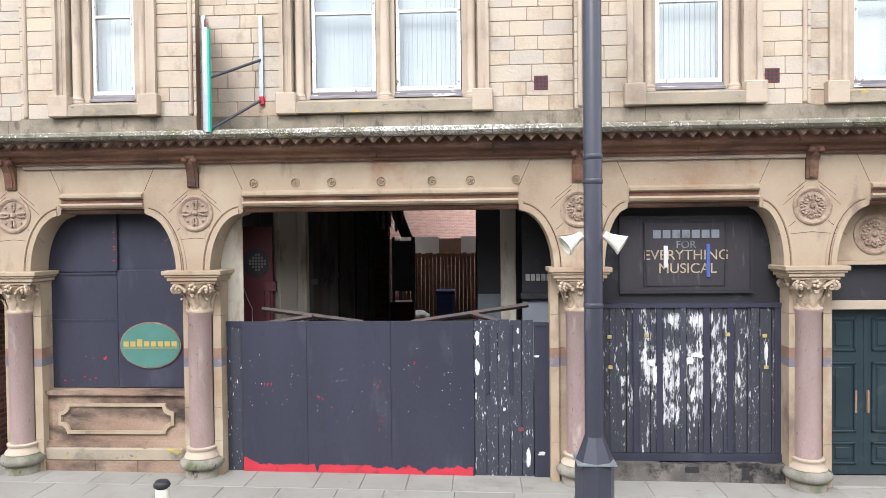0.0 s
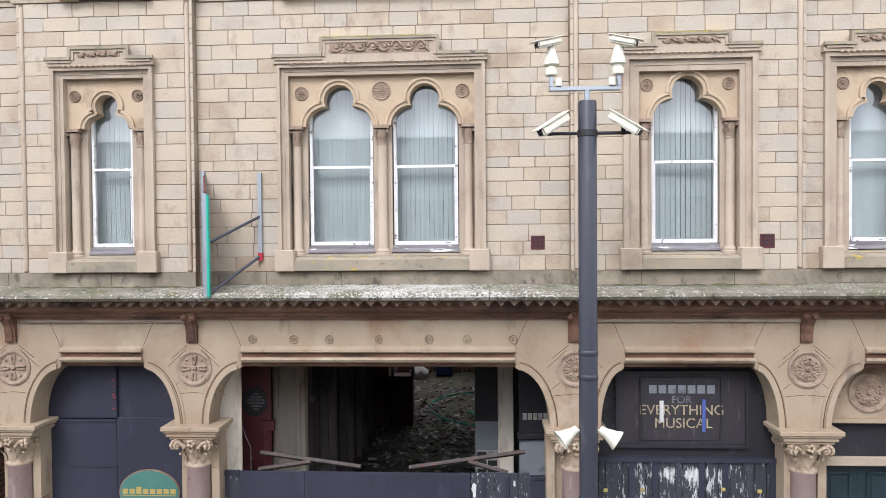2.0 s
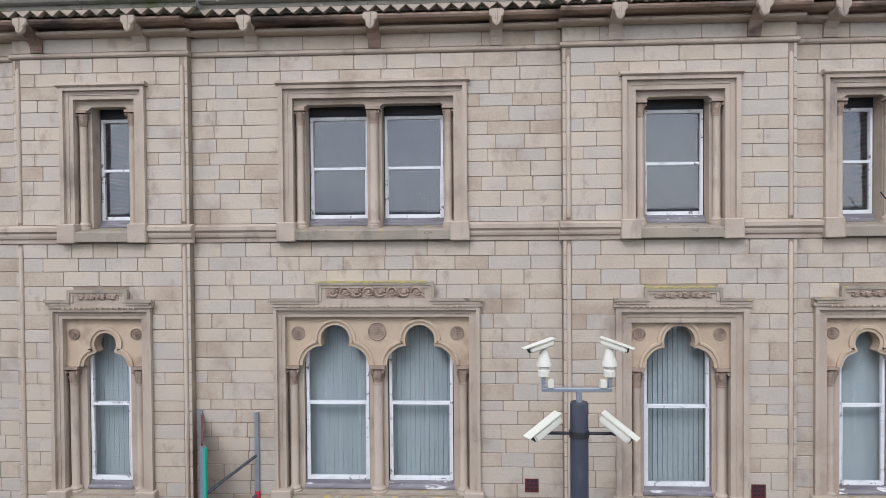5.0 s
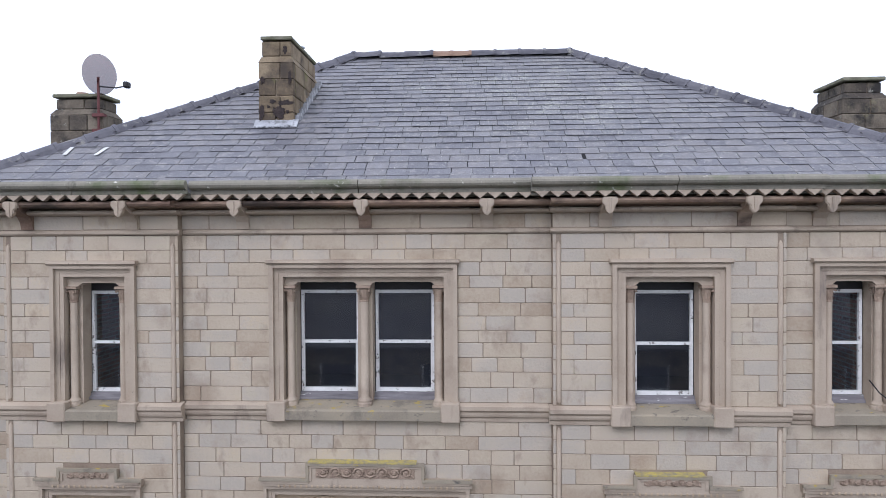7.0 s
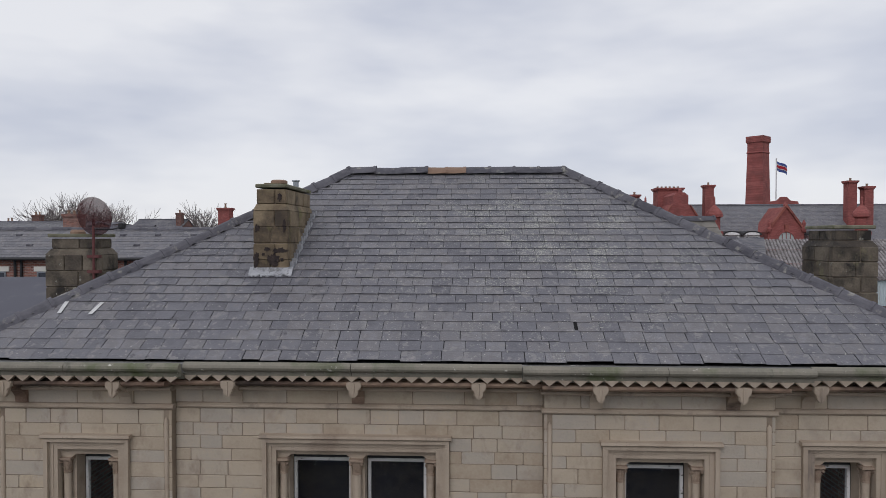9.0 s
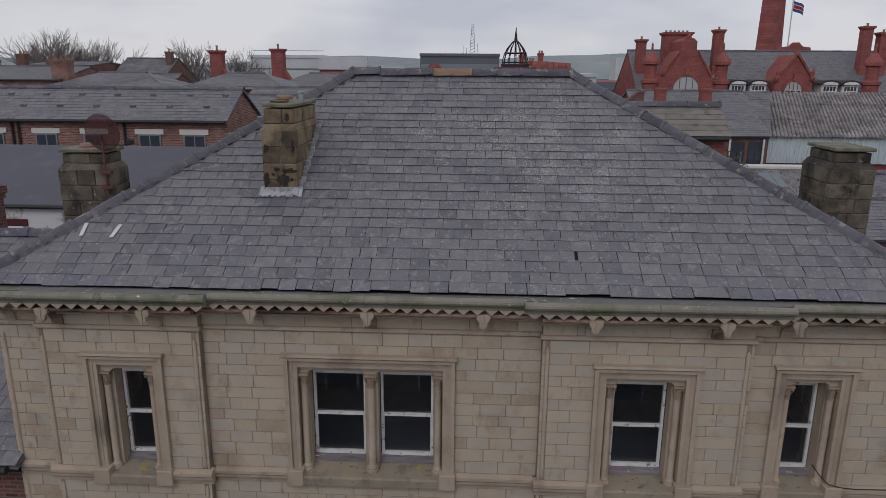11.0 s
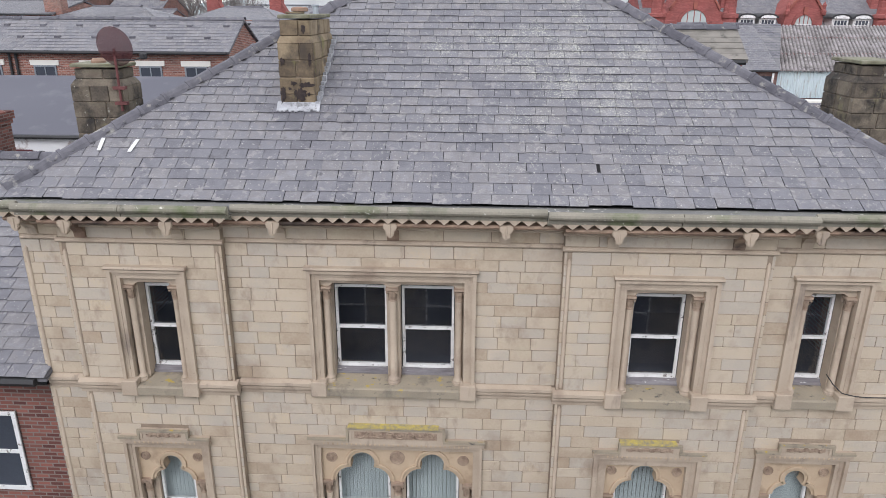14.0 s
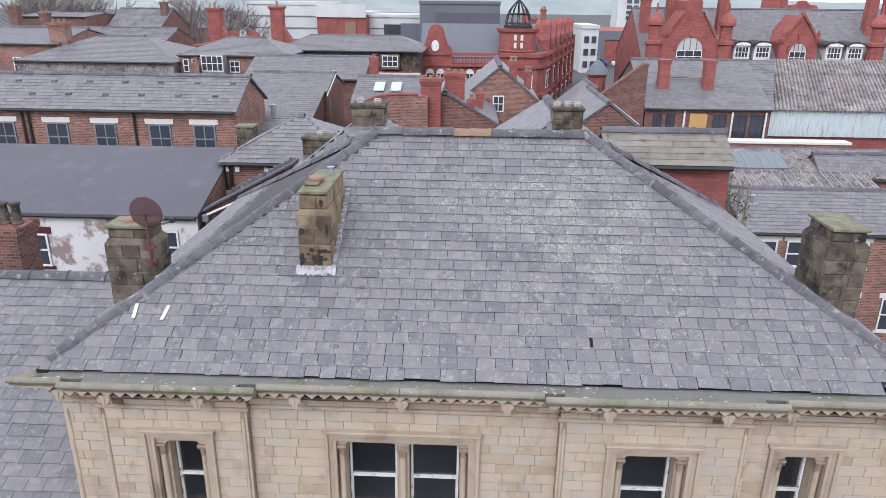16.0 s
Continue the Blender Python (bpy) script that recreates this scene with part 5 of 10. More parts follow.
for cx, _ in PIERS:
    column(cx + 0.03)
    g = GROUND(cx)
    mid, cx = cx, cx + (0.13 if cx < -2 else 0.0)
    pier = tagged(empty("pier"), "cream-painted stone pier with blue and brown painted bands", "pier", kind="structure")
    lx = cx - 0.28 + (0.13 if mid > 3 else 0.0)
    rx = cx + 0.28 - (0.15 if mid < -2 else 0.0)

    def pier_length(z0, z1, d):
        return boxes((lx - 0.055 - d, lx + 0.055, 0.02 - d, 0.3, z0, z1), (rx - 0.055, rx + 0.055 + d, 0.02 - d, 0.3, z0, z1), (lx + 0.056, rx - 0.056, 0.10 - d, 0.3, z0, z1))

    for z0, z1 in ((g - 0.05, 0.4), (0.404, 0.85), (0.854, 1.41), (1.66, 2.1), (2.104, 2.7)):
        part("shaft", pier_length(z0, z1, 0.0), M_CREAM, pier)
    part("blue_band", pier_length(1.41, 1.53, 0.002), M_BAND_BLUE, pier, "faded blue painted band")
    part("brown_band", pier_length(1.53, 1.66, 0.001), M_BAND_RED, pier, "faded brown painted band")
    # carved roundel, console and stone joints over each column
    cx = mid
    ob = roundel(arcade, cx + 0.035, -0.09, 3.49, 0.245, 8 if cx > 0 else 4)
    bm = bmesh.new()
    x = cx + 0.02
    run_x(bm, [(-0.08, 3.78), (-0.12, 3.78), (-0.13, 3.9), (-0.15, 4.0), (-0.2, 4.08), (-0.24, 4.16), (-0.24, 4.2), (-0.08, 4.2)], x - 0.075, x + 0.075)
    run_x(bm, [(-0.08, 3.80), (-0.135, 3.80), (-0.145, 3.9), (-0.165, 4.0), (-0.215, 4.08), (-0.225, 4.16), (-0.08, 4.16)], x - 0.04, x + 0.04)
    for s in (-1, 1):
        bmesh.ops.create_icosphere(bm, subdivisions=2, radius=0.045, matrix=Matrix.Translation((x + s * 0.06, -0.23, 4.13)))
    bmesh.ops.translate(bm, verts=bm.verts, vec=(0, 0, 0.055))
    part("console", bm, M_BROWN, arcade, "dark stained carved console bracket")
    for s in (-1, 1):
        for (xa, za), (xb, zb) in (((0.1, 3.74), (0.36, 3.5)), ((0.2, 3.3), (0.42, 3.12)), ((0.0, 3.16), (0.3, 3.13)), ((0.08, 3.8), (0.3, 3.62))):
            a, b = Vector((cx + 0.03 + s * xa, 0, za)), Vector((cx + 0.03 + s * xb, 0, zb))
            d = (b - a).normalized()
            nn = Vector((-d.z, 0, d.x)) * 0.004
            jm = bmesh.new()
            prism(jm, [(q.x, q.z) for q in (a - nn, b - nn, b + nn, a + nn)], -0.0915, -0.085)
            part("stone_joint", jm, M_BROWN, arcade)

# ---- shopfront with the round sign ----
shop = tagged(empty("boarded_shopfront"), "dark blue boarded shopfront over a cream panelled stall riser", "shopfront", kind="structure")
part("upper_board", boxes((-6.25, -5.17, 0.30, 0.33, 2.70, 3.6), (-5.14, -4.02, 0.29, 0.32, 2.72, 3.6)), M_NAVY, shop)
part("lower_board", bevel(boxes((-6.2, -5.15, 0.27, 0.31, 1.07, 2.68)), 0.006), M_NAVY, shop)
part("lower_board", bevel(boxes((-5.14, -4.05, 0.25, 0.31, 1.07, 2.72)), 0.006), M_NAVY, shop)
part("rail", boxes((-6.2, -5.15, 0.26, 0.275, 2.01, 2.03), (-6.2, -5.15, 0.25, 0.275, 2.66, 2.69), (-5.19, -5.13, 0.24, 0.3, 2.72, 3.6)), M_NAVY, shop)
rnd = random.Random(5)
bm = bmesh.new()
for k in range(15):
    x, z, w = rnd.choice([(-5.55, 1.47), (-5.45, 1.5), (-5.6, 1.22), (-5.9, 1.2), (-5.16, 3.1), (-5.16, 2.9)]) + (rnd.uniform(0.006, 0.03),)
    xx, zz = x + rnd.uniform(-0.13, 0.13) * (0.12 if z > 2 else 1), z + rnd.uniform(-0.04, 0.04) * (4 if z > 2 else 1)
    yy = 0.236 if z > 2 else 0.266
    bmesh.ops.create_icosphere(bm, subdivisions=1, radius=1, matrix=Matrix.Translation((xx, yy, zz)) @ Matrix.Diagonal((w, 0.002, 0.012, 1)))
tagged(part("red_scuffing", bm, M_RED, shop, "patches of red undercoat showing through"), kind="stuff")
riser = tagged(empty("stall_riser"), "cream-painted stone stall riser with notched panel moulding", "stall riser", kind="structure")
part("body", boxes((-6.16, -4.12, 0.14, 0.4, 0.36, 1.05), (-6.16, -4.12, 0.08, 0.4, 1.0, 1.06), (-6.16, -4.12, 0.1, 0.4, 0.29, 0.36), (-6.16, -4.12, 0.1, 0.4, 0.2, 0.29)), M_BED, riser)
part("skirting", bevel(boxes((-6.16, -4.12, 0.055, 0.4, 0.10, 0.27)), 0.015), M_SILL, riser, "grimy stone skirting")
part("plinth", boxes((-6.16, -5.4, 0.05, 0.4, -0.2, 0.10), (-5.395, -4.8, 0.05, 0.4, -0.2, 0.10), (-4.795, -4.12, 0.055, 0.4, -0.2, 0.10)), M_BED, riser)


def notched(a, b, z0, z1, r):
    """Outline of a panel with hollow corners."""
    out = []
    for cx, cz, a0 in ((a, z0, 90), (b, z0, 180), (b, z1, 270), (a, z1, 360)):
        out += [(cx + r * math.cos(radians(a0 - 90 * k / 4)), cz + r * math.sin(radians(a0 - 90 * k / 4))) for k in range(5)]
    return out


for grow, y0, y1 in ((0.035, 0.115, 0.145),):
    o2 = notched(-5.94, -4.3, 0.46, 0.88, 0.12)
    i2 = notched(-5.9, -4.34, 0.50, 0.84, 0.12)
    bm = bmesh.new()
    n = len(o2)
    vo = [[bm.verts.new((x, y, z)) for x, z in o2] for y in (0.145, 0.098)]
    vi = [[bm.verts.new((x, y, z)) for x, z in i2] for y in (0.145, 0.098)]
    for i in range(n):
        j = (i + 1) % n
        bm.faces.new((vo[0][i], vo[0][j], vo[1][j], vo[1][i]))
        bm.faces.new((vo[1][i], vo[1][j], vi[1][j], vi[1][i]))
        bm.faces.new((vi[1][i], vi[1][j], vi[0][j], vi[0][i]))
    bmesh.ops.recalc_face_normals(bm, faces=bm.faces)
    part("panel_moulding", bm, M_CREAM, riser)
    part("panel", prism(bmesh.new(), i2, 0.136, 0.15), M_BED, riser, "grimy sunk panel")


def lettering(words, size, at, mat, parent, name="lettering"):
    cu = bpy.data.curves.new(name, "FONT")
    cu.body, cu.size, cu.extrude, cu.align_x, cu.align_y = words, size, 0.002, "CENTER", "CENTER"
    tmp = bpy.data.objects.new(name, cu)
    scene.collection.objects.link(tmp)
    bpy.context.view_layer.update()
    me = bpy.data.meshes.new_from_object(tmp.evaluated_get(bpy.context.evaluated_depsgraph_get()))
    bpy.data.objects.remove(tmp)
    me.materials.append(mat)
    ob = new(name, me)
    ob.parent = parent
    ob.matrix_basis = pose(*at, 90, 0, 0)
    return ob


sign = tagged(empty("oval_sign"), "oval green pub sign with gold lettering on dark boards", "sign")


def ellipse(bm, cx, cz, rx, rz, y0, y1, n=40):
    return prism(bm, [(cx + rx * math.cos(2 * math.pi * k / n), cz + rz * math.sin(2 * math.pi * k / n)) for k in range(n)], y0, y1)


part("rim", ellipse(bmesh.new(), -4.67, 1.67, 0.435, 0.325, 0.225, 0.25), M_BAND_RED, sign, "dull red rim")
part("board", ellipse(bmesh.new(), -4.67, 1.67, 0.42, 0.31, 0.218, 0.23), M_OVAL, sign)
for k in range(8):
    x = -4.67 + (k - 3.5) * 0.098
    h = 0.07 if k not in (2,) else 0.1
    part("name_bar", boxes((x - 0.037, x + 0.037, 0.214, 0.22, 1.655, 1.655 + h)), M_YELLOW, sign)
part("name_bar", boxes((-5.05, -4.29, 0.214, 0.22, 1.628, 1.638)), M_YELLOW, sign)

# ---- hoarding across the wide opening ----
hoard = tagged(empty("hoarding"), "dark blue-grey plywood hoarding, scraped, red undercoat showing at the foot", "hoarding")
g = -0.13
for a, b in ((-3.37, -2.46), (-2.458, -1.3), (-1.298, -0.17)):
    part("sheet", bevel(boxes((a, b, 0.20, 0.225, g, 2.0)), 0.003), M_NAVY, hoard)
part("end_board", bevel(boxes((-3.64, -3.375, 0.22, 0.25, g, 1.99)), 0.004), M_PEEL, hoard, "narrow board with flaking paint")
part("end_rail", boxes((-3.64, -3.375, 0.2, 0.25, 1.93, 2.0)), M_NAVY, hoard)
for k in range(5):
    a = -0.16 + k * 0.16
    part("plank", bevel(boxes((a, a + 0.155, 0.211 + 0.003 * (k % 2), 0.245, g, 2.0 + 0.006 * (k % 3))), 0.005), M_PEEL, hoard, "vertical plank with flaking paint")
part("end_post", bevel(boxes((0.645, 0.93, 0.19, 0.25, g, 1.95)), 0.006), M_NAVY, hoard)
part("end_rail", boxes((0.64, 0.94, 0.17, 0.25, 1.93, 1.97)), M_NAVY, hoard)
for x, z0, z1 in ((-0.01, 1.0, 1.95), (0.31, 1.0, 1.95)):
    part("batten", bevel(boxes((x, x + 0.05, 0.195, 0.215, z0, z1)), 0.004), M_NAVY, hoard)
part("lock_plate", bevel(boxes((0.42, 0.5, 0.2, 0.212, 0.5, 0.55)), 0.004), M_RUST, hoard)
bm = bmesh.new()
rnd = random.Random(13)
for cx, cz, w, h in ((-0.12, 1.78, 0.04, 0.12), (-0.12, 1.36, 0.045, 0.13), (-0.14, 0.98, 0.02, 0.05), (0.56, 0.14, 0.04, 0.16), (0.43, 1.86, 0.02, 0.05), (0.24, 0.8, 0.025, 0.03), (0.68, 1.52, 0.05, 0.018), (0.74, 0.2, 0.06, 0.03)):
    m = 14
    bm = prism(bmesh.new(), [(cx + w * math.cos(2 * math.pi * k / m) * rnd.uniform(0.5, 1.1), cz + h * math.sin(2 * math.pi * k / m) * rnd.uniform(0.6, 1.1)) for k in range(m)], 0.186 if cx > 0.6 else 0.206, 0.215)
    part("bare_scar", bm, M_PALEBOARD, hoard, "pale torn scar in the paint")
bm = bmesh.new()
rnd = random.Random(11)
pts = []
n = 150
for k in range(n + 1):
    f = k / n
    x = -3.36 + 3.17 * f
    top = 0.24 - 0.9 * f * 1.6 if f < 0.07 else 0.135 if f < 0.32 else 0.14 - 0.02 * f
    if 0.315 < f < 0.33 or 0.655 < f < 0.662:
        top = 0.03
    if f > 0.56:
        top = 0.1 + 0.07 * noise.noise(Vector((f * 23, 0, 0))) - (0.06 if 0.76 < f < 0.8 else 0)
    top += rnd.uniform(-0.012, 0.012) + 0.02 * noise.noise(Vector((f * 60, 3, 0))) * (1 if f > 0.3 else 0.3)
    pts.append((x, g + 0.02 + max(0.02, top)))
prism(bm, [(-3.36, g + 0.012), (-0.19, g + 0.012)] + pts[::-1], 0.197, 0.2)
part("red_foot", bm, M_RED, hoard, "torn strip of red undercoat along the foot")
bm = bmesh.new()
for k in range(70):
    x, z = rnd.uniform(-3.3, -0.2), rnd.triangular(0.4, 1.75, 1.15)
    bmesh.ops.create_icosphere(bm, subdivisions=1, radius=1, matrix=Matrix.Translation((x, 0.2, z)) @ Matrix.Rotation(rnd.uniform(-0.8, 0.8), 4, "Y") @ Matrix.Diagonal((rnd.uniform(0.0015, 0.005), 0.0015, rnd.uniform(0.003, 0.011) * (2.5 if rnd.random() < 0.06 else 1), 1)))
tagged(part("chipped_paint", bm, M_PALEBOARD, hoard, "small pale chips in the paint"), kind="stuff")
bm = bmesh.new()
for k in range(24):
    x, z = rnd.choice([(-3.02, 1.15), (-1.45, 0.55), (-2.2, 0.9), (-0.9, 1.3), (-1.4, 1.15)])
    bmesh.ops.create_icosphere(bm, subdivisions=1, radius=1, matrix=Matrix.Translation((x + rnd.uniform(-0.1, 0.1), 0.2, z + rnd.uniform(-0.15, 0.15))) @ Matrix.Diagonal((rnd.uniform(0.003, 0.01), 0.0015, rnd.uniform(0.006, 0.03), 1)))
tagged(part("red_scarring", bm, M_RED, hoard, "small red scars in the paint"), kind="stuff")

# ---- boarded shopfront under the music-shop fascia ----
shop2 = tagged(empty("plank_shopfront"), "black planked shopfront with old painted shop fascia, paint flaking to white", "shopfront", kind="structure")
part("backing", boxes((1.55, 3.98, 0.33, 0.4, -0.1, 3.6)), M_BLACK, shop2)
part("fascia_board", bevel(boxes((1.82, 3.54, 0.29, 0.33, 2.38, 3.36)), 0.008), M_BROWNBOARD, shop2)
part("fascia_frame", boxes((1.80, 3.56, 0.265, 0.33, 2.35, 2.40), (1.80, 3.56, 0.265, 0.33, 3.35, 3.39), (1.80, 1.84, 0.265, 0.33, 2.4, 3.35), (3.52, 3.56, 0.265, 0.33, 2.4, 3.35)), M_BLACK, shop2)
part("fascia_panel", bevel(boxes((2.12, 3.2, 0.272, 0.3, 2.45, 3.3)), 0.004), M_BROWNBOARD, shop2)
part("rail", boxes((1.56, 3.96, 0.24, 0.34, 2.16, 2.22), (1.56, 3.96, 0.23, 0.34, 0.1, 0.2)), M_NAVY, shop2)
for k in range(15):
    a = 1.57 + k * 0.1595
    part("plank", bevel(boxes((a, a + 0.153, 0.265 + 0.006 * ((k * 7) % 3), 0.33, 0.2, 2.16)), 0.006), M_SCRAPED, shop2)
for k in range(8):
    bm = boxes((1.66 + k * 0.31, 1.745 + k * 0.31, 0.25, 0.27, 0.2, 2.16))
    part("batten", bevel(bm, 0.006), M_NAVY if k % 3 else M_PEEL, shop2)
bm = bmesh.new()
rnd = random.Random(17)
for cx, cz, w, h in ((2.21, 1.42, 0.06, 0.06), (2.26, 1.25, 0.035, 0.16), (2.82, 1.52, 0.09, 0.04), (2.72, 1.45, 0.05, 0.08), (3.72, 1.55, 0.025, 0.16), (2.46, 1.54, 0.03, 0.03)):
    m = 16
    bm = prism(bmesh.new(), [(cx + w * math.cos(2 * math.pi * k / m) * rnd.uniform(0.5, 1.15), cz + h * math.sin(2 * math.pi * k / m) * rnd.uniform(0.5, 1.15)) for k in range(m)], 0.246, 0.27)
    part("bare_scar", bm, M_PALEBOARD, shop2, "pale torn paper scar")
for cx, cz in ((2.15, 1.78), (3.22, 1.8), (3.7, 1.78), (1.66, 1.77), (1.67, 1.36), (3.72, 1.36)):
    part("fixing_plate", bevel(boxes((cx - 0.03, cx + 0.03, 0.243, 0.26, cz - 0.025, cz + 0.025)), 0.006), M_MOSS, shop2, "small yellowed fixing plate")
part("stone_foot", boxes((1.52, 2.3, 0.12, 0.4, -0.3, 0.1), (2.305, 3.2, 0.13, 0.4, -0.3, 0.08), (3.205, 4.0, 0.12, 0.4, -0.3, 0.1)), M_STALL, shop2, "broken grey stone stall foot")
# thin black plates on the stone paint the darkness of broken holes
part("painted_gap", boxes((2.62, 2.8, 0.126, 0.14, -0.02, 0.06), (3.35, 3.45, 0.116, 0.14, -0.1, 0.05)), M_IRON, shop2, "black plates painting the dark of holes broken in the stone")
for k in range(7):
    x = 2.68 + (k - 3) * 0.128
    part("name_bar", boxes((x - 0.05, x + 0.05, 0.262, 0.272, 3.09, 3.2)), M_GREYPAINT, shop2)
lettering("FOR", 0.14, (2.68, 0.27, 3.0), M_GREYPAINT, shop2)
lettering("EVERYTHING", 0.19, (2.68, 0.27, 2.86), M_GOLD, shop2)
lettering("MUSICAL", 0.19, (2.7, 0.27, 2.68), M_GOLD, shop2)
part("white_strip", boxes((2.385, 2.435, 0.25, 0.272, 2.7, 2.99)), M_PALEBOARD, shop2, "loose white board strip")
part("blue_strip", boxes((2.945, 2.99, 0.25, 0.272, 2.57, 3.01)), M_BLUE, shop2, "loose blue board strip")
for x, lean in ((2.13, 0.03), (3.2, -0.01)):
    part("loose_batten", tube(bmesh.new(), [(x, 0.262, 3.3), (x + lean, 0.262, 2.45)], 0.011, 5), M_IRON, shop2, "thin leaning batten")

# ---- green double door ----
door = tagged(empty("door_1"), "dark green panelled double door under a black fascia", "door", kind="structure")
for s, a, b in ((0, 4.52, 5.06), (1, 5.064, 5.62)):
    leaf = part("leaf", boxes((a, b, 0.42, 0.47, -0.12, 2.1)), M_GREEN, door)
    for z0, z1 in ((0.02, 0.32), (0.45, 1.4), (1.55, 2.0)):
        bm = bmesh.new()
        for x0, x1, q0, q1 in ((a + 0.1, b - 0.1, z0, z0 + 0.03), (a + 0.1, b - 0.1, z1 - 0.03, z1), (a + 0.1, a + 0.13, z0, z1), (b - 0.13, b - 0.1, z0, z1)):
            box(bm, x0, x1, 0.395, 0.42, q0, q1)
        box(bm, a + 0.17, b - 0.17, 0.405, 0.42, z0 + 0.07, z1 - 0.07)
        part("panel", bevel(bm, 0.006), M_GREEN, leaf)
part("handle", boxes((4.94, 4.965, 0.385, 0.42, 0.72, 1.02), (5.1, 5.125, 0.385, 0.42, 0.72, 1.02)), M_CLAY, door)
part("post", boxes((4.44, 4.52, 0.3, 0.5, -0.15, 2.7), (5.62, 5.72, 0.3, 0.5, -0.15, 2.7)), M_GREEN, door)
part("transom", bevel(boxes((4.44, 5.72, 0.28, 0.5, 2.12, 2.24)), 0.01), M_DRESSED, door)
part("fascia", boxes((4.44, 5.72, 0.34, 0.5, 2.24, 2.72)), M_BLACK, door)
part("tympanum", boxes((4.4, 5.8, 0.24, 0.5, 2.78, 3.6), (4.42, 5.78, 0.2, 0.5, 2.72, 2.775)), M_CREAM, door)
roundel(door, 5.1, 0.24, 3.12, 0.27, 9)
part("step", bevel(boxes((4.45, 5.75, 0.0, 0.5, -0.3, -0.14)), 0.015), M_PAVE, door)

# ---- pavement and road ----
bm = bmesh.new()
for x0, x1 in ((-2500, -20), (-20, 20), (20, 2500)):
    z0, z1 = [GROUND(max(-20, min(20, x))) for x in (x0, x1)]
    for y0, y1, d in ((-2.95, 12, 0.03), (-400, -2.95, 0.16), (12, 3000, 0.03)):
        quad(bm, (x0, y0, z0 - d), (x1, y0, z1 - d), (x1, y1, z1 - d), (x0, y1, z0 - d))
tagged(part("ground", bm, M_ASPHALT), "dark asphalt ground running to the horizon", "ground", kind="structure")
pave = tagged(part("pavement", boxes((-0.01, 0.01, -0.02, 0.0, -0.2, -0.15)), M_MORTAR), "grey concrete flag pavement along the shopfronts", "pavement", kind="structure")
kerb = bmesh.new()
for k in range(32):
    x = -14.4 + k * 0.9
    z = GROUND(x + 0.45)
    box(kerb, x + 0.004, x + 0.896, -2.95, -2.8, z - 0.25, z + 0.0)
tagged(part("kerb", bevel(kerb, 0.012), M_SILL), "pale stone kerb along the road", "kerb", kind="structure")
flag = {}
for w in (0.596, 0.746, 0.896):
    bm = bevel(boxes((0, w, 0, 0.593, -0.05, 0.0)), 0.006)
    me = bpy.data.meshes.new("flagstone")
    bm.to_mesh(me)
    bm.free()
    me.materials.append(M_PAVE)
    flag[w] = me
rnd = random.Random(3)
for row in range(6):
    x = -8.2 + rnd.uniform(0, 0.4)
    while x < 7.6:
        w = rnd.choice(list(flag))
        ob = new("flagstone", flag[w])
        ob.parent = pave
        ob.matrix_basis = pose(x, -2.8 + row * 0.6, GROUND(x) - 0.002 + rnd.uniform(0, 0.004), 0, math.degrees(0.012), 0)
        x += w + 0.004


# ---- main roof ----
EAVE_Y, EAVE_Z, PITCH, RIDGE_Y = -0.02, 11.61, 0.587, 4.85
RIDGE_Z = EAVE_Z + PITCH * (RIDGE_Y - EAVE_Y)
RX0, RX1 = -2.3, 2.02
HX0, HX1 = -7.02, 6.82
HIP0, HIP1 = (RX0 + 7.02) / (RIDGE_Y - EAVE_Y), (6.82 - RX1) / (RIDGE_Y - EAVE_Y)
BY = 2 * RIDGE_Y - EAVE_Y
bm = bmesh.new()
c = [(HX0, EAVE_Y, EAVE_Z), (HX1, EAVE_Y, EAVE_Z), (HX1, BY, EAVE_Z), (HX0, BY, EAVE_Z), (RX0, RIDGE_Y, RIDGE_Z), (RX1, RIDGE_Y, RIDGE_Z)]
for f in ((0, 1, 5, 4), (2, 3, 4, 5), (3, 0, 4), (1, 2, 5), (3, 2, 1, 0)):
    quad(bm, *[c[i] for i in f])
roof = tagged(part("roof", bm, M_IRON), "hipped grey slate roof, some slates slipped at the eaves", "roof", kind="structure")
bm = bmesh.new()
for n, x0, x1, yw in BAYS:
    run_x(bm, [(yw - 0.37, 11.43), (-0.08, 11.43), (-0.08, 11.522 + 0.003 * (yw < 0)), (yw - 0.37, 11.54)], max(x0, HX0 - 0.2), min(x1, HX1 + 0.2))
lead = tagged(part("gutter_lining", bm, M_LEAD), "grey lead lining behind the stone gutter", "lead", kind="structure")
# added black board, stands in for shadow in the slits under the slates
part("eaves_shade_board", boxes((HX0 - 0.1, HX1 + 0.1, -0.105, 0.12, 11.424, 11.53)), M_IRON, lead, "added black board painting the shade in gaps under the slates")


def slate_rows(P, u, v, n, length, lims, gauge=0.22, width=0.275, rnd=random, tail=0.0):
    """Yield (corner matrix, width, height) for slates in broken-bond rows on a plane."""
    rows = int(length / gauge)
    for r in range(rows + 1):
        s0 = r * gauge
        a, b = lims(min(length, s0 + gauge * 0.5))
        x = math.floor(a / width - 1) * width + (r % 2) * width * 0.5 + rnd.uniform(-0.05, 0.05)
        while x < b:
            w = width * rnd.uniform(0.86, 1.14)
            p, q = max(x, a), min(x + w, b)
            if q < p:
                x += w
                continue
            if q - p > 0.05:
                yield r, p + 0.0038, q - 0.0038, s0, min(gauge * 1.25, length - s0 + 0.03)
            x += w


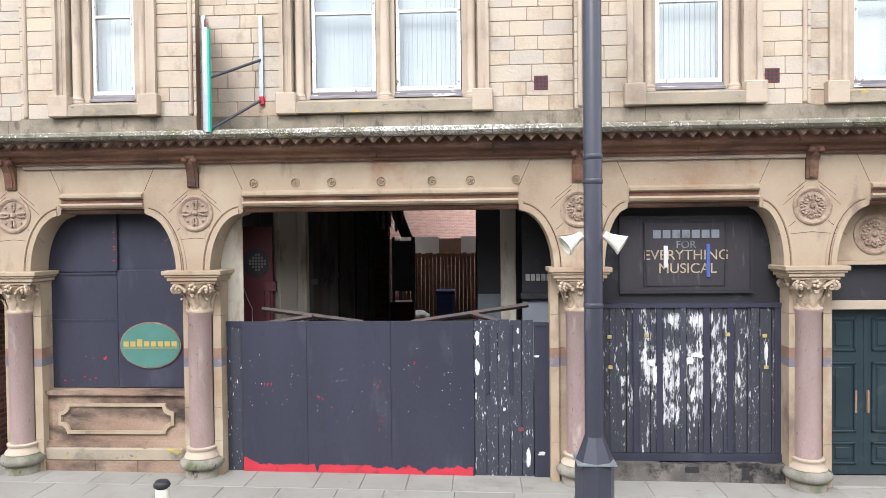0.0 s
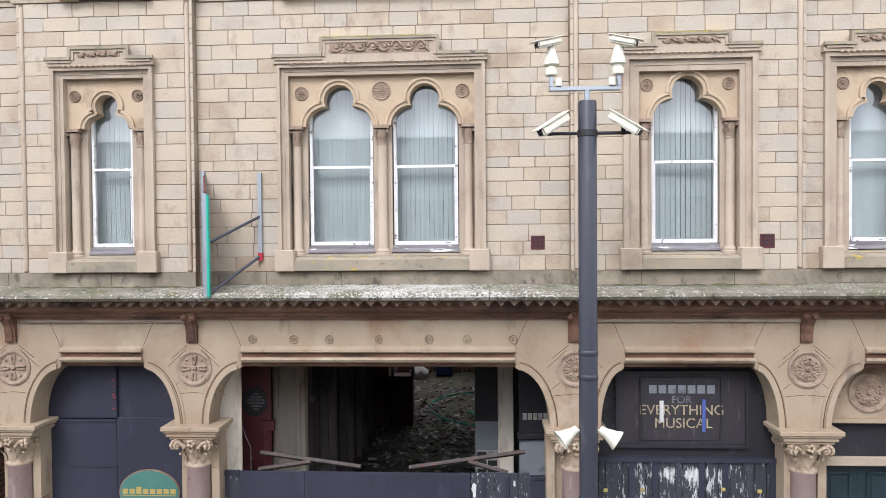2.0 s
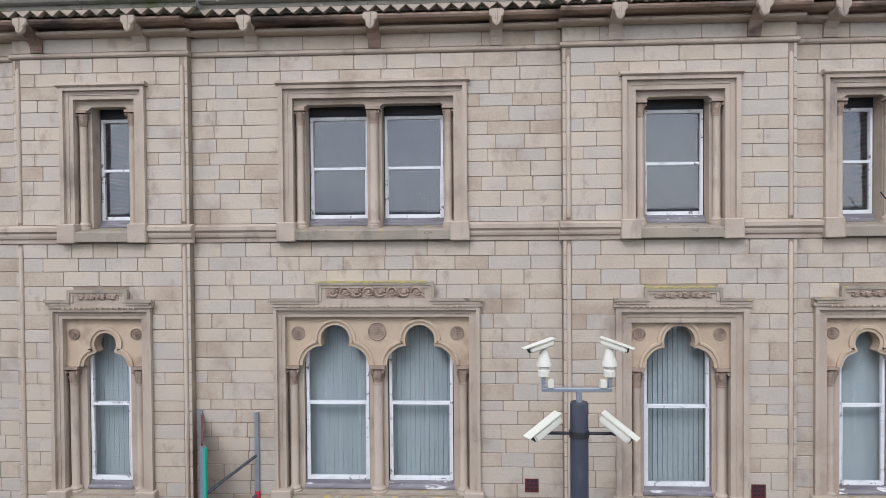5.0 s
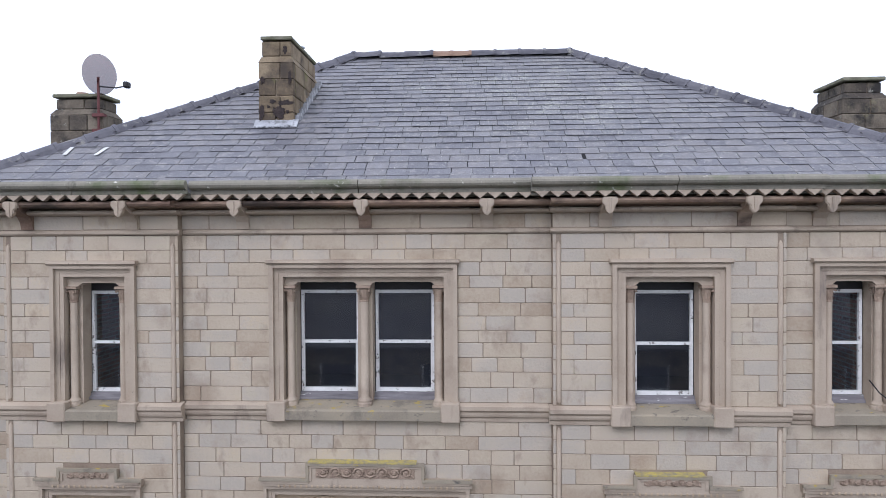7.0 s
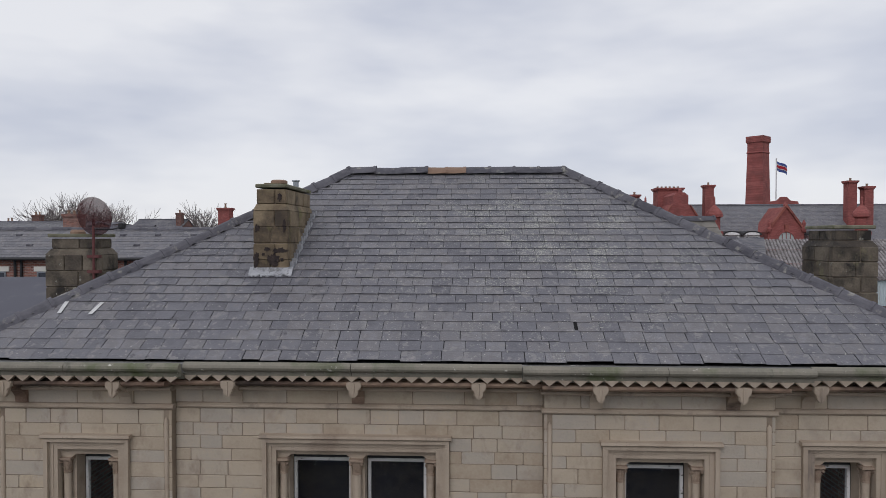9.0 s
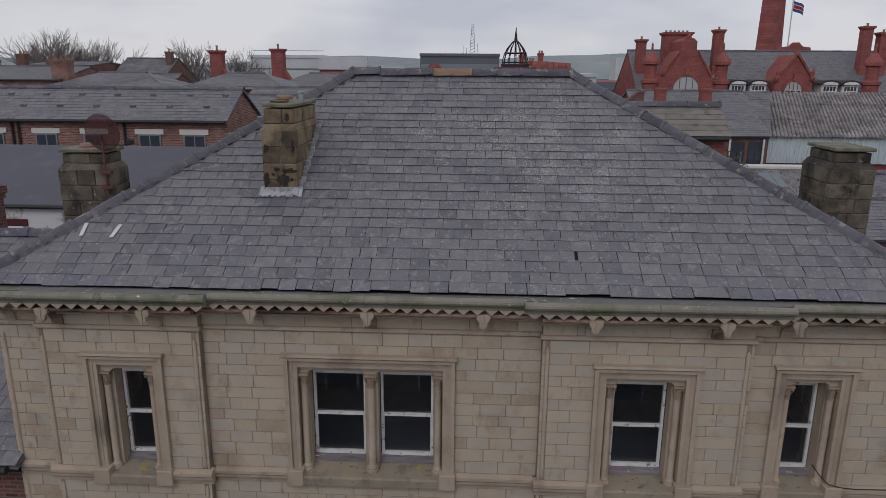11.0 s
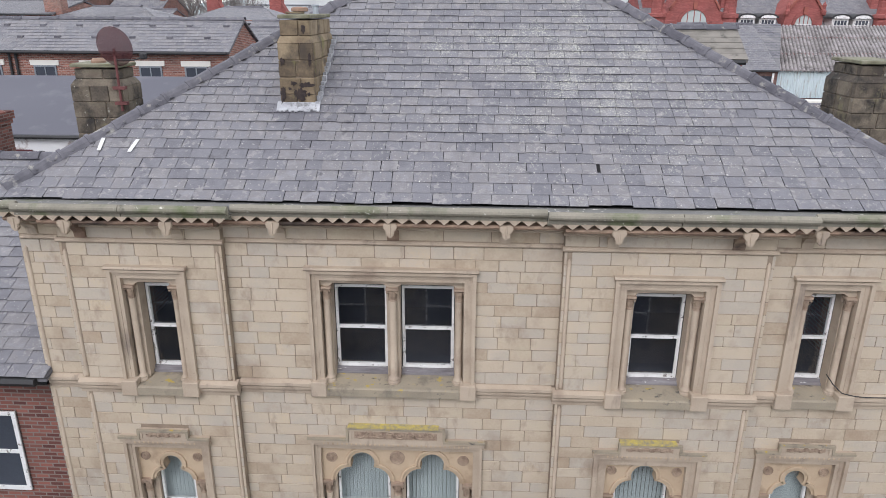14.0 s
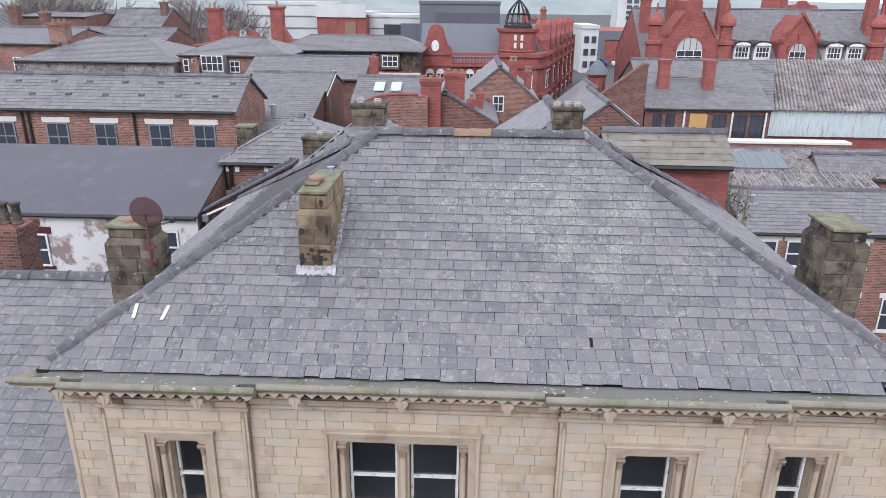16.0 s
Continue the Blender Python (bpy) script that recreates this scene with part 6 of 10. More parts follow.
def slate_piece(P, u, v, n, p, q, s0, h, rnd, slip=0.0):
    """Eight corners of one slate, its tail lifted over the one below."""
    tilt = rnd.uniform(0.012, 0.02)
    skew = rnd.uniform(-0.006, 0.006)
    o = P + u * p + v * (s0 - slip + rnd.uniform(-0.006, 0.006))
    w, t = q - p, 0.006
    base = [o + n * (tilt + 0.004) + v * skew, o + u * w + n * (tilt + 0.004) - v * skew, o + u * w + v * h + n * 0.004, o + v * h + n * 0.004]
    return [tuple(x) for x in base] + [tuple(x + n * t) for x in base]


QUADS = [(3, 2, 1, 0), (4, 5, 6, 7), (0, 1, 5, 4), (1, 2, 6, 5), (2, 3, 7, 6), (3, 0, 4, 7)]


def slate_sheet(name, P, u, v, n, length, lims, mat, parent, seed=1, gauge=0.22, width=0.275, only=None):
    rnd = random.Random(seed)
    verts, faces = [], []
    for r, p, q, s0, h in slate_rows(P, u, v, n, length, lims, gauge, width, rnd):
        corners = slate_piece(P, u, v, n, p, q, s0, h, rnd)
        if only and not only(r, p, q):
            continue
        k = len(verts)
        verts += corners
        faces += [tuple(k + i for i in f) for f in QUADS]
    me = bpy.data.meshes.new(name)
    me.from_pydata(verts, [], faces)
    me.materials.append(mat)
    ob = new(name, me)
    ob.parent = parent
    return tagged(ob, kind="stuff")


SL = math.hypot(1, PITCH)
V_UP = Vector((0, 1, PITCH)).normalized()
N_UP = Vector((0, -PITCH, 1)).normalized()
FULL = (RIDGE_Y - EAVE_Y) * SL
TAIL = 0.14
front_lims = lambda s: (HX0 + HIP0 * (s - TAIL) / SL, HX1 - HIP1 * (s - TAIL) / SL)
NEAR_ROWS = 6
FRONT_P = Vector((0, EAVE_Y, EAVE_Z)) - V_UP * TAIL
FULL_F = FULL + TAIL
HOLE = (1.48, 3)
slate_sheet("slate_cover", FRONT_P, Vector((1, 0, 0)), V_UP, N_UP, FULL_F, front_lims, M_SLATE, roof, 21, only=lambda r, p, q: r >= NEAR_ROWS)
for s, hx, rx in ((-1, HX0, RX0), (1, HX1, RX1)):
    vv = Vector((-s, 0, PITCH)).normalized()
    nn = Vector((s * PITCH, 0, 1)).normalized()
    uu = Vector((0, -s, 0))
    lo, hi = (EAVE_Y, BY)
    if s < 0:
        lims = lambda d: (EAVE_Y + d / SL, BY - d / SL)
        P0, u0 = Vector((hx, 0, EAVE_Z)), Vector((0, 1, 0))
    else:
        lims = lambda d: (EAVE_Y + d / SL, BY - d / SL)
        P0, u0 = Vector((hx, 0, EAVE_Z)), Vector((0, 1, 0))
    slate_sheet("hip_slate_cover", P0, u0, vv, nn, FULL, lims, M_SLATE, roof, 30 + s)


# ridge and hip tiles, one by one
def ridge_run(a, b, parent, name="ridge_tile", seed=1, size=0.125, step=0.46, mat=None):
    a, b = Vector(a), Vector(b)
    d = b - a
    n = max(1, round(d.length / step))
    rnd = random.Random(seed)
    f = d.normalized()
    side = f.cross(Vector((0, 0, 1))).normalized()
    up = side.cross(f)
    for k in range(n):
        p = a + d * k / n
        q = a + d * ((k + 1) / n) + f * 0.02
        lift = rnd.uniform(0.0, 0.014)
        tilt = rnd.uniform(-0.008, 0.012)
        bm = bmesh.new()
        outer, inner = [], []
        for base, grow, rise in ((p, 0.0, 0.0), (q - f * 0.06, 0.0, tilt), (q - f * 0.055, 0.14, tilt + 0.014), (q, 0.14, tilt + 0.014)):
            for rings, thick in ((outer, 0.018), (inner, 0.0)):
                rings.append([bm.verts.new(base + side * x * (1 + grow) + up * (z + thick + lift + rise)) for x, z in ((-size, -0.075), (-size * 0.74, -0.01), (-size * 0.4, 0.034), (0, 0.048), (size * 0.4, 0.034), (size * 0.74, -0.01), (size, -0.075))])
        for k2 in range(3):
            for i in range(6):
                bm.faces.new((outer[k2][i], outer[k2][i + 1], outer[k2 + 1][i + 1], outer[k2 + 1][i]))
        for i in range(6):
            bm.faces.new((inner[0][i], inner[0][i + 1], outer[0][i + 1], outer[0][i]))
            bm.faces.new((outer[3][i], outer[3][i + 1], inner[3][i + 1], inner[3][i]))
            bm.faces.new((inner[3][i], inner[3][i + 1], inner[0][i + 1], inner[0][i]))
        for v in [v for v in bm.verts if not v.link_faces]:
            bm.verts.remove(v)
        bmesh.ops.recalc_face_normals(bm, faces=bm.faces)
        part(name, bm, mat or M_RIDGE, parent)


ridge_run((RX0, RIDGE_Y, RIDGE_Z + 0.06), (-0.72, RIDGE_Y, RIDGE_Z + 0.06), roof, seed=2)
ridge_run((-0.7, RIDGE_Y, RIDGE_Z + 0.06), (0.05, RIDGE_Y, RIDGE_Z + 0.06), roof, "clay_ridge_tile", 4, mat=M_CLAY)
ridge_run((0.06, RIDGE_Y, RIDGE_Z + 0.06), (RX1, RIDGE_Y, RIDGE_Z + 0.06), roof, seed=3)
ridge_run((HX0 + 0.04, EAVE_Y + 0.04, EAVE_Z + 0.05), (RX0, RIDGE_Y, RIDGE_Z + 0.06), roof, "hip_tile", 5, size=0.095)
ridge_run((HX1 - 0.04, EAVE_Y + 0.04, EAVE_Z + 0.05), (RX1, RIDGE_Y, RIDGE_Z + 0.06), roof, "hip_tile", 6, size=0.095)
ridge_run((HX0 + 0.04, BY - 0.04, EAVE_Z + 0.05), (RX0, RIDGE_Y, RIDGE_Z + 0.06), roof, "hip_tile", 7, step=0.9)
ridge_run((HX1 - 0.04, BY - 0.04, EAVE_Z + 0.05), (RX1, RIDGE_Y, RIDGE_Z + 0.06), roof, "hip_tile", 8, step=0.9)
rnd = random.Random(15)
for k in range(26):
    u0, u1 = k / 26, (k + 1) / 26 + 0.002
    wide = 0.3 + 0.14 * noise.noise(Vector((k * 0.37, 0, 2))) + rnd.uniform(-0.03, 0.03)
    bm = bmesh.new()
    corner = lambda u, dy: Vector((HX0 + (RX0 - HX0) * u, EAVE_Y + (RIDGE_Y - EAVE_Y) * u + dy, EAVE_Z + (RIDGE_Z - EAVE_Z) * u + 0.045))
    quad(bm, corner(u0, 0.09), corner(u1, 0.09), corner(u1, 0.09 + wide), corner(u0, 0.09 + wide))
    e = bmesh.ops.extrude_face_region(bm, geom=bm.faces[:])
    bmesh.ops.translate(bm, verts=[q for q in e["geom"] if isinstance(q, bmesh.types.BMVert)], vec=(0, 0, -0.03))
    part("mortar_fillet", bm, M_FLASH, roof, "pale mortar fillet along the hip")
roof_z = lambda y: EAVE_Z + PITCH * (y - EAVE_Y)
for x, y in ((-5.86, 0.83), (-5.38, 0.81)):
    s = -0.03 if x < -5.5 else 0.04
    bm = bmesh.new()
    quad(bm, (x - 0.03, y - 0.12, roof_z(y - 0.12) + 0.04), (x + 0.03, y - 0.12, roof_z(y - 0.12) + 0.04), (x + 0.03 + s, y + 0.13, roof_z(y + 0.13) + 0.036), (x - 0.03 + s, y + 0.13, roof_z(y + 0.13) + 0.036))
    e = bmesh.ops.extrude_face_region(bm, geom=bm.faces[:])
    bmesh.ops.translate(bm, verts=[q for q in e["geom"] if isinstance(q, bmesh.types.BMVert)], vec=(0, 0, 0.006))
    part("repair_strip", bm, M_PALEBOARD, roof, "pale metal slate-repair strip")


def stone_box(name, x0, x1, y0, y1, z0, z1, parent, course=0.24, rnd=random, mat=None, joint=0.008):
    """A solid of separate stones laid in courses round its four faces."""
    part("core", boxes((x0 + 0.02, x1 - 0.02, y0 + 0.02, y1 - 0.02, z0, z1 - 0.005)), M_MORTAR, parent)
    n = max(1, round((z1 - z0) / course))
    h = (z1 - z0) / n
    for k in range(n):
        a, b = z0 + k * h + joint / 2, z0 + (k + 1) * h - joint / 2
        cuts = [x0] + sorted(x0 + (x1 - x0) * f for f in ([0.5] if (x1 - x0) < 0.75 and k % 2 else [0.36, 0.7] if k % 2 else [0.62])) + [x1]
        for p, q in zip(cuts, cuts[1:]):
            j = rnd.uniform(-0.006, 0.008)
            part(name, bevel(boxes((p + joint / 2, q - joint / 2, y0 - j, y0 + 0.12, a, b)), 0.012), mat or M_CHIMNEY, parent)
        m = max(1, round((y1 - y0 - 0.12) / 0.45))
        for i in range(m):
            p, q = y0 + 0.124 + (y1 - y0 - 0.124) * i / m, y0 + 0.12 + (y1 - y0 - 0.12) * (i + 1) / m - joint
            for s0, s1 in ((x0, x0 + 0.12), (x1 - 0.12, x1)):
                j = rnd.uniform(-0.006, 0.006)
                part(name, bevel(boxes((s0 - j, s1 + j, p, q, a, b)), 0.012), mat or M_CHIMNEY, parent)


def stone_chimney(x0, x1, y0, y1, zb, zt, label, seed=1, neck=0.33, mat=None, e=0.07):
    mat = mat or M_CHIMNEY
    rnd = random.Random(seed)
    ch = tagged(empty("chimney"), label, "chimney")
    stone_box("stone", x0, x1, y0, y1, zb, zt - neck, ch, 0.25, rnd, mat)
    bm = bmesh.new()
    # sloped shoulder into a narrower neck
    lo = [(x0, y0), (x1, y0), (x1, y1), (x0, y1)]
    hi = [(x0 + e, y0 + e), (x1 - e, y0 + e), (x1 - e, y1 - e), (x0 + e, y1 - e)]
    va = [bm.verts.new((x, y, zt - neck)) for x, y in lo]
    vb = [bm.verts.new((x, y, zt - neck + 0.1)) for x, y in hi]
    for i in range(4):
        bm.faces.new((va[i], va[(i + 1) % 4], vb[(i + 1) % 4], vb[i]))
    bm.faces.new(va[::-1])
    bm.faces.new(vb)
    part("shoulder", bm, mat, ch)
    stone_box("stone", x0 + e, x1 - e, y0 + e, y1 - e, zt - neck + 0.1, zt - 0.06, ch, 0.3, rnd, mat)
    part("cap", bevel(boxes((x0 + 0.03, x1 - 0.03, y0 + 0.02, y1 - 0.02, zt - 0.04, zt + 0.02)), 0.012), M_MOSSCAP, ch, "thin mossy capping slab")
    return ch


ch = stone_chimney(-3.27, -2.705, 1.67, 3.36, 12.3, 14.02, "sooty sandstone chimney on the front slope, pale mortar flashing", 3, neck=0.4, e=0.045)
part("slab", bevel(boxes((-3.2, -2.95, 2.02, 2.3, 14.05, 14.08)), 0.01), M_CHIMNEY, ch, "loose mossy slab")
part("pot_stub", turned(bmesh.new(), [(0.12, 14.08), (0.14, 14.09), (0.14, 14.13), (0.11, 14.15), (0.04, 14.155)], -3.04, 2.35, 14), M_CLAY, ch, "broken clay pot stump")
part("vent_cowl", turned(bmesh.new(), [(0.05, 14.04), (0.05, 14.16), (0.07, 14.17), (0.07, 14.19)], -2.9, 2.9, 12), M_GALV, ch)
for k in range(15):
    y0, y1 = 1.65 + k * 0.115, 1.65 + (k + 1) * 0.115
    part("side_flashing", boxes((-2.707, -2.655 + 0.01 * (k % 3), y0, y1, roof_z(y0) - 0.02, roof_z(y1) + 0.06 + 0.015 * (k % 2))), M_FLASH, ch, "ragged pale mortar flashing")
bm = bmesh.new()
rnd = random.Random(9)
edge = [(-3.32 + k * 0.03, 1.56 + rnd.uniform(-0.02, 0.02) + 0.03 * noise.noise(Vector((k * 0.6, 0, 0)))) for k in range(24)]
pts = [bm.verts.new((x, y, roof_z(y) + 0.04)) for x, y in edge] + [bm.verts.new((x, 1.68, roof_z(1.68) + 0.09)) for x, y in edge[::-1]]
f = bm.faces.new(pts)
e = bmesh.ops.extrude_face_region(bm, geom=[f])
bmesh.ops.translate(bm, verts=[q for q in e["geom"] if isinstance(q, bmesh.types.BMVert)], vec=(0, 0, 0.02))
bmesh.ops.recalc_face_normals(bm, faces=bm.faces)
part("front_flashing", bm, M_FLASH, ch, "ragged pale mortar flashing")


def blotch(parent, name, cx, cz, w, h, y, mat, label, seed):
    """A ragged scab of crust or lost face on a stone."""
    rnd = random.Random(seed)
    rim = []
    for k in range(60):
        a = 2 * math.pi * k / 60
        r = 1 + 0.6 * noise.noise(Vector((math.cos(a) * 1.6, math.sin(a) * 1.6, seed))) + 0.35 * noise.noise(Vector((math.cos(a) * 6, math.sin(a) * 6, seed))) + rnd.uniform(-0.08, 0.08)
        rim.append((cx + w * r * math.cos(a), cz + h * r * math.sin(a)))
    part(name, prism(bmesh.new(), rim, y - 0.002, y + 0.02), mat, parent, label)


for k, (x, z, w, h) in enumerate(((-2.98, 12.86, 0.1, 0.085), (-2.88, 13.0, 0.11, 0.045), (-3.08, 13.02, 0.05, 0.03), (-3.25, 12.86, 0.05, 0.1), (-2.84, 12.86, 0.02, 0.03), (-3.14, 12.94, 0.03, 0.02), (-3.24, 13.35, 0.03, 0.06), (-2.8, 13.4, 0.03, 0.09))):
    blotch(ch, "soot_scab", x + 0.035, z - 0.02, w, h, 1.662, M_SOOTBLACK, "black soot crust", 3 + k)
blotch(ch, "soot_scab", -2.85, 13.83, 0.03, 0.06, 1.708, M_SOOTBLACK, "black soot crust", 12)
lch = stone_chimney(-6.88, -5.97, 1.98, 2.62, 11.3, 13.23, "sooty sandstone chimney stack on the end slope, green with lichen", 4, mat=M_SOOTSTONE)
part("pot_stub", turned(bmesh.new(), [(0.12, 13.24), (0.12, 13.28), (0.09, 13.32)], -6.5, 2.3, 12), M_CLAY, lch)
stone_chimney(6.02, 6.75, 2.3, 3.35, 11.3, 13.36, "weathered sandstone chimney stack beside the far hip", 5, mat=M_SOOTSTONE)
for k in range(8):
    y0 = 1.9 + k * 0.095
    zz = EAVE_Z + PITCH * (-5.95 - HX0)
    part("side_flashing", boxes((-5.99, -5.91 + 0.015 * (k % 3), y0, y0 + 0.115, zz - 0.1, zz + 0.09)), M_FLASH, lch, "pale mortar flashing")

# satellite dish on the end chimney
dish = tagged(empty("satellite_dish"), "rusty brown satellite dish on a pole strapped to the chimney", "satellite dish")
part("pole", tube(bmesh.new(), [(-6.02, 1.93, 12.5), (-6.02, 1.93, 13.5)], 0.022, 8), M_RUST, dish)
for z in (12.85, 12.6):
    part("clamp", boxes((-6.12, -5.92, 1.9, 1.99, z, z + 0.05)), M_RUST, dish)
bm = bmesh.new()
rings = []
m = look((-5.98, 1.86, 13.52), (-6.6, 7, 15.2))
for q, d in ((0.0, 0.0), (0.08, -0.002), (0.16, -0.01), (0.24, -0.024), (0.3, -0.04), (0.3, -0.052), (0.16, -0.022), (0.0, -0.012)):
    rings.append([bm.verts.new(m @ Vector((q * 0.92 * math.cos(2 * math.pi * i / 24), q * 1.1 * math.sin(2 * math.pi * i / 24), d))) for i in range(24)])
for a, b in zip(rings, rings[1:]):
    for i in range(24):
        try:
            bm.faces.new((a[i], a[(i + 1) % 24], b[(i + 1) % 24], b[i]))
        except ValueError:
            pass
bmesh.ops.remove_doubles(bm, verts=bm.verts, dist=1e-4)
bmesh.ops.recalc_face_normals(bm, faces=bm.faces)
smooth(part("reflector", bm, M_DISH, dish, "weathered brown dish seen from behind"))
part("arm", tube(bmesh.new(), [(-5.97, 1.86, 13.33), (-5.72, 1.95, 13.32), (-5.6, 2.0, 13.36)], 0.012, 6), M_IRON, dish)
part("receiver", bevel(boxes((-5.63, -5.54, 1.95, 2.08, 13.33, 13.43)), 0.02), M_IRON, dish)

# ---- camera pole in the pavement ----
PX, PY = 1.14, -1.70
g = GROUND(PX)
pole = tagged(empty("cctv_pole"), "tall dark grey steel pole carrying four white security cameras", "pole")
bm = bmesh.new()
prof = [(0.21, g), (0.21, 0.7), (0.205, 0.74), (0.2, 0.75), (0.105, 1.0), (0.098, 1.03)]
turned(bm, prof, PX, PY, 8)
part("base_box", bm, M_POLE, pole, "octagonal base compartment")
part("base_trim", boxes((PX - 0.205, PX + 0.205, PY - 0.205, PY + 0.205, 0.735, 0.75)), M_GALV, pole)
smooth(part("shaft", turned(bmesh.new(), [(0.1, 1.0), (0.098, 6.64), (0.09, 6.66)], PX, PY, 24), M_POLE, pole))
for z in (2.4, 3.72, 3.98):
    smooth(part("collar", turned(bmesh.new(), [(0.099, z - 0.03), (0.106, z - 0.02), (0.106, z + 0.02), (0.099, z + 0.03)], PX, PY, 24), M_POLE, pole))
part("clamp", turned(bmesh.new(), [(0.108, 6.285), (0.108, 6.35)], PX, PY, 16), M_IRON, pole)
part("cross_arm", tube(bmesh.new(), [(0.68, PY, 6.32), (1.6, PY, 6.32)], 0.018, 8), M_IRON, pole)
part("post", tube(bmesh.new(), [(PX, PY, 6.6), (PX, PY, 6.79)], 0.035, 10), M_GALV, pole)
part("tee_arm", bevel(boxes((0.74, 1.49, PY - 0.03, PY + 0.03, 6.77, 6.815), (0.74, 0.78, PY - 0.03, PY + 0.03, 6.815, 6.945), (1.45, 1.49, PY - 0.03, PY + 0.03, 6.815, 6.945)), 0.006), M_GALV, pole)
for x in (0.835, 1.395):
    part("junction_box", bevel(boxes((x - 0.033, x + 0.033, PY - 0.05, PY + 0.05, 6.816, 6.905)), 0.006), M_CAMWHITE, pole)


def bullet(rear, front, parent, w=0.07):
    """A white box camera under a sun hood, pointing from rear to front."""
    m = look(rear, front)
    d = (Vector(front) - Vector(rear)).length
    bm = boxes((-w, w, -w * 0.8, w * 0.7, -d, 0.0))
    bevel(bm, 0.018, 2)
    bmesh.ops.transform(bm, matrix=m, verts=bm.verts)
    ob = smooth(part("security_camera", bm, M_CAMWHITE, parent, "white box-shaped security camera"))
    bm = boxes((-w * 1.12, w * 1.12, w * 0.72, w * 0.9, -d - 0.06, 0.02))
    bmesh.ops.transform(bm, matrix=m, verts=bm.verts)
    part("hood", bm, M_CAMWHITE, ob)
    bm = boxes((-w * 0.7, w * 0.7, -w * 0.55, w * 0.45, -d - 0.008, -d + 0.002))
    bmesh.ops.transform(bm, matrix=m, verts=bm.verts)
    part("lens_window", bm, M_IRON, ob)
    return ob


bullet((0.92, PY - 0.02, 6.5), (0.63, PY - 0.16, 6.31), pole, 0.062)
bullet((1.38, PY - 0.02, 6.51), (1.66, PY - 0.16, 6.3), pole, 0.062)
bullet((0.86, PY, 7.31), (0.6, PY - 0.1, 7.235), pole, 0.047)
bullet((1.38, PY, 7.32), (1.64, PY - 0.1, 7.235), pole, 0.047)
for x in (0.75, 1.52):
    part("bracket", boxes((x - 0.02, x + 0.02, PY - 0.02, PY + 0.02, 6.3, 6.38)), M_IRON, pole)
for x in (0.765, 1.465):
    bm = turned(bmesh.new(), [(0.05, 6.93), (0.066, 6.94), (0.066, 7.0), (0.052, 7.015), (0.052, 7.035), (0.084, 7.05), (0.082, 7.08), (0.052, 7.18), (0.038, 7.24)], x, PY, 16)
    smooth(part("pan_tilt_head", bm, M_CAMWHITE, pole, "white pan and tilt head"), 30)
for s in (-1, 1):
    tip = Vector((PX + s * 0.17, PY, 3.12))
    m = look(tip, tip + Vector((s * 0.9, -0.25, -0.55)))
    bm = bmesh.new()
    ringset = []
    for q, d in ((0.045, 0.06), (0.05, 0.0), (0.085, -0.1), (0.115, -0.16), (0.105, -0.165), (0.07, -0.1)):
        ringset.append([bm.verts.new(m @ Vector((q * math.cos(2 * math.pi * i / 16), q * math.sin(2 * math.pi * i / 16), d))) for i in range(16)])
    for a, b in zip(ringset, ringset[1:]):
        for i in range(16):
            bm.faces.new((a[i], a[(i + 1) % 16], b[(i + 1) % 16], b[i]))
    bm.faces.new(ringset[0])
    bm.faces.new(ringset[-1][::-1])
    bmesh.ops.recalc_face_normals(bm, faces=bm.faces)
    smooth(part("floodlight", bm, M_CAMWHITE, pole, "white cone-shaped lamp housing"))
    part("bracket", tube(bmesh.new(), [(PX + s * 0.09, PY, 3.14), tuple(tip)], 0.018, 6), M_CAMWHITE, pole)

# ---- bollard at the kerb ----
bol = tagged(empty("bollard"), "black cast-iron bollard with a white band at the kerb", "bollard")
bx, by = -3.135, -2.72
g = GROUND(bx)
smooth(part("post", turned(bmesh.new(), [(0.09, g), (0.09, g + 0.1), (0.065, g + 0.14), (0.055, 0.66), (0.055, 0.77), (0.06, 0.78)], bx, by, 16), M_IRON, bol))
smooth(part("white_band", turned(bmesh.new(), [(0.058, 0.63), (0.061, 0.635), (0.061, 0.76), (0.058, 0.765)], bx, by, 16), M_CAMWHITE, bol))
smooth(part("cap", turned(bmesh.new(), [(0.055, 0.775), (0.076, 0.782), (0.08, 0.8), (0.074, 0.82), (0.066, 0.825), (0.06, 0.838), (0.01, 0.842)], bx, by, 16), M_IRON, bol))

# ---- remains of a projecting sign ----
brk = tagged(empty("sign_bracket"), "bent steel remains of a projecting sign with teal edge", "sign bracket")
part("wall_post", boxes((-2.975, -2.925, -0.06, -0.0, 5.0, 6.1)), M_GALV, brk)
part("red_end", boxes((-2.98, -2.92, -0.066, -0.0, 4.93, 5.03)), M_RED, brk)
part("strut", tube(bmesh.new(), [(-2.95, -0.04, 5.52), (-3.46, -0.57, 5.17)], 0.02, 6), M_POLE, brk)
part("strut", tube(bmesh.new(), [(-2.95, -0.04, 4.99), (-3.46, -0.57, 4.52)], 0.02, 6), M_POLE, brk)
part("sign_edge", boxes((-3.50, -3.455, -0.62, -0.55, 4.49, 5.8)), M_GALV, brk)
part("teal_edge", boxes((-3.455, -3.43, -0.62, -0.56, 4.49, 5.78)), M_TEAL, brk, "teal enamel edge")
bm = bmesh.new()
prof = [(-3.5, -0.58), (-3.48, -0.56), (-3.7, -0.02), (-3.72, -0.04)]
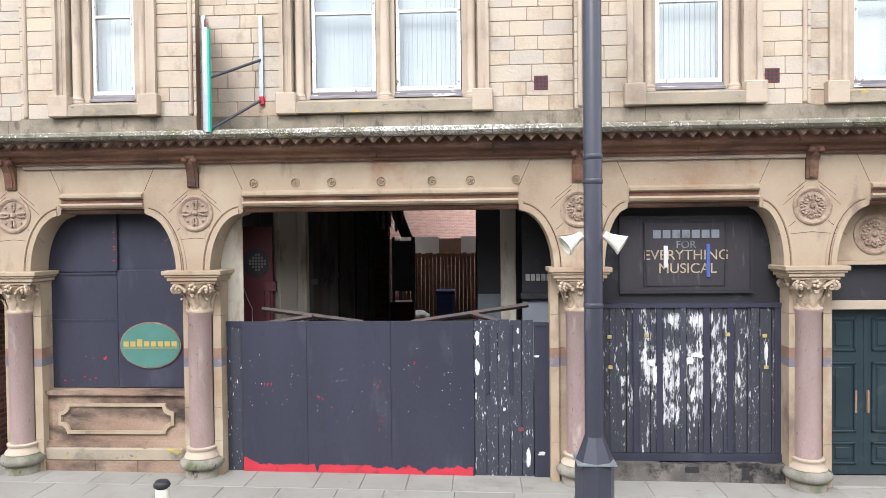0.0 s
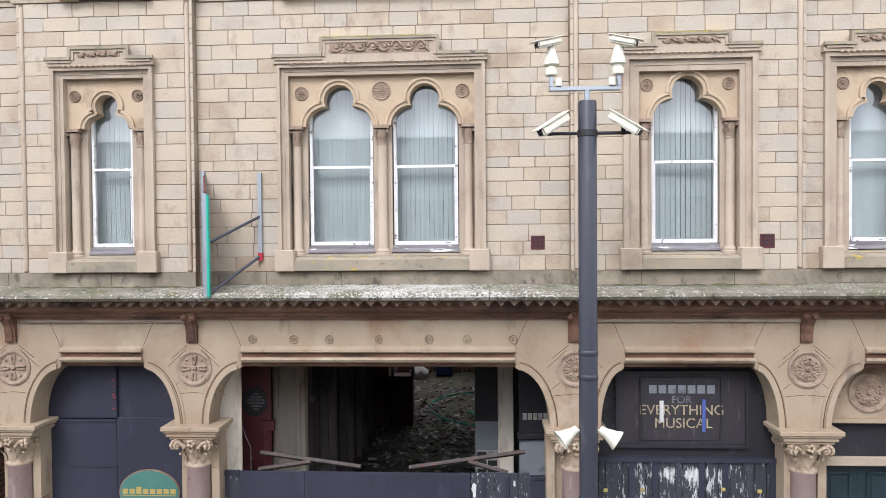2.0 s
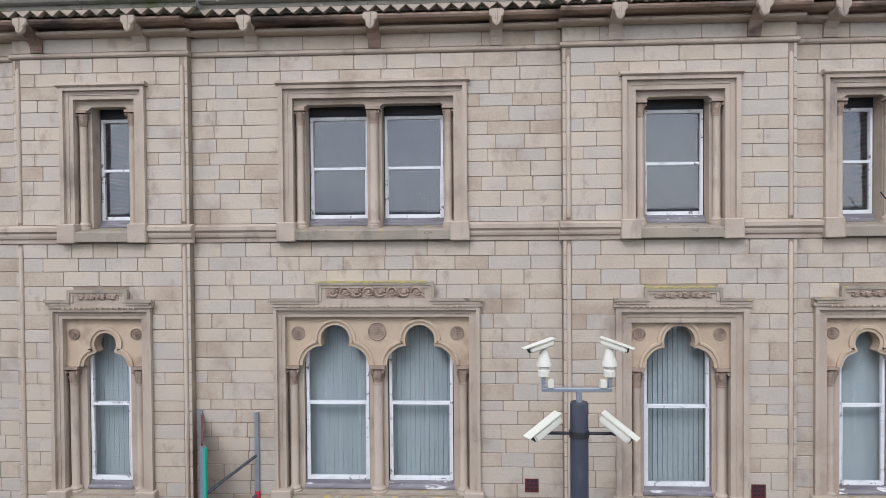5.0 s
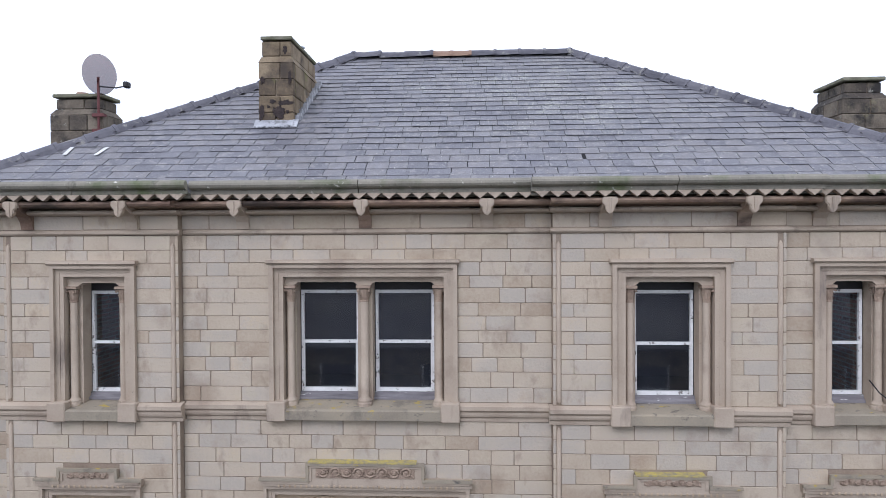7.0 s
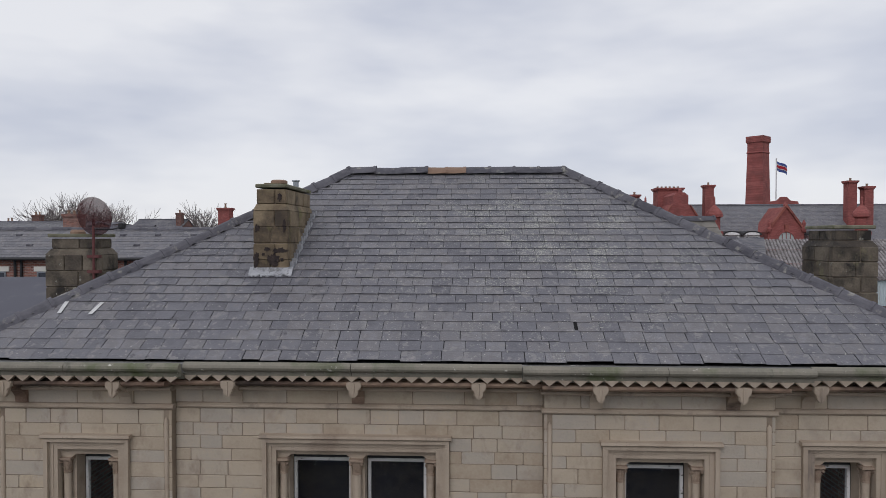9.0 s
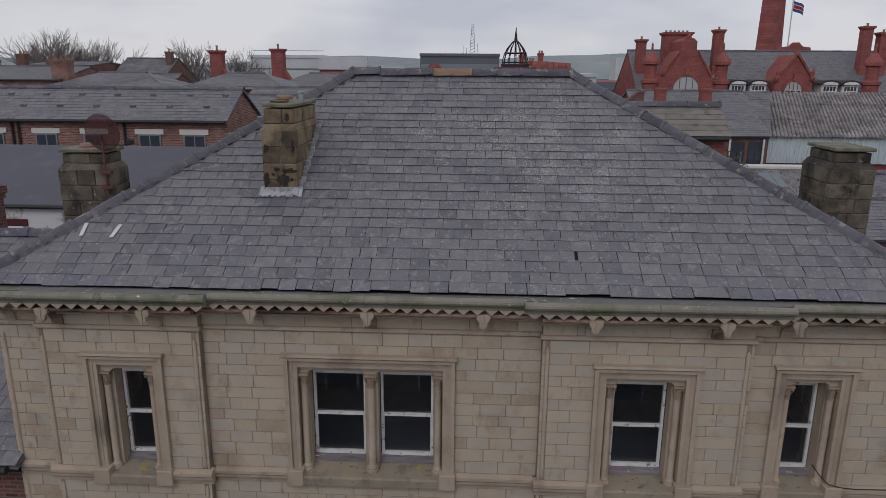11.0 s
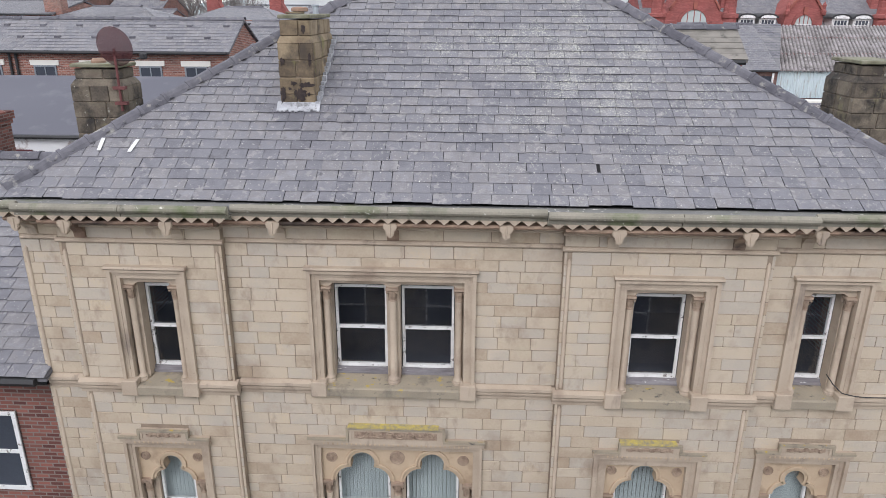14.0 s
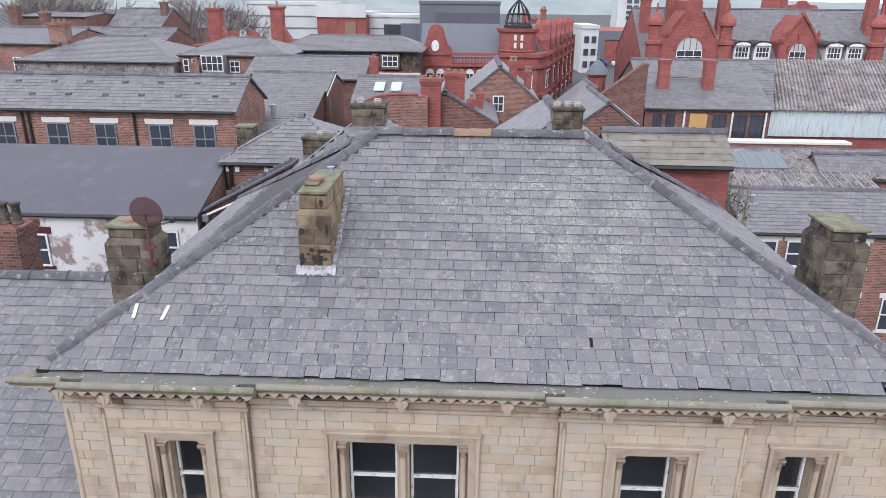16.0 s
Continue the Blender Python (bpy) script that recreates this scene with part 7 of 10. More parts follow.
for z0, z1 in ((4.56, 6.08),):
    a = [bm.verts.new((x, y, z0)) for x, y in prof]
    b = [bm.verts.new((x, y, z1 - (0.25 if i < 2 else 0))) for i, (x, y) in enumerate(prof)]
    for i in range(4):
        bm.faces.new((a[i], a[(i + 1) % 4], b[(i + 1) % 4], b[i]))
    bm.faces.new(a[::-1])
    bm.faces.new(b)
bmesh.ops.recalc_face_normals(bm, faces=bm.faces)
part("sign_panel", bm, M_RUST, brk, "dull weathered sign panel")
part("wall_post", boxes((-3.745, -3.7, -0.06, -0.0, 4.6, 6.13)), M_GALV, brk)
# air bricks
for x, yw in ((0.745, 0.0), (3.64, -0.12)):
    v = tagged(empty("air_brick"), "square dark red terracotta air brick in the wall", "air brick", group="air bricks")
    part("plate", boxes((x - 0.09, x + 0.09, yw - 0.02, yw + 0.04, 5.05, 5.23)), M_MAROON, v)
    # raised black squares paint the dark inside the vent holes
    bm = bmesh.new()
    for i in range(3):
        for k in range(3):
            box(bm, x - 0.065 + i * 0.05, x - 0.035 + i * 0.05, yw - 0.0235, yw - 0.015, 5.08 + k * 0.05, 5.11 + k * 0.05)
    tagged(part("grid", bm, M_IRON, v), kind="stuff")


# loose cable across the wall beside the last upper window
tagged(part("cable", tube(bmesh.new(), [(5.2, -0.03, 8.98), (5.32, -0.045, 8.82), (5.45, -0.1, 8.7), (5.64, -0.11, 8.66), (5.81, -0.11, 8.645), (6.3, -0.11, 8.65)], 0.009, 5), M_IRON), "black cable hanging from the upper window along the string course", "cable")


# ---- the town behind ----
def window_bg(parent, x, y, z0, z1, w, mat=None, lintel=None, bars=1, arch=False, side=None):
    """A small window on a far wall: frame, dark glass, glazing bars, and a lintel where there is one."""
    fr = bmesh.new()
    t = 0.07
    put = (lambda a, b, c, d, e, f: box(fr, a, b, c, d, e, f)) if side is None else (lambda a, b, c, d, e, f: box(fr, side + c - y, side + d - y, y + (a - x), y + (b - x), e, f))
    put(x - w / 2, x - w / 2 + t, y - 0.05, y + 0.02, z0, z1)
    put(x + w / 2 - t, x + w / 2, y - 0.05, y + 0.02, z0, z1)
    put(x - w / 2 + t, x + w / 2 - t, y - 0.05, y + 0.02, z0, z0 + t)
    put(x - w / 2 + t, x + w / 2 - t, y - 0.05, y + 0.02, z1 - t, z1)
    put(x - w / 2 + t, x + w / 2 - t, y - 0.05, y + 0.02, (z0 + z1) / 2 - 0.03, (z0 + z1) / 2 + 0.03)
    for k in range(bars):
        xx = x - w / 2 + w * (k + 1) / (bars + 1)
        put(xx - 0.025, xx + 0.025, y - 0.045, y + 0.02, z0 + t, z1 - t)
    ob = part("window", fr, mat or M_WHITE, parent)
    gl = bmesh.new()
    if side is None:
        box(gl, x - w / 2, x + w / 2, y - 0.02, y + 0.01, z0, z1)
    else:
        box(gl, side - 0.02, side + 0.01, y - w / 2, y + w / 2, z0, z1)
    part("pane", gl, M_PANE, ob)
    if arch:
        bm = bmesh.new()
        prism(bm, arc(x, z1, w / 2, w / 2, 0, 180, 10), y - 0.04, y + 0.02)
        part("fanlight", bm, M_BLIND, ob)
        bm = bmesh.new()
        band(bm, arc(x, z1, w / 2, w / 2, 0, 180, 12), arc(x, z1, w / 2 + 0.3, w / 2 + 0.3, 0, 180, 12), y - 0.12, y + 0.02)
        part("arch_ring", bm, M_TERRA, ob)
        for k in range(3):
            part("glazing_bar", boxes((x - w * 0.25 + k * w * 0.25 - 0.04, x - w * 0.25 + k * w * 0.25 + 0.04, y - 0.06, y + 0.02, z1, z1 + w * (0.4 if k != 1 else 0.49))), M_TERRA, ob)
    if lintel:
        part("lintel", bevel(boxes((x - w / 2 - 0.15, x + w / 2 + 0.15, y - 0.05, y + 0.03, z1, z1 + 0.24)), 0.01), lintel, ob)
        part("sill", boxes((x - w / 2 - 0.1, x + w / 2 + 0.1, y - 0.08, y + 0.02, z0 - 0.1, z0)), lintel, ob)
    return ob


M_PANE = material("dark_far_glass", [(0.03, 0.035, 0.045), (0.07, 0.08, 0.1)], scale=0.8, rough=0.12, bump=0.0, spec=0.6)


def pots(parent, x0, x1, y, z, n, mat=None, h=0.5):
    for k in range(n):
        x = x0 + (x1 - x0) * (k + 0.5) / n
        part("pot", turned(bmesh.new(), [(0.13, z), (0.14, z + 0.04), (0.11, z + 0.08), (0.1, z + h - 0.08), (0.13, z + h - 0.06), (0.13, z + h)], x, y, 10), mat or M_CLAY, parent)


def stack(parent, x0, x1, y0, y1, zb, zt, mat, n=2, flare=0.08, pot=0.4):
    bm = boxes((x0, x1, y0, y1, zb, zt - 0.3), (x0 - flare * 0.5, x1 + flare * 0.5, y0 - flare * 0.5, y1 + flare * 0.5, zt - 0.3, zt - 0.18), (x0 - flare, x1 + flare, y0 - flare, y1 + flare, zt - 0.18, zt))
    c = part("chimney", bm, mat, parent)
    if n:
        pots(c, x0, x1, (y0 + y1) / 2, zt, n, h=pot)
    return c


def house(name, label, x0, x1, y0, y1, ze, zr, along="x", hip=0.0, wall=None, tile=None, slates=0, over=0.15, z0=-0.3, gutter=True, seed=1, ridge_tiles=True):
    """A building with a ridged roof; the ridge runs along x or y, and may be hipped."""
    h = tagged(empty(name), label, "building")
    wall, tile = wall or M_BRICK, tile or M_BGSLATE
    bm = bmesh.new()
    if along == "x":
        ym = (y0 + y1) / 2
        top = [(y0, ze), (y1, ze)] if hip else [(y0, ze), (ym, zr - 0.06), (y1, ze)]
        run_x(bm, [(y1, z0), (y0, z0)] + top, x0, x1)
        ridge = [(x0 + hip - (0 if hip else over * 0.5), ym, zr), (x1 - hip + (0 if hip else over * 0.5), ym, zr)]
    else:
        xm = (x0 + x1) / 2
        top = [(x1, ze), (x0, ze)] if hip else [(x1, ze), (xm, zr - 0.06), (x0, ze)]
        prism(bm, [(x0, z0), (x1, z0)] + top, y0, y1)
        ridge = [(xm, y0 + hip - (0 if hip else over * 0.5), zr), (xm, y1 - hip + (0 if hip else over * 0.5), zr)]
    part("wall", bm, wall, h)
    run = (ym - y0) if along == "x" else (xm - x0)
    drop = (zr - ze) / run * over
    a, b, c, d = (x0 - over, y0 - over), (x1 + over, y0 - over), (x1 + over, y1 + over), (x0 - over, y1 + over)
    if not hip:
        if along == "x":
            a, b, c, d = (x0 - over * 0.5, y0 - over), (x1 + over * 0.5, y0 - over), (x1 + over * 0.5, y1 + over), (x0 - over * 0.5, y1 + over)
        else:
            a, b, c, d = (x0 - over, y0 - over * 0.5), (x1 + over, y0 - over * 0.5), (x1 + over, y1 + over * 0.5), (x0 - over, y1 + over * 0.5)
    e = [(x, y, ze - drop) for x, y in (a, b, c, d)]
    r0, r1 = ridge
    faces = [(e[0], e[1], r1, r0), (e[2], e[3], r0, r1)] if along == "x" else [(e[3], e[0], r0, r1), (e[1], e[2], r1, r0)]
    if hip:
        faces += [(e[3], e[0], r0), (e[1], e[2], r1)] if along == "x" else [(e[0], e[1], r0), (e[2], e[3], r1)]
    for f in faces:
        bm = bmesh.new()
        lo = [bm.verts.new(p) for p in f]
        hi = [bm.verts.new((p[0], p[1], p[2] + 0.09)) for p in f]
        bm.faces.new(lo[::-1])
        bm.faces.new(hi)
        for i in range(len(f)):
            j = (i + 1) % len(f)
            bm.faces.new((lo[i], lo[j], hi[j], hi[i]))
        bmesh.ops.recalc_face_normals(bm, faces=bm.faces)
        slope = part("roof_slope", bm, tile, h)
        if slates and not (along == "x" and f is faces[1]):
            P = Vector(f[0])
            u = (Vector(f[1]) - P).normalized()
            q = Vector(f[-1]) - P
            v = (q - u * q.dot(u)).normalized()
            n = u.cross(v).normalized()
            L = (Vector(f[1]) - Vector(f[0])).length
            full = q.dot(v)
            off = q.dot(u)
            off2 = L - (Vector(f[2]) - Vector(f[0])).dot(u)
            lims = lambda s, off=off, off2=off2, full=full, L=L: (off * s / full, L - off2 * s / full)
            slate_sheet("slate_cover", P + n * 0.09, u, v, n, full, lims, M_SLATE if slates == 1 else tile, slope, seed, 0.26 if slates == 1 else 0.24, 0.36 if slates == 1 else 5.0)
    if ridge_tiles:
        ridge_run((r0[0], r0[1], r0[2] + 0.12), (r1[0], r1[1], r1[2] + 0.12), h, seed=seed, step=0.9, size=0.16)
    if gutter and along == "x":
        part("gutter", tube(bmesh.new(), [(x0, y0 - over - 0.05, ze - drop + 0.02), (x1, y0 - over - 0.05, ze - drop + 0.02)], 0.07, 6), M_IRON, h)
    return h


# brick neighbour beside the stone front
nb = house("neighbour_house", "dark red brick house with slate roof beside the stone building", -14.5, -6.93, 0.1, 9.5, 8.72, 11.0, wall=M_BRICKDK, slates=1, over=0.3, seed=41)
window_bg(nb, -8.12, 0.1, 6.3, 7.84, 1.0, lintel=None, bars=0)
window_bg(nb, -11.0, 0.1, 6.2, 7.75, 1.1, lintel=None, bars=0)
stack(nb, -12.65, -11.38, 6.1, 6.9, 9.5, 11.75, M_BRICKDK, 0, 0.08, 0.6)
pots(nb, -12.65, -11.38, 6.5, 11.75, 4, M_SOOTSTONE, 0.55)
part("fascia", boxes((-14.5, -6.93, -0.0, 0.1, 8.4, 8.6)), M_IRON, nb)

# white-rendered building under a felt roof
fl = house("felt_roofed_building", "building with grey felt roof over patchy white rendered wall", -22.0, -9.55, 12.6, 21.2, 10.1, 11.53, wall=M_RENDER, tile=M_FELT, over=0.1, ridge_tiles=False)
part("gable_wall", run_x(bmesh.new(), [(21.2, 4.0), (12.65, 4.0), (12.65, 10.08), (16.9, 11.44), (21.2, 10.08)], -9.55, -9.5), M_BRICKDK, fl, "dark brick gable wall")
window_bg(fl, -10.7, 12.6, 8.4, 9.6, 0.9)
window_bg(fl, -15.3, 12.6, 8.2, 9.4, 0.9, lintel=M_MAROON)
# brick terrace
te = house("brick_terrace", "long red brick terrace with slate roof and white lintels", -28.0, -11.2, 22.3, 26.9, 12.25, 13.45, wall=M_BRICK, slates=1, over=0.25, seed=43)
for x in (-24.9, -22.3, -19.75, -17.45, -14.85, -12.75):
    window_bg(te, x, 22.3, 10.2, 11.55, 1.05, mat=M_GREYPAINT, lintel=M_LINTEL)
for x in (-21.3, -21.0, -16.0):
    part("downpipe", tube(bmesh.new(), [(x, 22.22, 6), (x, 22.22, 12.1)], 0.06, 6), M_IRON, te)
for k in range(9):
    for row, (y, z) in enumerate(((22.95, 12.72), (23.9, 13.2))):
        x = -26.5 + k * 1.75 + row * 0.6
        part("slate_vent", bevel(boxes((x, x + 0.28, y, y + 0.16, z - 0.05, z + 0.1)), 0.02), M_RIDGE, te)
# hipped brick house and its wing
hh = house("hipped_house", "small brick house under a hipped slate roof", -9.6, -4.6, 15.6, 20.6, 11.35, 12.6, hip=2.4, wall=M_BRICKDK, slates=1, seed=44)
wg = tagged(empty("brick_wing"), "low brick wing with stepped lead flashing and white rain pipe", "building")
wing_z = lambda x: 10.22 + (x + 9.4) * 0.53
part("wall", prism(bmesh.new(), [(-9.4, 4.0), (-6.2, 4.0), (-6.2, wing_z(-6.2)), (-9.4, wing_z(-9.4))], 13.0, 13.6), M_BRICKDK, wg)
part("rear_wall", boxes((-9.4, -6.2, 13.6, 15.58, 4.0, 9.6)), M_BRICKDK, wg)
part("verge_board", prism(bmesh.new(), [(-9.5, wing_z(-9.5)), (-6.2, wing_z(-6.2)), (-6.2, wing_z(-6.2) + 0.07), (-9.5, wing_z(-9.5) + 0.07)], 12.88, 13.62), M_FELT, wg, "dark felted verge")
for k in range(13):
    x = -8.75 + k * 0.19
    part("flashing_step", bevel(boxes((x, x + 0.195, 13.4, 13.5, wing_z(x) + 0.02, wing_z(x) + 0.26)), 0.008), M_RIDGE, wg, "stepped lead flashing")
part("rain_pipe", tube(bmesh.new(), [(-9.3, 12.9, wing_z(-9.3) - 0.17), (-8.9, 12.9, wing_z(-8.9) - 0.2), (-7.5, 12.9, wing_z(-7.5) - 0.32)], 0.045, 6), M_WHITE, wg)
part("hopper", bevel(boxes((-9.46, -9.24, 12.78, 12.99, 9.86, 10.12)), 0.015), M_GREYPAINT, wg, "grey rainwater hopper")
part("downpipe", tube(bmesh.new(), [(-9.35, 12.9, 9.87), (-9.35, 12.9, 6.0)], 0.045, 6), M_GREYPAINT, wg)
for x in (-9.5, -9.28):
    part("downpipe", tube(bmesh.new(), [(x, 15.42, 11.3), (x, 15.5, 11.05), (x, 15.5, 8.0)], 0.06, 6), M_IRON, hh, "black iron downpipe")
for x in (-9.5, -9.1, -8.0, -7.55):
    part("bracket_brick", boxes((x, x + 0.16, 15.5, 15.6, 11.0, 11.18)), M_LINTEL, hh, "pale painted bracket brick")
st = tagged(empty("chimney"), "low stub of a pale stone chimney beside the brick gable", "chimney")
stone_box("stone", -10.9, -10.12, 21.25, 21.9, 10.3, 11.62, st, 0.2, random.Random(77), M_SOOTSTONE)
part("cap", bevel(boxes((-10.95, -10.07, 21.2, 21.95, 11.62, 11.72)), 0.02), M_MOSSCAP, st, "pale capping slab")
# rear wings of the stone building
for c, zr, seed in ((-3.3, 13.95, 51), (2.2, 13.95, 52)):
    rw = house("rear_wing", "rear wing of the stone building under a hipped slate roof", c - 2.4, c + 2.4, 9.0, 12.6 if c < 0 else 16.0, 12.1, zr, along="y", hip=1.6, wall=M_BRICKDK, slates=1, seed=seed, z0=8.0 if c < 0 else -0.3)
for x0, x1, y, zt, n in ((-5.4, -4.4, 11.0, 13.2, 1), (-3.75, -2.8, 10.2, 14.3, 2), (1.95, 2.8, 10.2, 14.3, 3)):
    c = tagged(empty("chimney"), "mossy stone chimney stack with stubby pots behind the ridge", "chimney")
    stone_box("stone", x0, x1, y, y + 0.7, 12.0, zt - 0.1, c, 0.24, random.Random(int(x0 * 10)), M_SOOTSTONE)
    part("cap", bevel(boxes((x0 - 0.04, x1 + 0.04, y - 0.04, y + 0.74, zt - 0.1, zt)), 0.02), M_SOOTSTONE, c)
    for k in range(n):
        part("pot", turned(bmesh.new(), [(0.11, zt), (0.12, zt + 0.08), (0.1, zt + 0.1), (0.1, zt + 0.13)], x0 + (x1 - x0) * (k + 0.5) / n, y + 0.35, 10), M_OFFWHITE, c)
be = house("tiled_extension", "red brick rear extension under beige concrete tiles", 3.45, 6.8, 9.5, 11.5, 12.92, 13.56, wall=M_TERRA, tile=M_BEIGETILE, slates=2, over=0.15, seed=53)
ivy = tagged(empty("ivy"), "straggling grey-green ivy climbing beside the brick extension", "ivy")
rnd = random.Random(91)
bm = bmesh.new()
stems = bmesh.new()
for k in range(26):
    x, z, y = rnd.uniform(6.9, 7.6), 9.8, rnd.uniform(10.2, 11.6)
    pts = [(x, y, z)]
    for q in range(6):
        pts.append((pts[-1][0] + rnd.uniform(-0.12, 0.12), pts[-1][1] + rnd.uniform(-0.1, 0.1), pts[-1][2] + rnd.uniform(0.25, 0.5)))
    tube(stems, pts, 0.012, 4, False)
    for q in range(34):
        f = rnd.random() ** 0.7 * 5.99
        p = Vector(pts[int(f)]).lerp(Vector(pts[int(f) + 1]), f % 1) + Vector((rnd.gauss(0, 0.09), rnd.gauss(0, 0.09), rnd.gauss(0, 0.06)))
        u = Vector((rnd.uniform(-1, 1), rnd.uniform(-1, 1), rnd.uniform(-1, 1))).normalized() * rnd.uniform(0.03, 0.06)
        w = u.orthogonal().normalized() * u.length * 0.7
        quad(bm, p - u, p + w, p + u, p - w)
part("stems", stems, M_TWIG, ivy)
tagged(part("leaves", bm, M_LEAF, ivy), kind="stuff")
# gabled houses in the middle distance
mg = house("gabled_house", "old red brick gabled house with orange brick chimneys", -4.4, 0.9, 27.4, 34.0, 11.0, 12.5, along="y", wall=M_BRICKDK, slates=1, seed=71)
stack(mg, -2.98, -1.96, 26.9, 27.7, 9.5, 13.3, M_TERRA, 3, 0.08, 0.15)
stack(mg, -1.8, -0.74, 28.2, 29.0, 9.5, 13.5, M_TERRA, 3, 0.08, 0.15)
for x, y, z in ((-0.35, 27.6, 12.2), (0.1, 29.0, 12.35)):
    stack(mg, x - 0.2, x + 0.2, y, y + 0.45, 10.5, z, M_TERRA, 1, 0.05, 0.25)
yard = tagged(empty("brick_outhouse"), "old brick outhouse with ragged sloping wall top and slate roof", "building")
part("wall", prism(bmesh.new(), [(-6.3, 7.5), (-2.6, 7.5), (-2.6, 12.45), (-3.1, 12.55), (-4.6, 12.5), (-5.35, 12.35), (-6.3, 11.9)], 26.4, 26.75), M_BRICK, yard)
part("coping", prism(bmesh.new(), [(-6.35, 11.9), (-5.35, 12.35), (-4.6, 12.5), (-3.1, 12.55), (-3.1, 12.63), (-4.62, 12.58), (-5.38, 12.43), (-6.35, 11.98)], 26.35, 26.8), M_TERRA, yard)
bk = house("brick_outhouse", "low brick outhouse with slate roof and two rooflights", -6.6, -3.0, 27.0, 33.0, 12.0, 13.0, wall=M_BRICKDK, slates=1, seed=72)
for x in (-5.6, -4.7):
    bm = bmesh.new()
    quad(bm, (x, 28.0, 12.52), (x + 0.55, 28.0, 12.52), (x + 0.55, 29.0, 12.85), (x, 29.0, 12.85))
    e = bmesh.ops.extrude_face_region(bm, geom=bm.faces[:])
    bmesh.ops.translate(bm, verts=[q for q in e["geom"] if isinstance(q, bmesh.types.BMVert)], vec=(0, 0, 0.05))
    part("rooflight", bm, M_PALESHEET, bk, "small pale rooflight")
g2 = house("gabled_house", "brick house with pale slate roof and small red chimneys", -1.0, 3.7, 34.2, 42.0, 11.3, 13.25, along="y", wall=M_BRICK, slates=1, seed=73)
stack(g2, 1.95, 2.4, 34.6, 35.1, 10.5, 13.6, M_TERRA, 2, 0.05, 0.3)
stack(g2, 3.0, 3.4, 36.0, 36.5, 10.5, 12.9, M_TERRA, 2, 0.05, 0.3)
window_bg(g2, 1.3, 34.2, 10.6, 11.6, 0.7, bars=1)
g3 = house("gabled_house", "brick gable with slate roof and long rooflight", 4.9, 8.6, 27.0, 34.0, 10.75, 12.15, along="y", wall=M_BRICKDK, slates=1, seed=74)
for k in range(3):
    y = 27.9 + k * 1.35
    bm = bmesh.new()
    quad(bm, (7.2, y, 11.97), (7.2, y + 1.28, 11.97), (8.6, y + 1.28, 10.95), (8.6, y, 10.95))
    e = bmesh.ops.extrude_face_region(bm, geom=bm.faces[:])
    bmesh.ops.translate(bm, verts=[q for q in e["geom"] if isinstance(q, bmesh.types.BMVert)], vec=(0, 0, 0.06))
    part("rooflight", bm, M_PALESHEET, g3, "pale glass rooflight")
g4 = house("gabled_house", "dark brick gabled house behind a sloping parapet", 6.4, 10.6, 40.6, 47.0, 9.6, 11.3, along="y", wall=M_BRICKDK, slates=1, seed=75)
part("sloping_wall", prism(bmesh.new(), [(8.6, 6.5), (11.7, 6.5), (11.7, 13.0), (11.4, 13.0), (8.6, 10.85)], 40.0, 40.5), M_BRICKDK, g4)
part("coping", prism(bmesh.new(), [(8.5, 10.8), (11.4, 13.02), (11.75, 13.02), (11.75, 13.16), (11.36, 13.16), (8.5, 10.98)], 39.92, 40.58), M_BRICKDK, g4)
l1 = house("gabled_house", "brick outbuilding with slate roof and white bargeboard", -13.5, -8.65, 30.5, 35.7, 12.1, 12.85, wall=M_BRICKDK, slates=1, seed=76)
part("bargeboard", prism(bmesh.new(), [(30.2, 11.99), (33.1, 12.9), (33.1, 12.83), (30.2, 11.91)], 0.0, 0.05), M_LINTEL, l1).matrix_basis = Matrix.Translation((-8.52, 0, 0)) @ Matrix.Rotation(math.pi / 2, 4, "Z")
part("downpipe", tube(bmesh.new(), [(-8.5, 30.4, 11.9), (-8.4, 30.35, 11.5), (-8.4, 30.35, 9.0)], 0.025, 6), M_GREYPAINT, l1)
lt = tagged(empty("lean_to_workshop"), "brick lean-to under a long slate slope with a metal flue", "building")
part("wall", run_x(bmesh.new(), [(30.4, 6.0), (25.0, 6.0), (25.0, 10.55), (30.0, 12.0), (30.4, 12.0)], -12.2, -8.8), M_BRICKDK, lt)
LT_V = Vector((0, 5.0, 1.45)).normalized()
part("roof_slope", run_x(bmesh.new(), [(24.8, 10.5), (30.4, 12.12), (30.4, 12.18), (24.8, 10.56)], -12.3, -8.7), M_BGSLATE, lt)
slate_sheet("slate_cover", Vector((-12.3, 24.8, 10.57)), Vector((1, 0, 0)), LT_V, Vector((1, 0, 0)).cross(LT_V), 5.8, lambda d: (0.0, 3.6), M_SLATE, lt, 77, 0.26, 0.36)
part("flue", turned(bmesh.new(), [(0.13, 10.9), (0.13, 11.75), (0.17, 11.76), (0.17, 11.85), (0.05, 11.9)], -10.78, 27.0, 10), M_GALV, lt)
l2 = house("gabled_house", "brick workshop with large slate roof and flue", -16.6, -8.0, 40.5, 47.5, 11.75, 13.0, wall=M_BRICKDK, slates=1, seed=78)
stack(l2, -7.6, -7.05, 40.6, 41.4, 7.0, 13.3, M_TERRA, 1, 0.05, 0.2)
part("flue", turned(bmesh.new(), [(0.16, 11.6), (0.16, 12.35), (0.2, 12.36), (0.2, 12.45), (0.05, 12.5)], -9.9, 39.5, 10), M_GALV, l2)
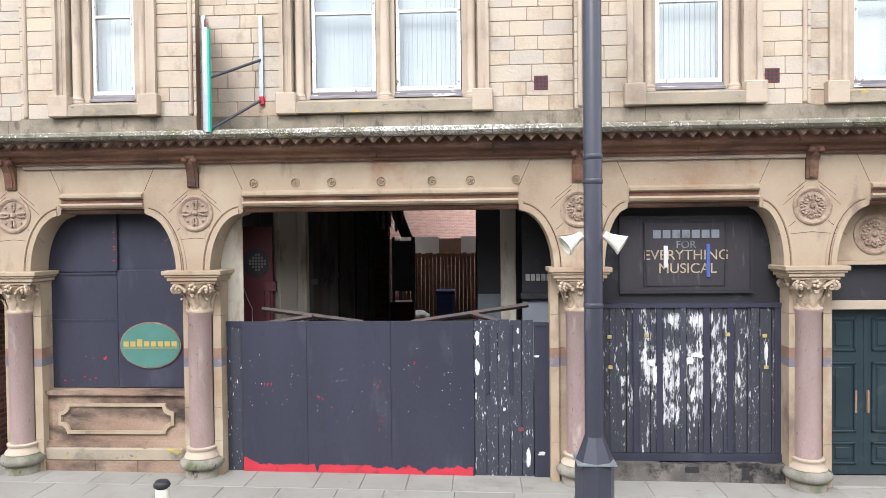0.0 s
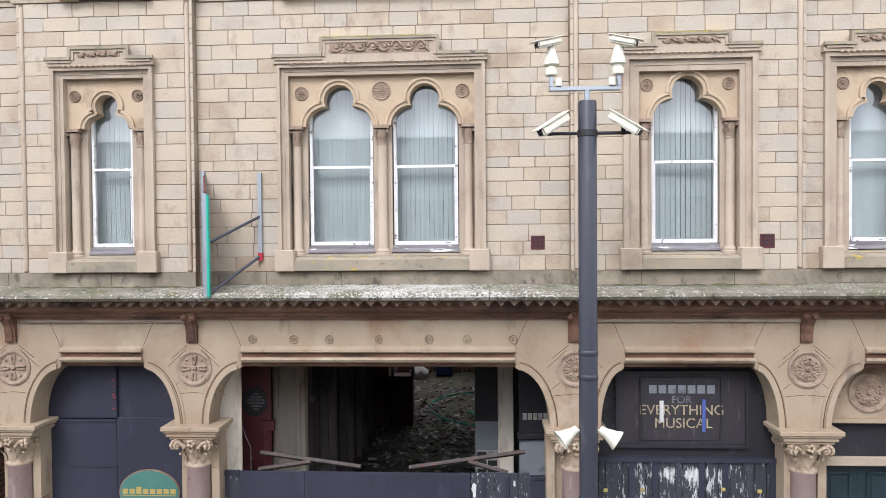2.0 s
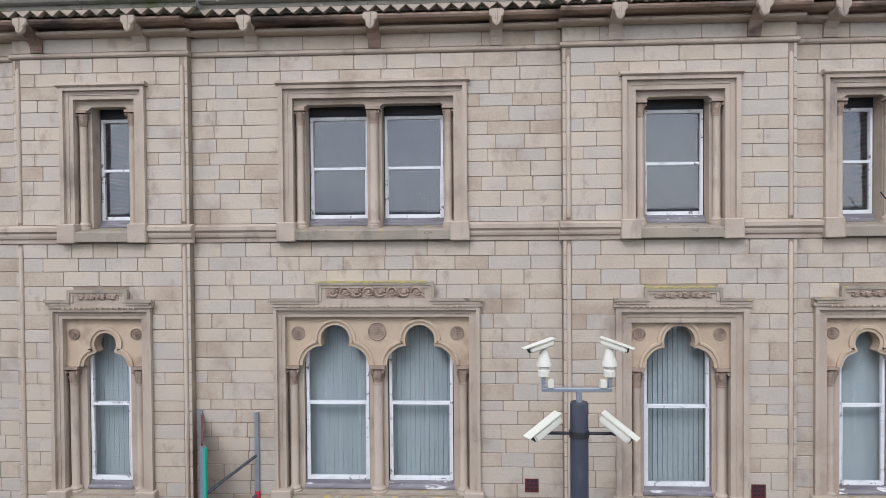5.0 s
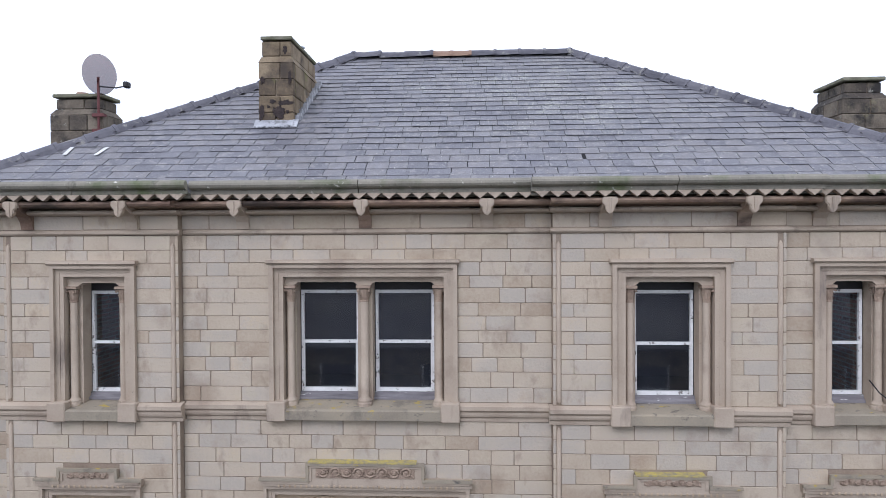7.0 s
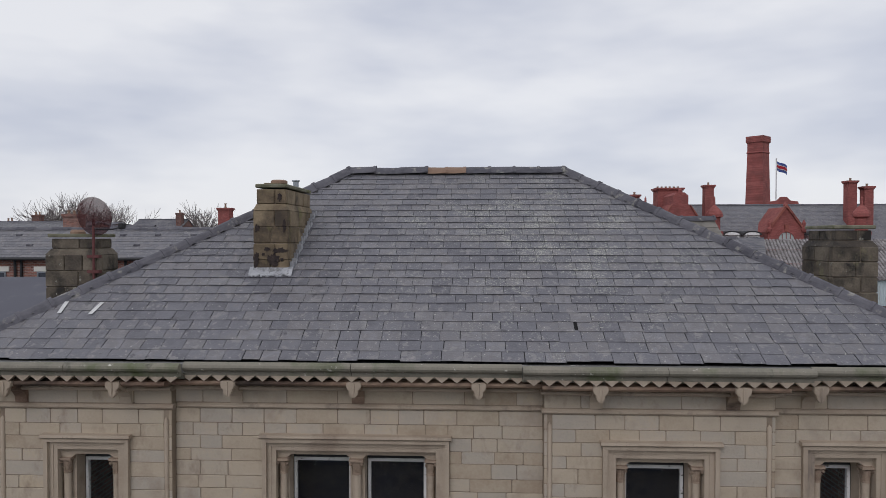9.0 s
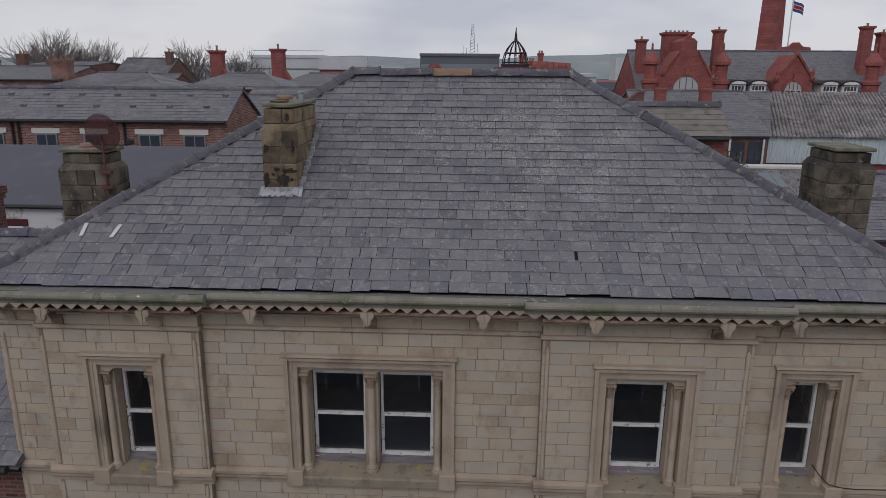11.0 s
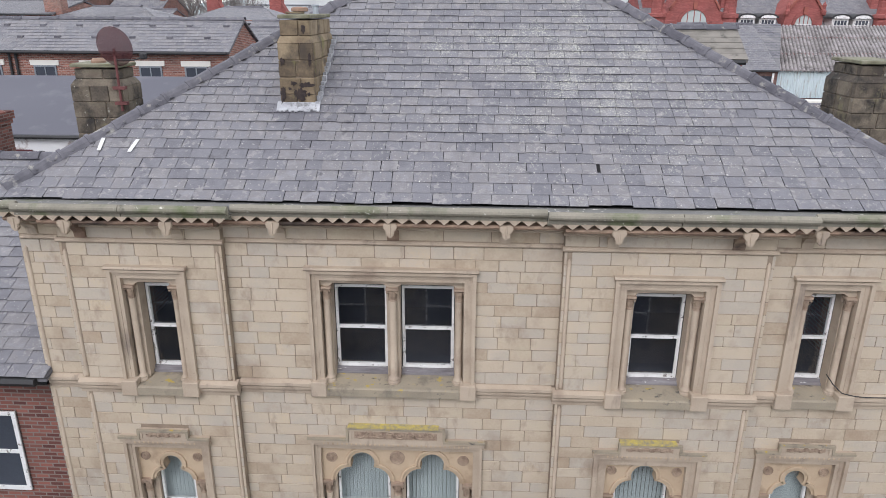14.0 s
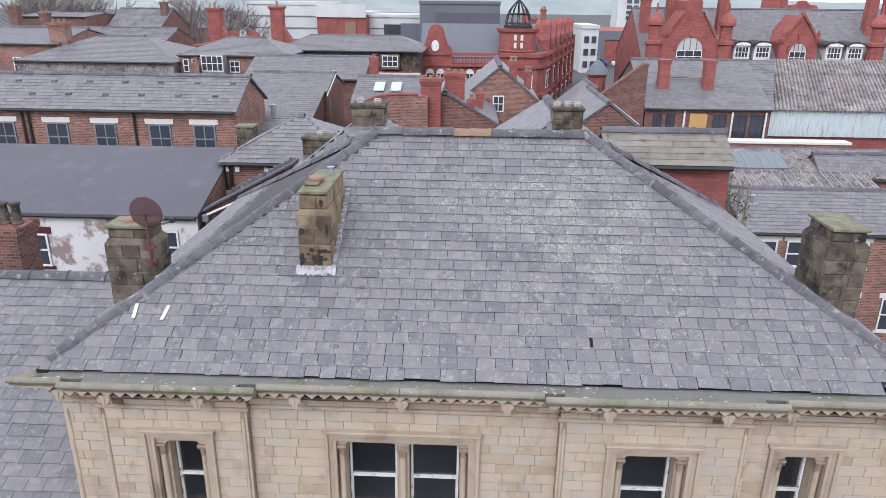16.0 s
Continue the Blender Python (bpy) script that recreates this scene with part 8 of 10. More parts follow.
l3 = house("slate_warehouse", "long sooty stone building with slate roof and black gutter", -17.0, -5.0, 52.0, 60.0, 13.0, 13.95, hip=1.8, wall=M_SOOTSTONE, over=0.4, slates=1, seed=79)
for k in range(5):
    window_bg(l3, -15.6 + k * 1.65, 52.0, 11.9, 12.75, 1.25, mat=M_GREYPAINT, bars=1)
part("red_storey", boxes((-8.6, -4.9, 51.7, 52.0, 6.0, 11.3)), M_TERRA, l3, "red brick lower storey")
part("bay", boxes((-8.25, -6.6, 51.5, 52.0, 11.5, 12.75)), M_SOOTSTONE, l3)
window_bg(l3, -7.4, 51.5, 11.7, 12.65, 1.35, bars=2)
part("white_band", boxes((-8.7, -4.8, 51.55, 51.7, 11.05, 11.2)), M_LINTEL, l3)
window_bg(l3, -7.5, 51.7, 9.6, 10.1, 1.5, bars=2)
part("round_head", prism(bmesh.new(), arc(-7.5, 10.1, 0.75, 0.7, 0, 180, 12), 51.6, 51.7), M_WHITE, l3, "white half-round window head")
part("pale_porch", boxes((-6.4, -4.9, 51.4, 51.7, 8.0, 10.9)), M_DRESSED, l3)
window_bg(l3, -5.6, 51.4, 9.5, 10.3, 1.1, bars=3)
# clock gable and the corner block with its iron cupola
ck = tagged(empty("clock_building"), "red terracotta building with clock gable and arched white windows", "building")
part("wall", boxes((-5.5, 2.4, 57.8, 70, -0.3, 11.6), (-5.5, -2.3, 57.6, 58.2, 8, 12.4)), M_TERRA, ck)
gab = [(-5.4, 12.4), (-2.3, 12.4), (-2.35, 13.0), (-2.7, 13.3), (-2.95, 14.0), (-3.1, 14.6), (-3.3, 14.9), (-3.6, 15.05), (-3.95, 15.05), (-4.2, 14.9), (-4.45, 14.6), (-4.6, 14.0), (-4.85, 13.3), (-5.35, 13.0)]
part("gable", prism(bmesh.new(), gab, 57.55, 58.2), M_TERRA, ck, "curved terracotta gable")
part("clock_face", ellipse(bmesh.new(), -3.85, 13.15, 0.36, 0.5, 57.45, 57.56), M_WHITE, ck, "white oval clock face")
part("string", boxes((-5.6, 2.4, 57.5, 57.8, 12.3, 12.55), (-5.6, 2.4, 57.5, 57.8, 11.3, 11.5)), M_TERRA, ck)
bm = boxes((-2.3, 2.4, 57.7, 57.85, 12.0, 12.15))
for k in range(16):
    box(bm, -2.2 + k * 0.29, -2.08 + k * 0.29, 57.7, 57.85, 11.6, 12.0)
part("balustrade", bm, M_TERRA, ck)
bm = bmesh.new()
quad(bm, (-5.4, 59, 11.6), (2.4, 59, 11.6), (2.4, 62.5, 15.0), (-5.4, 62.5, 15.0))
quad(bm, (2.4, 66, 11.6), (-5.4, 66, 11.6), (-5.4, 62.5, 15.0), (2.4, 62.5, 15.0))
part("roof_slope", bm, M_GREYCLAD, ck)
for x in (-4.35, -3.35, -0.6, 0.4, 1.5):
    window_bg(ck, x, 57.6 if x < -2.5 else 57.8, 9.6, 10.7, 0.75, bars=1)
    bm = prism(bmesh.new(), arc(x, 10.7, 0.38, 0.38, 0, 180, 8), (57.6 if x < -2.5 else 57.8) - 0.05, 57.85)
    part("fanlight", bm, M_WHITE, ck)
cb = tagged(empty("corner_building"), "ornate red terracotta corner block with black iron cupola", "building")
foot = [(2.2, 57.6), (5.7, 57.6), (6.5, 59.0), (12.8, 86.0), (2.2, 86.0)]
bm = bmesh.new()
lo = [bm.verts.new((x, y, -0.3)) for x, y in foot]
hi = [bm.verts.new((x, y, 12.2)) for x, y in foot]
bm.faces.new(hi)
for i in range(5):
    bm.faces.new((lo[i], lo[(i + 1) % 5], hi[(i + 1) % 5], hi[i]))
bmesh.ops.recalc_face_normals(bm, faces=bm.faces)
part("wall", bm, M_TERRA, cb)
for z, t in ((8.6, 0.25), (11.2, 0.3), (12.2, 0.35)):
    bm = bmesh.new()
    pts = [(x + (0.2 if x > 4 else 0), y - (0.2 if y < 60 else 0)) for x, y in foot]
    lo = [bm.verts.new((x, y, z)) for x, y in pts]
    hi = [bm.verts.new((x, y, z + t)) for x, y in pts]
    bm.faces.new(hi)
    bm.faces.new(lo[::-1])
    for i in range(5):
        bm.faces.new((lo[i], lo[(i + 1) % 5], hi[(i + 1) % 5], hi[i]))
    part("cornice", bm, M_TERRA, cb)
part("turret", turned(bmesh.new(), [(1.75, 8), (1.75, 12.6), (1.85, 12.7), (1.75, 12.8), (1.75, 14.3), (1.95, 14.45), (2.0, 14.72)], 3.85, 59.4, 8), M_TERRA, cb)
cup_base = part("cupola", turned(bmesh.new(), [(1.35, 14.7), (1.35, 15.0), (1.2, 15.02)], 3.85, 59.4, 16), M_IRON, cb, "open black iron cupola")
for k in range(12):
    a = 2 * math.pi * k / 12
    pts = [(3.85 + r * math.cos(a), 59.4 + r * math.sin(a), z) for r, z in ((1.2, 14.8), (1.2, 15.3), (1.08, 15.8), (0.8, 16.4), (0.4, 16.9), (0.2, 17.1))]
    part("rib", tube(bmesh.new(), pts, 0.05, 4), M_IRON, cup_base)
for z, r in ((15.15, 1.2), (16.0, 1.05)):
    part("hoop", tube(bmesh.new(), [(3.85 + r * math.cos(2 * math.pi * k / 16), 59.4 + r * math.sin(2 * math.pi * k / 16), z) for k in range(17)], 0.06, 4), M_IRON, cup_base)
part("spike", tube(bmesh.new(), [(3.85, 59.4, 17.0), (3.85, 59.4, 17.7), (3.85, 59.4, 18.4)], [0.2, 0.1, 0.02], 6), M_IRON, cup_base)
SIDE = Vector((6.3, 27.0, 0)).normalized()
INWARD = Vector((-SIDE.y, SIDE.x, 0))
CORNER = Vector((6.5, 59.0, 0))
at = lambda along, deep, z: tuple(CORNER + SIDE * along + INWARD * deep + Vector((0, 0, z)))
bm = bmesh.new()
quad(bm, at(0.4, 0.5, 12.5), at(27.0, 0.5, 12.5), at(27.0, 1.7, 14.7), at(0.4, 1.7, 14.7))
quad(bm, at(0.4, 1.7, 14.7), at(27.0, 1.7, 14.7), at(27.0, 4.0, 15.0), at(0.4, 4.0, 15.0))
quad(bm, at(0.4, 4.0, 15.0), at(0.4, 1.7, 14.7), at(0.4, 0.5, 12.5), at(0.4, 4.0, 12.5))
part("mansard", bm, M_BGSLATE, cb, "steep dark slate mansard")


def side_box(bm, a0, a1, d0, d1, z0, z1):
    v = [bm.verts.new(at(a, d, z)) for a in (a0, a1) for d in (d0, d1) for z in (z0, z1)]
    for f in ((0, 1, 3, 2), (4, 6, 7, 5), (0, 4, 5, 1), (2, 3, 7, 6), (0, 2, 6, 4), (1, 5, 7, 3)):
        bm.faces.new([v[i] for i in f])
    return bm


for k in range(6):
    a = 2.6 + k * 4.4
    bm = bmesh.new()
    front, back = [[bm.verts.new(at(a + da, d, z)) for da, z in ((-0.8, 12.3), (0.8, 12.3), (0.8, 13.6), (0.45, 14.1), (0.3, 14.9), (0.0, 15.3), (-0.3, 14.9), (-0.45, 14.1), (-0.8, 13.6))] for d in (-0.1, 1.4)]
    bm.faces.new(front)
    bm.faces.new(back[::-1])
    for i in range(9):
        bm.faces.new((front[i], back[i], back[(i + 1) % 9], front[(i + 1) % 9]))
    bmesh.ops.recalc_face_normals(bm, faces=bm.faces)
    gab = part("gable", bm, M_TERRA, cb, "tall shaped terracotta dormer gable")
    part("window", side_box(bmesh.new(), a - 0.3, a + 0.3, -0.16, -0.1, 12.7, 13.7), M_PANE, gab)
    part("pilaster", side_box(bmesh.new(), a + 1.6, a + 1.95, -0.3, 0.2, 2.0, 13.2), M_TERRA, cb)
    for z0, z1 in ((3.2, 4.9), (6.0, 7.9), (9.1, 10.8)):
        for da in (-0.75, 0.75):
            fr = part("window_frame", side_box(bmesh.new(), a + da - 0.5, a + da + 0.5, -0.07, 0.0, z0, z1), M_WHITE, cb)
            part("pane", side_box(bmesh.new(), a + da - 0.38, a + da + 0.38, -0.1, -0.072, z0 + 0.12, z1 - 0.12), M_PANE, fr)
for k, zt in enumerate((16.0, 15.4, 16.3)):
    x = 4.7 + k * 1.25
    stack(cb, x, x + 0.55, 66.5 + k * 3.2, 67.5 + k * 3.2, 12, zt, M_TERRA, 2, 0.08, 0.3)
for x in (2.9, 5.0):
    window_bg(cb, x, 57.6, 9.3, 10.6, 0.6, bars=0)
    window_bg(cb, x, 57.6, 6.0, 7.8, 0.7, bars=0)
for x in (3.55, 4.15):
    for z in (13.0, 13.7):
        part("slit_window", boxes((x - 0.12, x + 0.12, 57.6, 57.75, z, z + 0.5)), M_LINTEL, cb)
# far modern blocks
for nm, lb, d, mt in (("white_block", "white concrete block beside the street", (15.9, 18.4, 100, 112, -0.3, 13.4), M_WHITECLAD), ("grey_hall", "dark grey clad hall with flat roof", (-9.8, 4.2, 118, 150, -0.3, 16.6), M_GREYCLAD), ("white_shed", "long white clad shed far off", (-41, -27.9, 120, 150, -0.3, 16.2), M_WHITECLAD), ("red_clad_hall", "red clad hall with white parapet", (-27.9, -19.2, 118, 140, -0.3, 14.6), M_TERRA), ("grey_wing", "low grey wing with glazed corner", (-19.2, -9.8, 122, 140, -0.3, 14.2), M_WHITECLAD)):
    b = tagged(empty(nm), lb, "building")
    part("wall", boxes(d), mt, b)
    part("parapet", boxes((d[0] - 0.1, d[1] + 0.1, d[2] - 0.2, d[3], d[5], d[5] + 0.5)), M_WHITECLAD if nm != "grey_hall" else M_GREYCLAD, b)
    if nm == "white_block":
        for k in range(3):
            for j in range(2):
                part("window", boxes((16.3 + j * 1.1, 17.0 + j * 1.1, 99.85, 100, 7.8 + k * 1.8, 8.7 + k * 1.8)), M_PANE, b)
    if nm == "grey_hall":
        part("dark_panel", boxes((-7.0, 4.0, 117.7, 118, 9, 15.2)), M_FELT, b)
        for dx in (-0.5, 0.5):
            part("mast_leg", tube(bmesh.new(), [(-0.6 + dx, 124.5, 16.9), (-0.6 + dx * 0.3, 124.5, 22.4)], 0.07, 4), M_GALV, b)
        for k in range(9):
            part("mast_brace", tube(bmesh.new(), [(-0.6 - 0.5 + 0.04 * k, 124.5, 17.2 + k * 0.55), (-0.6 + 0.5 - 0.04 * k, 124.5, 17.7 + k * 0.55)], 0.04, 4), M_GALV, b)
        for x, z in ((-2.2, 18.6), (-1.7, 18.2), (0.3, 19.0)):
            part("aerial", tube(bmesh.new(), [(x, 124.5, 16.9), (x, 124.5, z)], 0.06, 4), M_GALV, b)
    if nm in ("white_shed", "grey_wing"):
        for k in range(3):
            part("cladding_band", boxes((d[0], d[1], d[2] - 0.12, d[2], 10.2 + k * 2.0, 10.35 + k * 2.0)), M_GREYCLAD, b)
        part("roof_rail", tube(bmesh.new(), [(d[0], d[2] + 2, d[5] + 1.3), (d[1], d[2] + 2, d[5] + 1.3)], 0.05, 4), M_GALV, b)
    if nm == "red_clad_hall":
        part("white_fascia", boxes((-28, -19.2, 117.7, 118, 14.2, 16.4)), M_WHITECLAD, b)
        part("orange_panel", boxes((-22.9, -21.0, 117.7, 118, 9, 13.4)), M_CLAY, b)
    if nm == "grey_wing":
        part("glazed_corner", boxes((-16.5, -13.5, 121.6, 122, 9.5, 13.0)), M_PANE, b)
        part("grey_band", boxes((-13.5, -9.8, 121.5, 122, 9.0, 13.2)), M_GREYCLAD, b)
rb = tagged(empty("red_grey_centre"), "red and grey clad centre with tall white-framed window", "building")
part("wall", boxes((21.8, 31.5, 120, 140, -0.3, 12.4)), M_TERRA, rb)
part("grey_band", boxes((21.8, 31.5, 119.8, 120, 10.9, 12.4), (21.8, 23.0, 119.8, 120, 4, 10.9)), M_GREYCLAD, rb)
part("buff_base", boxes((21.8, 31.5, 119.8, 120, -0.3, 4)), M_DRESSED, rb)
part("window_frame", boxes((26.0, 28.0, 119.6, 119.8, 5.0, 11.4)), M_WHITECLAD, rb)
part("pane", boxes((26.3, 27.7, 119.5, 119.62, 5.3, 11.1)), M_PANE, rb)
tb = tagged(empty("tower_block"), "pale concrete tower block far off", "building")
part("wall", boxes((50, 64, 250, 262, -0.3, 18.6)), M_WHITECLAD, tb)
for k in range(4):
    for j in range(3):
        part("window", boxes((53 + j * 2.4, 54.7 + j * 2.4, 249.8, 250, 11.5 + k * 1.8, 12.7 + k * 1.8)), M_PANE, tb)
# slate house with two chimneys, corrugated shed
sh = house("slate_house", "brick building with blue-grey slate roof and two red chimneys", 11.8, 20.4, 40.0, 52.0, 10.2, 12.95, wall=M_BRICKDK, over=0.2, slates=1, seed=84)
for x in (13.4, 16.6):
    stack(sh, x - 0.35, x + 0.35, 42.0, 42.8, 10.5, 13.3, M_TERRA, 0, 0.06)
part("ridge_pipe", tube(bmesh.new(), [(13.8, 43.2, 12.0), (17.2, 43.2, 12.0)], 0.07, 6), M_CEMENT, sh)
for k, x in enumerate((12.7, 13.6, 15.5, 17.0, 18.4, 19.6)):
    window_bg(sh, x, 40.0, 8.2, 9.8, 0.95 if k > 1 else 0.6, mat=M_POLE, bars=1)
part("boarded_window", boxes((14.9, 16.1, 39.9, 40.0, 8.1, 9.85)), M_PLY, sh, "window boarded with yellow plywood")
for x in (14.5, 17.8, 20.1):
    part("downpipe", tube(bmesh.new(), [(x, 39.85, 5), (x, 39.85, 10.0)], 0.07, 6), M_WHITE, sh)
bm = bmesh.new()
quad(bm, (20.45, 39.85, 10.22), (20.5, 39.85, 10.22), (22.6, 46.0, 13.06), (20.45, 46.0, 13.06))
part("valley_slates", bm, M_BGSLATE, sh, "slates running into the shed verge")
cs = tagged(empty("corrugated_shed"), "large shed with streaked corrugated cement roof and pale sheeting", "building")
part("wall", boxes((20.6, 40, 40.6, 58, -0.3, 9.9)), M_TERRA, cs)
bm = bmesh.new()
n = 210
ridges = [(20.5 + 0.27 * (k + f), h) for k in range(74) for f, h in ((0.0, 0.0), (0.2, 0.1), (0.42, 0.13), (0.58, 0.13), (0.8, 0.1))]
for ya, yb, za, zb, sa, sb in ((40.1, 43.4, 10.05, 11.0, 0.0, 0.98), (43.3, 46.6, 11.02, 11.97, 0.95, 1.93), (46.5, 49.5, 11.99, 12.82, 1.9, 2.8)):
    for (xa, ha), (xb, hb) in zip(ridges, ridges[1:]):
        quad(bm, (xa + sa, ya, za + ha), (xb + sa, ya, za + hb), (xb + sb, yb, zb + hb), (xa + sb, yb, zb + ha))
bmesh.ops.remove_doubles(bm, verts=bm.verts, dist=1e-4)
part("roof_slope", bm, M_CEMENT, cs, "streaked corrugated cement sheeting")
bm = bmesh.new()
for k in range(n):
    xa, xb = 20.6 + 20 * k / n, 20.6 + 20 * (k + 1) / n
    ya, yb = 0.05 * (k % 2), 0.05 * ((k + 1) % 2)
    quad(bm, (xa, 40.35 + ya, 8.3), (xb, 40.35 + yb, 8.3), (xb, 40.35 + yb, 10.1), (xa, 40.35 + ya, 10.1))
bmesh.ops.remove_doubles(bm, verts=bm.verts, dist=1e-4)
part("pale_sheeting", bm, M_PALESHEET, cs)
# long terracotta hall with gables, dormers and turrets
go = house("terracotta_hall", "grand red terracotta hall with gables, turrets and slate roof", 16.5, 46, 63.0, 76.0, 11.9, 16.5, wall=M_TERRA, over=0.1, gutter=False, slates=1, seed=85)


def pointed_gable(x0, x1, top, flat, y, arch_w, arch_z, shoulder):
    m = (x0 + x1) / 2
    p = [(x0, 9), (x1, 9), (x1, shoulder), (m + 0.1, top), (m - 0.1, top), (x0, shoulder)] if flat < 0.2 else [(x0, 9), (x1, 9), (x1, shoulder), (x1 - 0.25, shoulder + 0.35), (x1 - 0.7, shoulder + 0.5), (m + flat + 0.25, top - 1.5), (m + flat, top - 1.2), (m + flat, top - 0.3), (m + flat * 0.5, top), (m - flat * 0.5, top), (m - flat, top - 0.3), (m - flat, top - 1.2), (m - flat - 0.25, top - 1.5), (x0 + 0.7, shoulder + 0.5), (x0 + 0.25, shoulder + 0.35), (x0, shoulder)]
    g = part("gable", prism(bmesh.new(), p, y, y + 4.0), M_TERRA, go, "steep terracotta gable")
    for s in (-1, 1):
        ex = x0 if s < 0 else x1
        cop = [(ex + s * 0.1, shoulder - 0.1), (ex + s * 0.1, shoulder + 0.2), (m, top + 0.3), (m, top - 0.05)] if flat < 0.2 else [(ex - s * 0.7, shoulder + 0.5), (ex - s * 0.62, shoulder + 0.75), (m + s * (flat + 0.2), top - 1.25), (m + s * (flat + 0.25), top - 1.5)]
        part("coping", prism(bmesh.new(), cop, y - 0.18, y + 0.3), M_TERRABAND, g)
        part("pinnacle", turned(bmesh.new(), [(0.2, shoulder), (0.28, shoulder + 0.3), (0.16, shoulder + 0.5), (0.2, shoulder + 0.9), (0.03, shoulder + 1.2)], ex - s * 0.1, y - 0.1, 8), M_TERRA, g)
    part("string", boxes((x0 - 0.1, x1 + 0.1, y - 0.12, y, 11.7, 12.0), (x0 + 0.5, x1 - 0.5, y - 0.1, y, arch_z - 1.45, arch_z - 1.25)), M_TERRABAND, g)
    window_bg(go, m, y, arch_z - 1.2, arch_z, arch_w, mat=M_WHITE, bars=2, arch=True)
    part("keystone", boxes((m - 0.18, m + 0.18, y - 0.2, y, arch_z + arch_w / 2 + 0.05, arch_z + arch_w / 2 + 0.75)), M_TERRABAND, g)
    part("finial", turned(bmesh.new(), [(0.14, top), (0.2, top + 0.2), (0.06, top + 0.5)], m, y + 0.3, 8), M_TERRA, g)


M_TERRABAND = material("smooth_red_terracotta", [(0.2, 0.06, 0.048), (0.33, 0.115, 0.085)], scale=1.5, mottle=0.8, stain=(0.12, 0.035, 0.03), stain_scale=2)
pointed_gable(17.9, 24.0, 17.6, 0.75, 62.4, 2.5, 12.75, 13.4)
pointed_gable(29.7, 33.3, 16.1, 0.12, 62.6, 1.6, 12.75, 13.6)
for x in (26.1, 28.1, 35.0, 37.0):
    d = part("dormer", boxes((x - 0.78, x + 0.78, 62.6, 65.5, 11.9, 13.25)), M_WHITE, go, "white dormer with curved lead top")
    part("dormer_roof", prism(bmesh.new(), arc(x, 13.25, 0.98, 0.45, 0, 180, 8), 62.4, 65.8), M_IRON, d, "curved black lead dormer top")
    part("pediment", prism(bmesh.new(), arc(x, 13.26, 0.75, 0.3, 0, 180, 8), 62.34, 62.4), M_WHITE, d)
    window_bg(d, x, 62.58, 12.1, 13.15, 1.3, bars=3)
for x in (17.45, 24.35, 38.9):
    part("turret", turned(bmesh.new(), [(0.75, 9), (0.75, 13.2), (0.9, 13.3), (0.9, 13.6), (0.6, 13.7), (0.6, 15.0), (0.85, 15.1), (0.85, 15.4), (0.7, 15.7), (0.35, 16.1), (0.12, 16.3), (0.1, 17.0), (0.02, 17.2)], x, 62.6, 10), M_TERRA, go, "domed terracotta turret")
stack(go, 19.7, 22.3, 66.5, 68.5, 15, 18.35, M_TERRA, 6, 0.2, 0.2)
for x, zt in ((17.2, 17.6), (25.0, 18.6), (39.8, 19.0), (41.5, 18.4)):
    stack(go, x - 0.45, x + 0.45, 66.0, 67.0, 12, zt, M_TERRA, 1, 0.15, 0.3)
part("parapet_scroll", prism(bmesh.new(), [(32.5, 16.5), (36.0, 16.5), (35.8, 17.0), (35.0, 17.1), (34.6, 17.5), (34.0, 17.5), (33.6, 17.1), (32.7, 17.0)], 69.6, 70.0), M_TERRA, go)
ct = tagged(empty("chimney_tower"), "tall square red brick chimney tower", "chimney")
part("shaft", turned(bmesh.new(), [(2.3, -0.3), (1.5, 24.6), (1.62, 24.7), (1.5, 24.9), (1.5, 26.0), (1.72, 26.2), (1.72, 27.0)], 39.5, 90.0, 4), M_TERRA, ct)
fp = tagged(empty("flagpole"), "white flagpole flying a small red, white and blue flag", "flagpole")
part("pole", tube(bmesh.new(), [(42.0, 90.0, -0.4), (42.0, 90.0, 24.0)], 0.08, 6), M_WHITE, fp)
bm = bmesh.new()
for k in range(8):
    quad(bm, *[(42.1 + 0.18 * q, 90.0 + 0.25 * math.sin(q * 0.9), z - 0.08 * q) for q, z in ((k, 22.3), (k + 1, 22.3), (k + 1, 23.6), (k, 23.6))])
fl2 = part("flag", bm, M_BLUE, fp)
for zz, hh2, mt in ((22.65, 0.6, M_PALEBOARD), (22.76, 0.38, M_RED)):
    bm = bmesh.new()
    off = 0.03 if mt is M_PALEBOARD else 0.05
    for k in range(8):
        quad(bm, *[(42.1 + 0.18 * q, 90.0 - off + 0.25 * math.sin(q * 0.9), z - 0.08 * q) for q, z in ((k, zz), (k + 1, zz), (k + 1, zz + hh2), (k, zz + hh2))])
    part("stripe", bm, mt, fl2)
# low roofs on the near right
rl = house("brick_house", "brick house with slate roof and white sash windows", 11.6, 24.0, 19.7, 25.5, 7.75, 8.9, wall=M_BRICK, slates=1, seed=61)
for x in (12.7, 14.0, 16.6, 18.6):
    window_bg(rl, x, 19.7, 6.2, 7.4, 0.9, lintel=M_LINTEL, bars=0)
    window_bg(rl, x, 19.7, 3.2, 4.8, 0.9, lintel=M_LINTEL, bars=0)
part("vent_pipe", turned(bmesh.new(), [(0.09, 8.4), (0.09, 8.75), (0.13, 8.77), (0.13, 8.9), (0.04, 8.95)], 12.55, 21.6, 8), M_GALV, rl)
part("vent_flashing", bevel(boxes((12.33, 12.77, 21.35, 21.75, 8.5, 8.56)), 0.01), M_OFFWHITE, rl, "pale lead flashing")
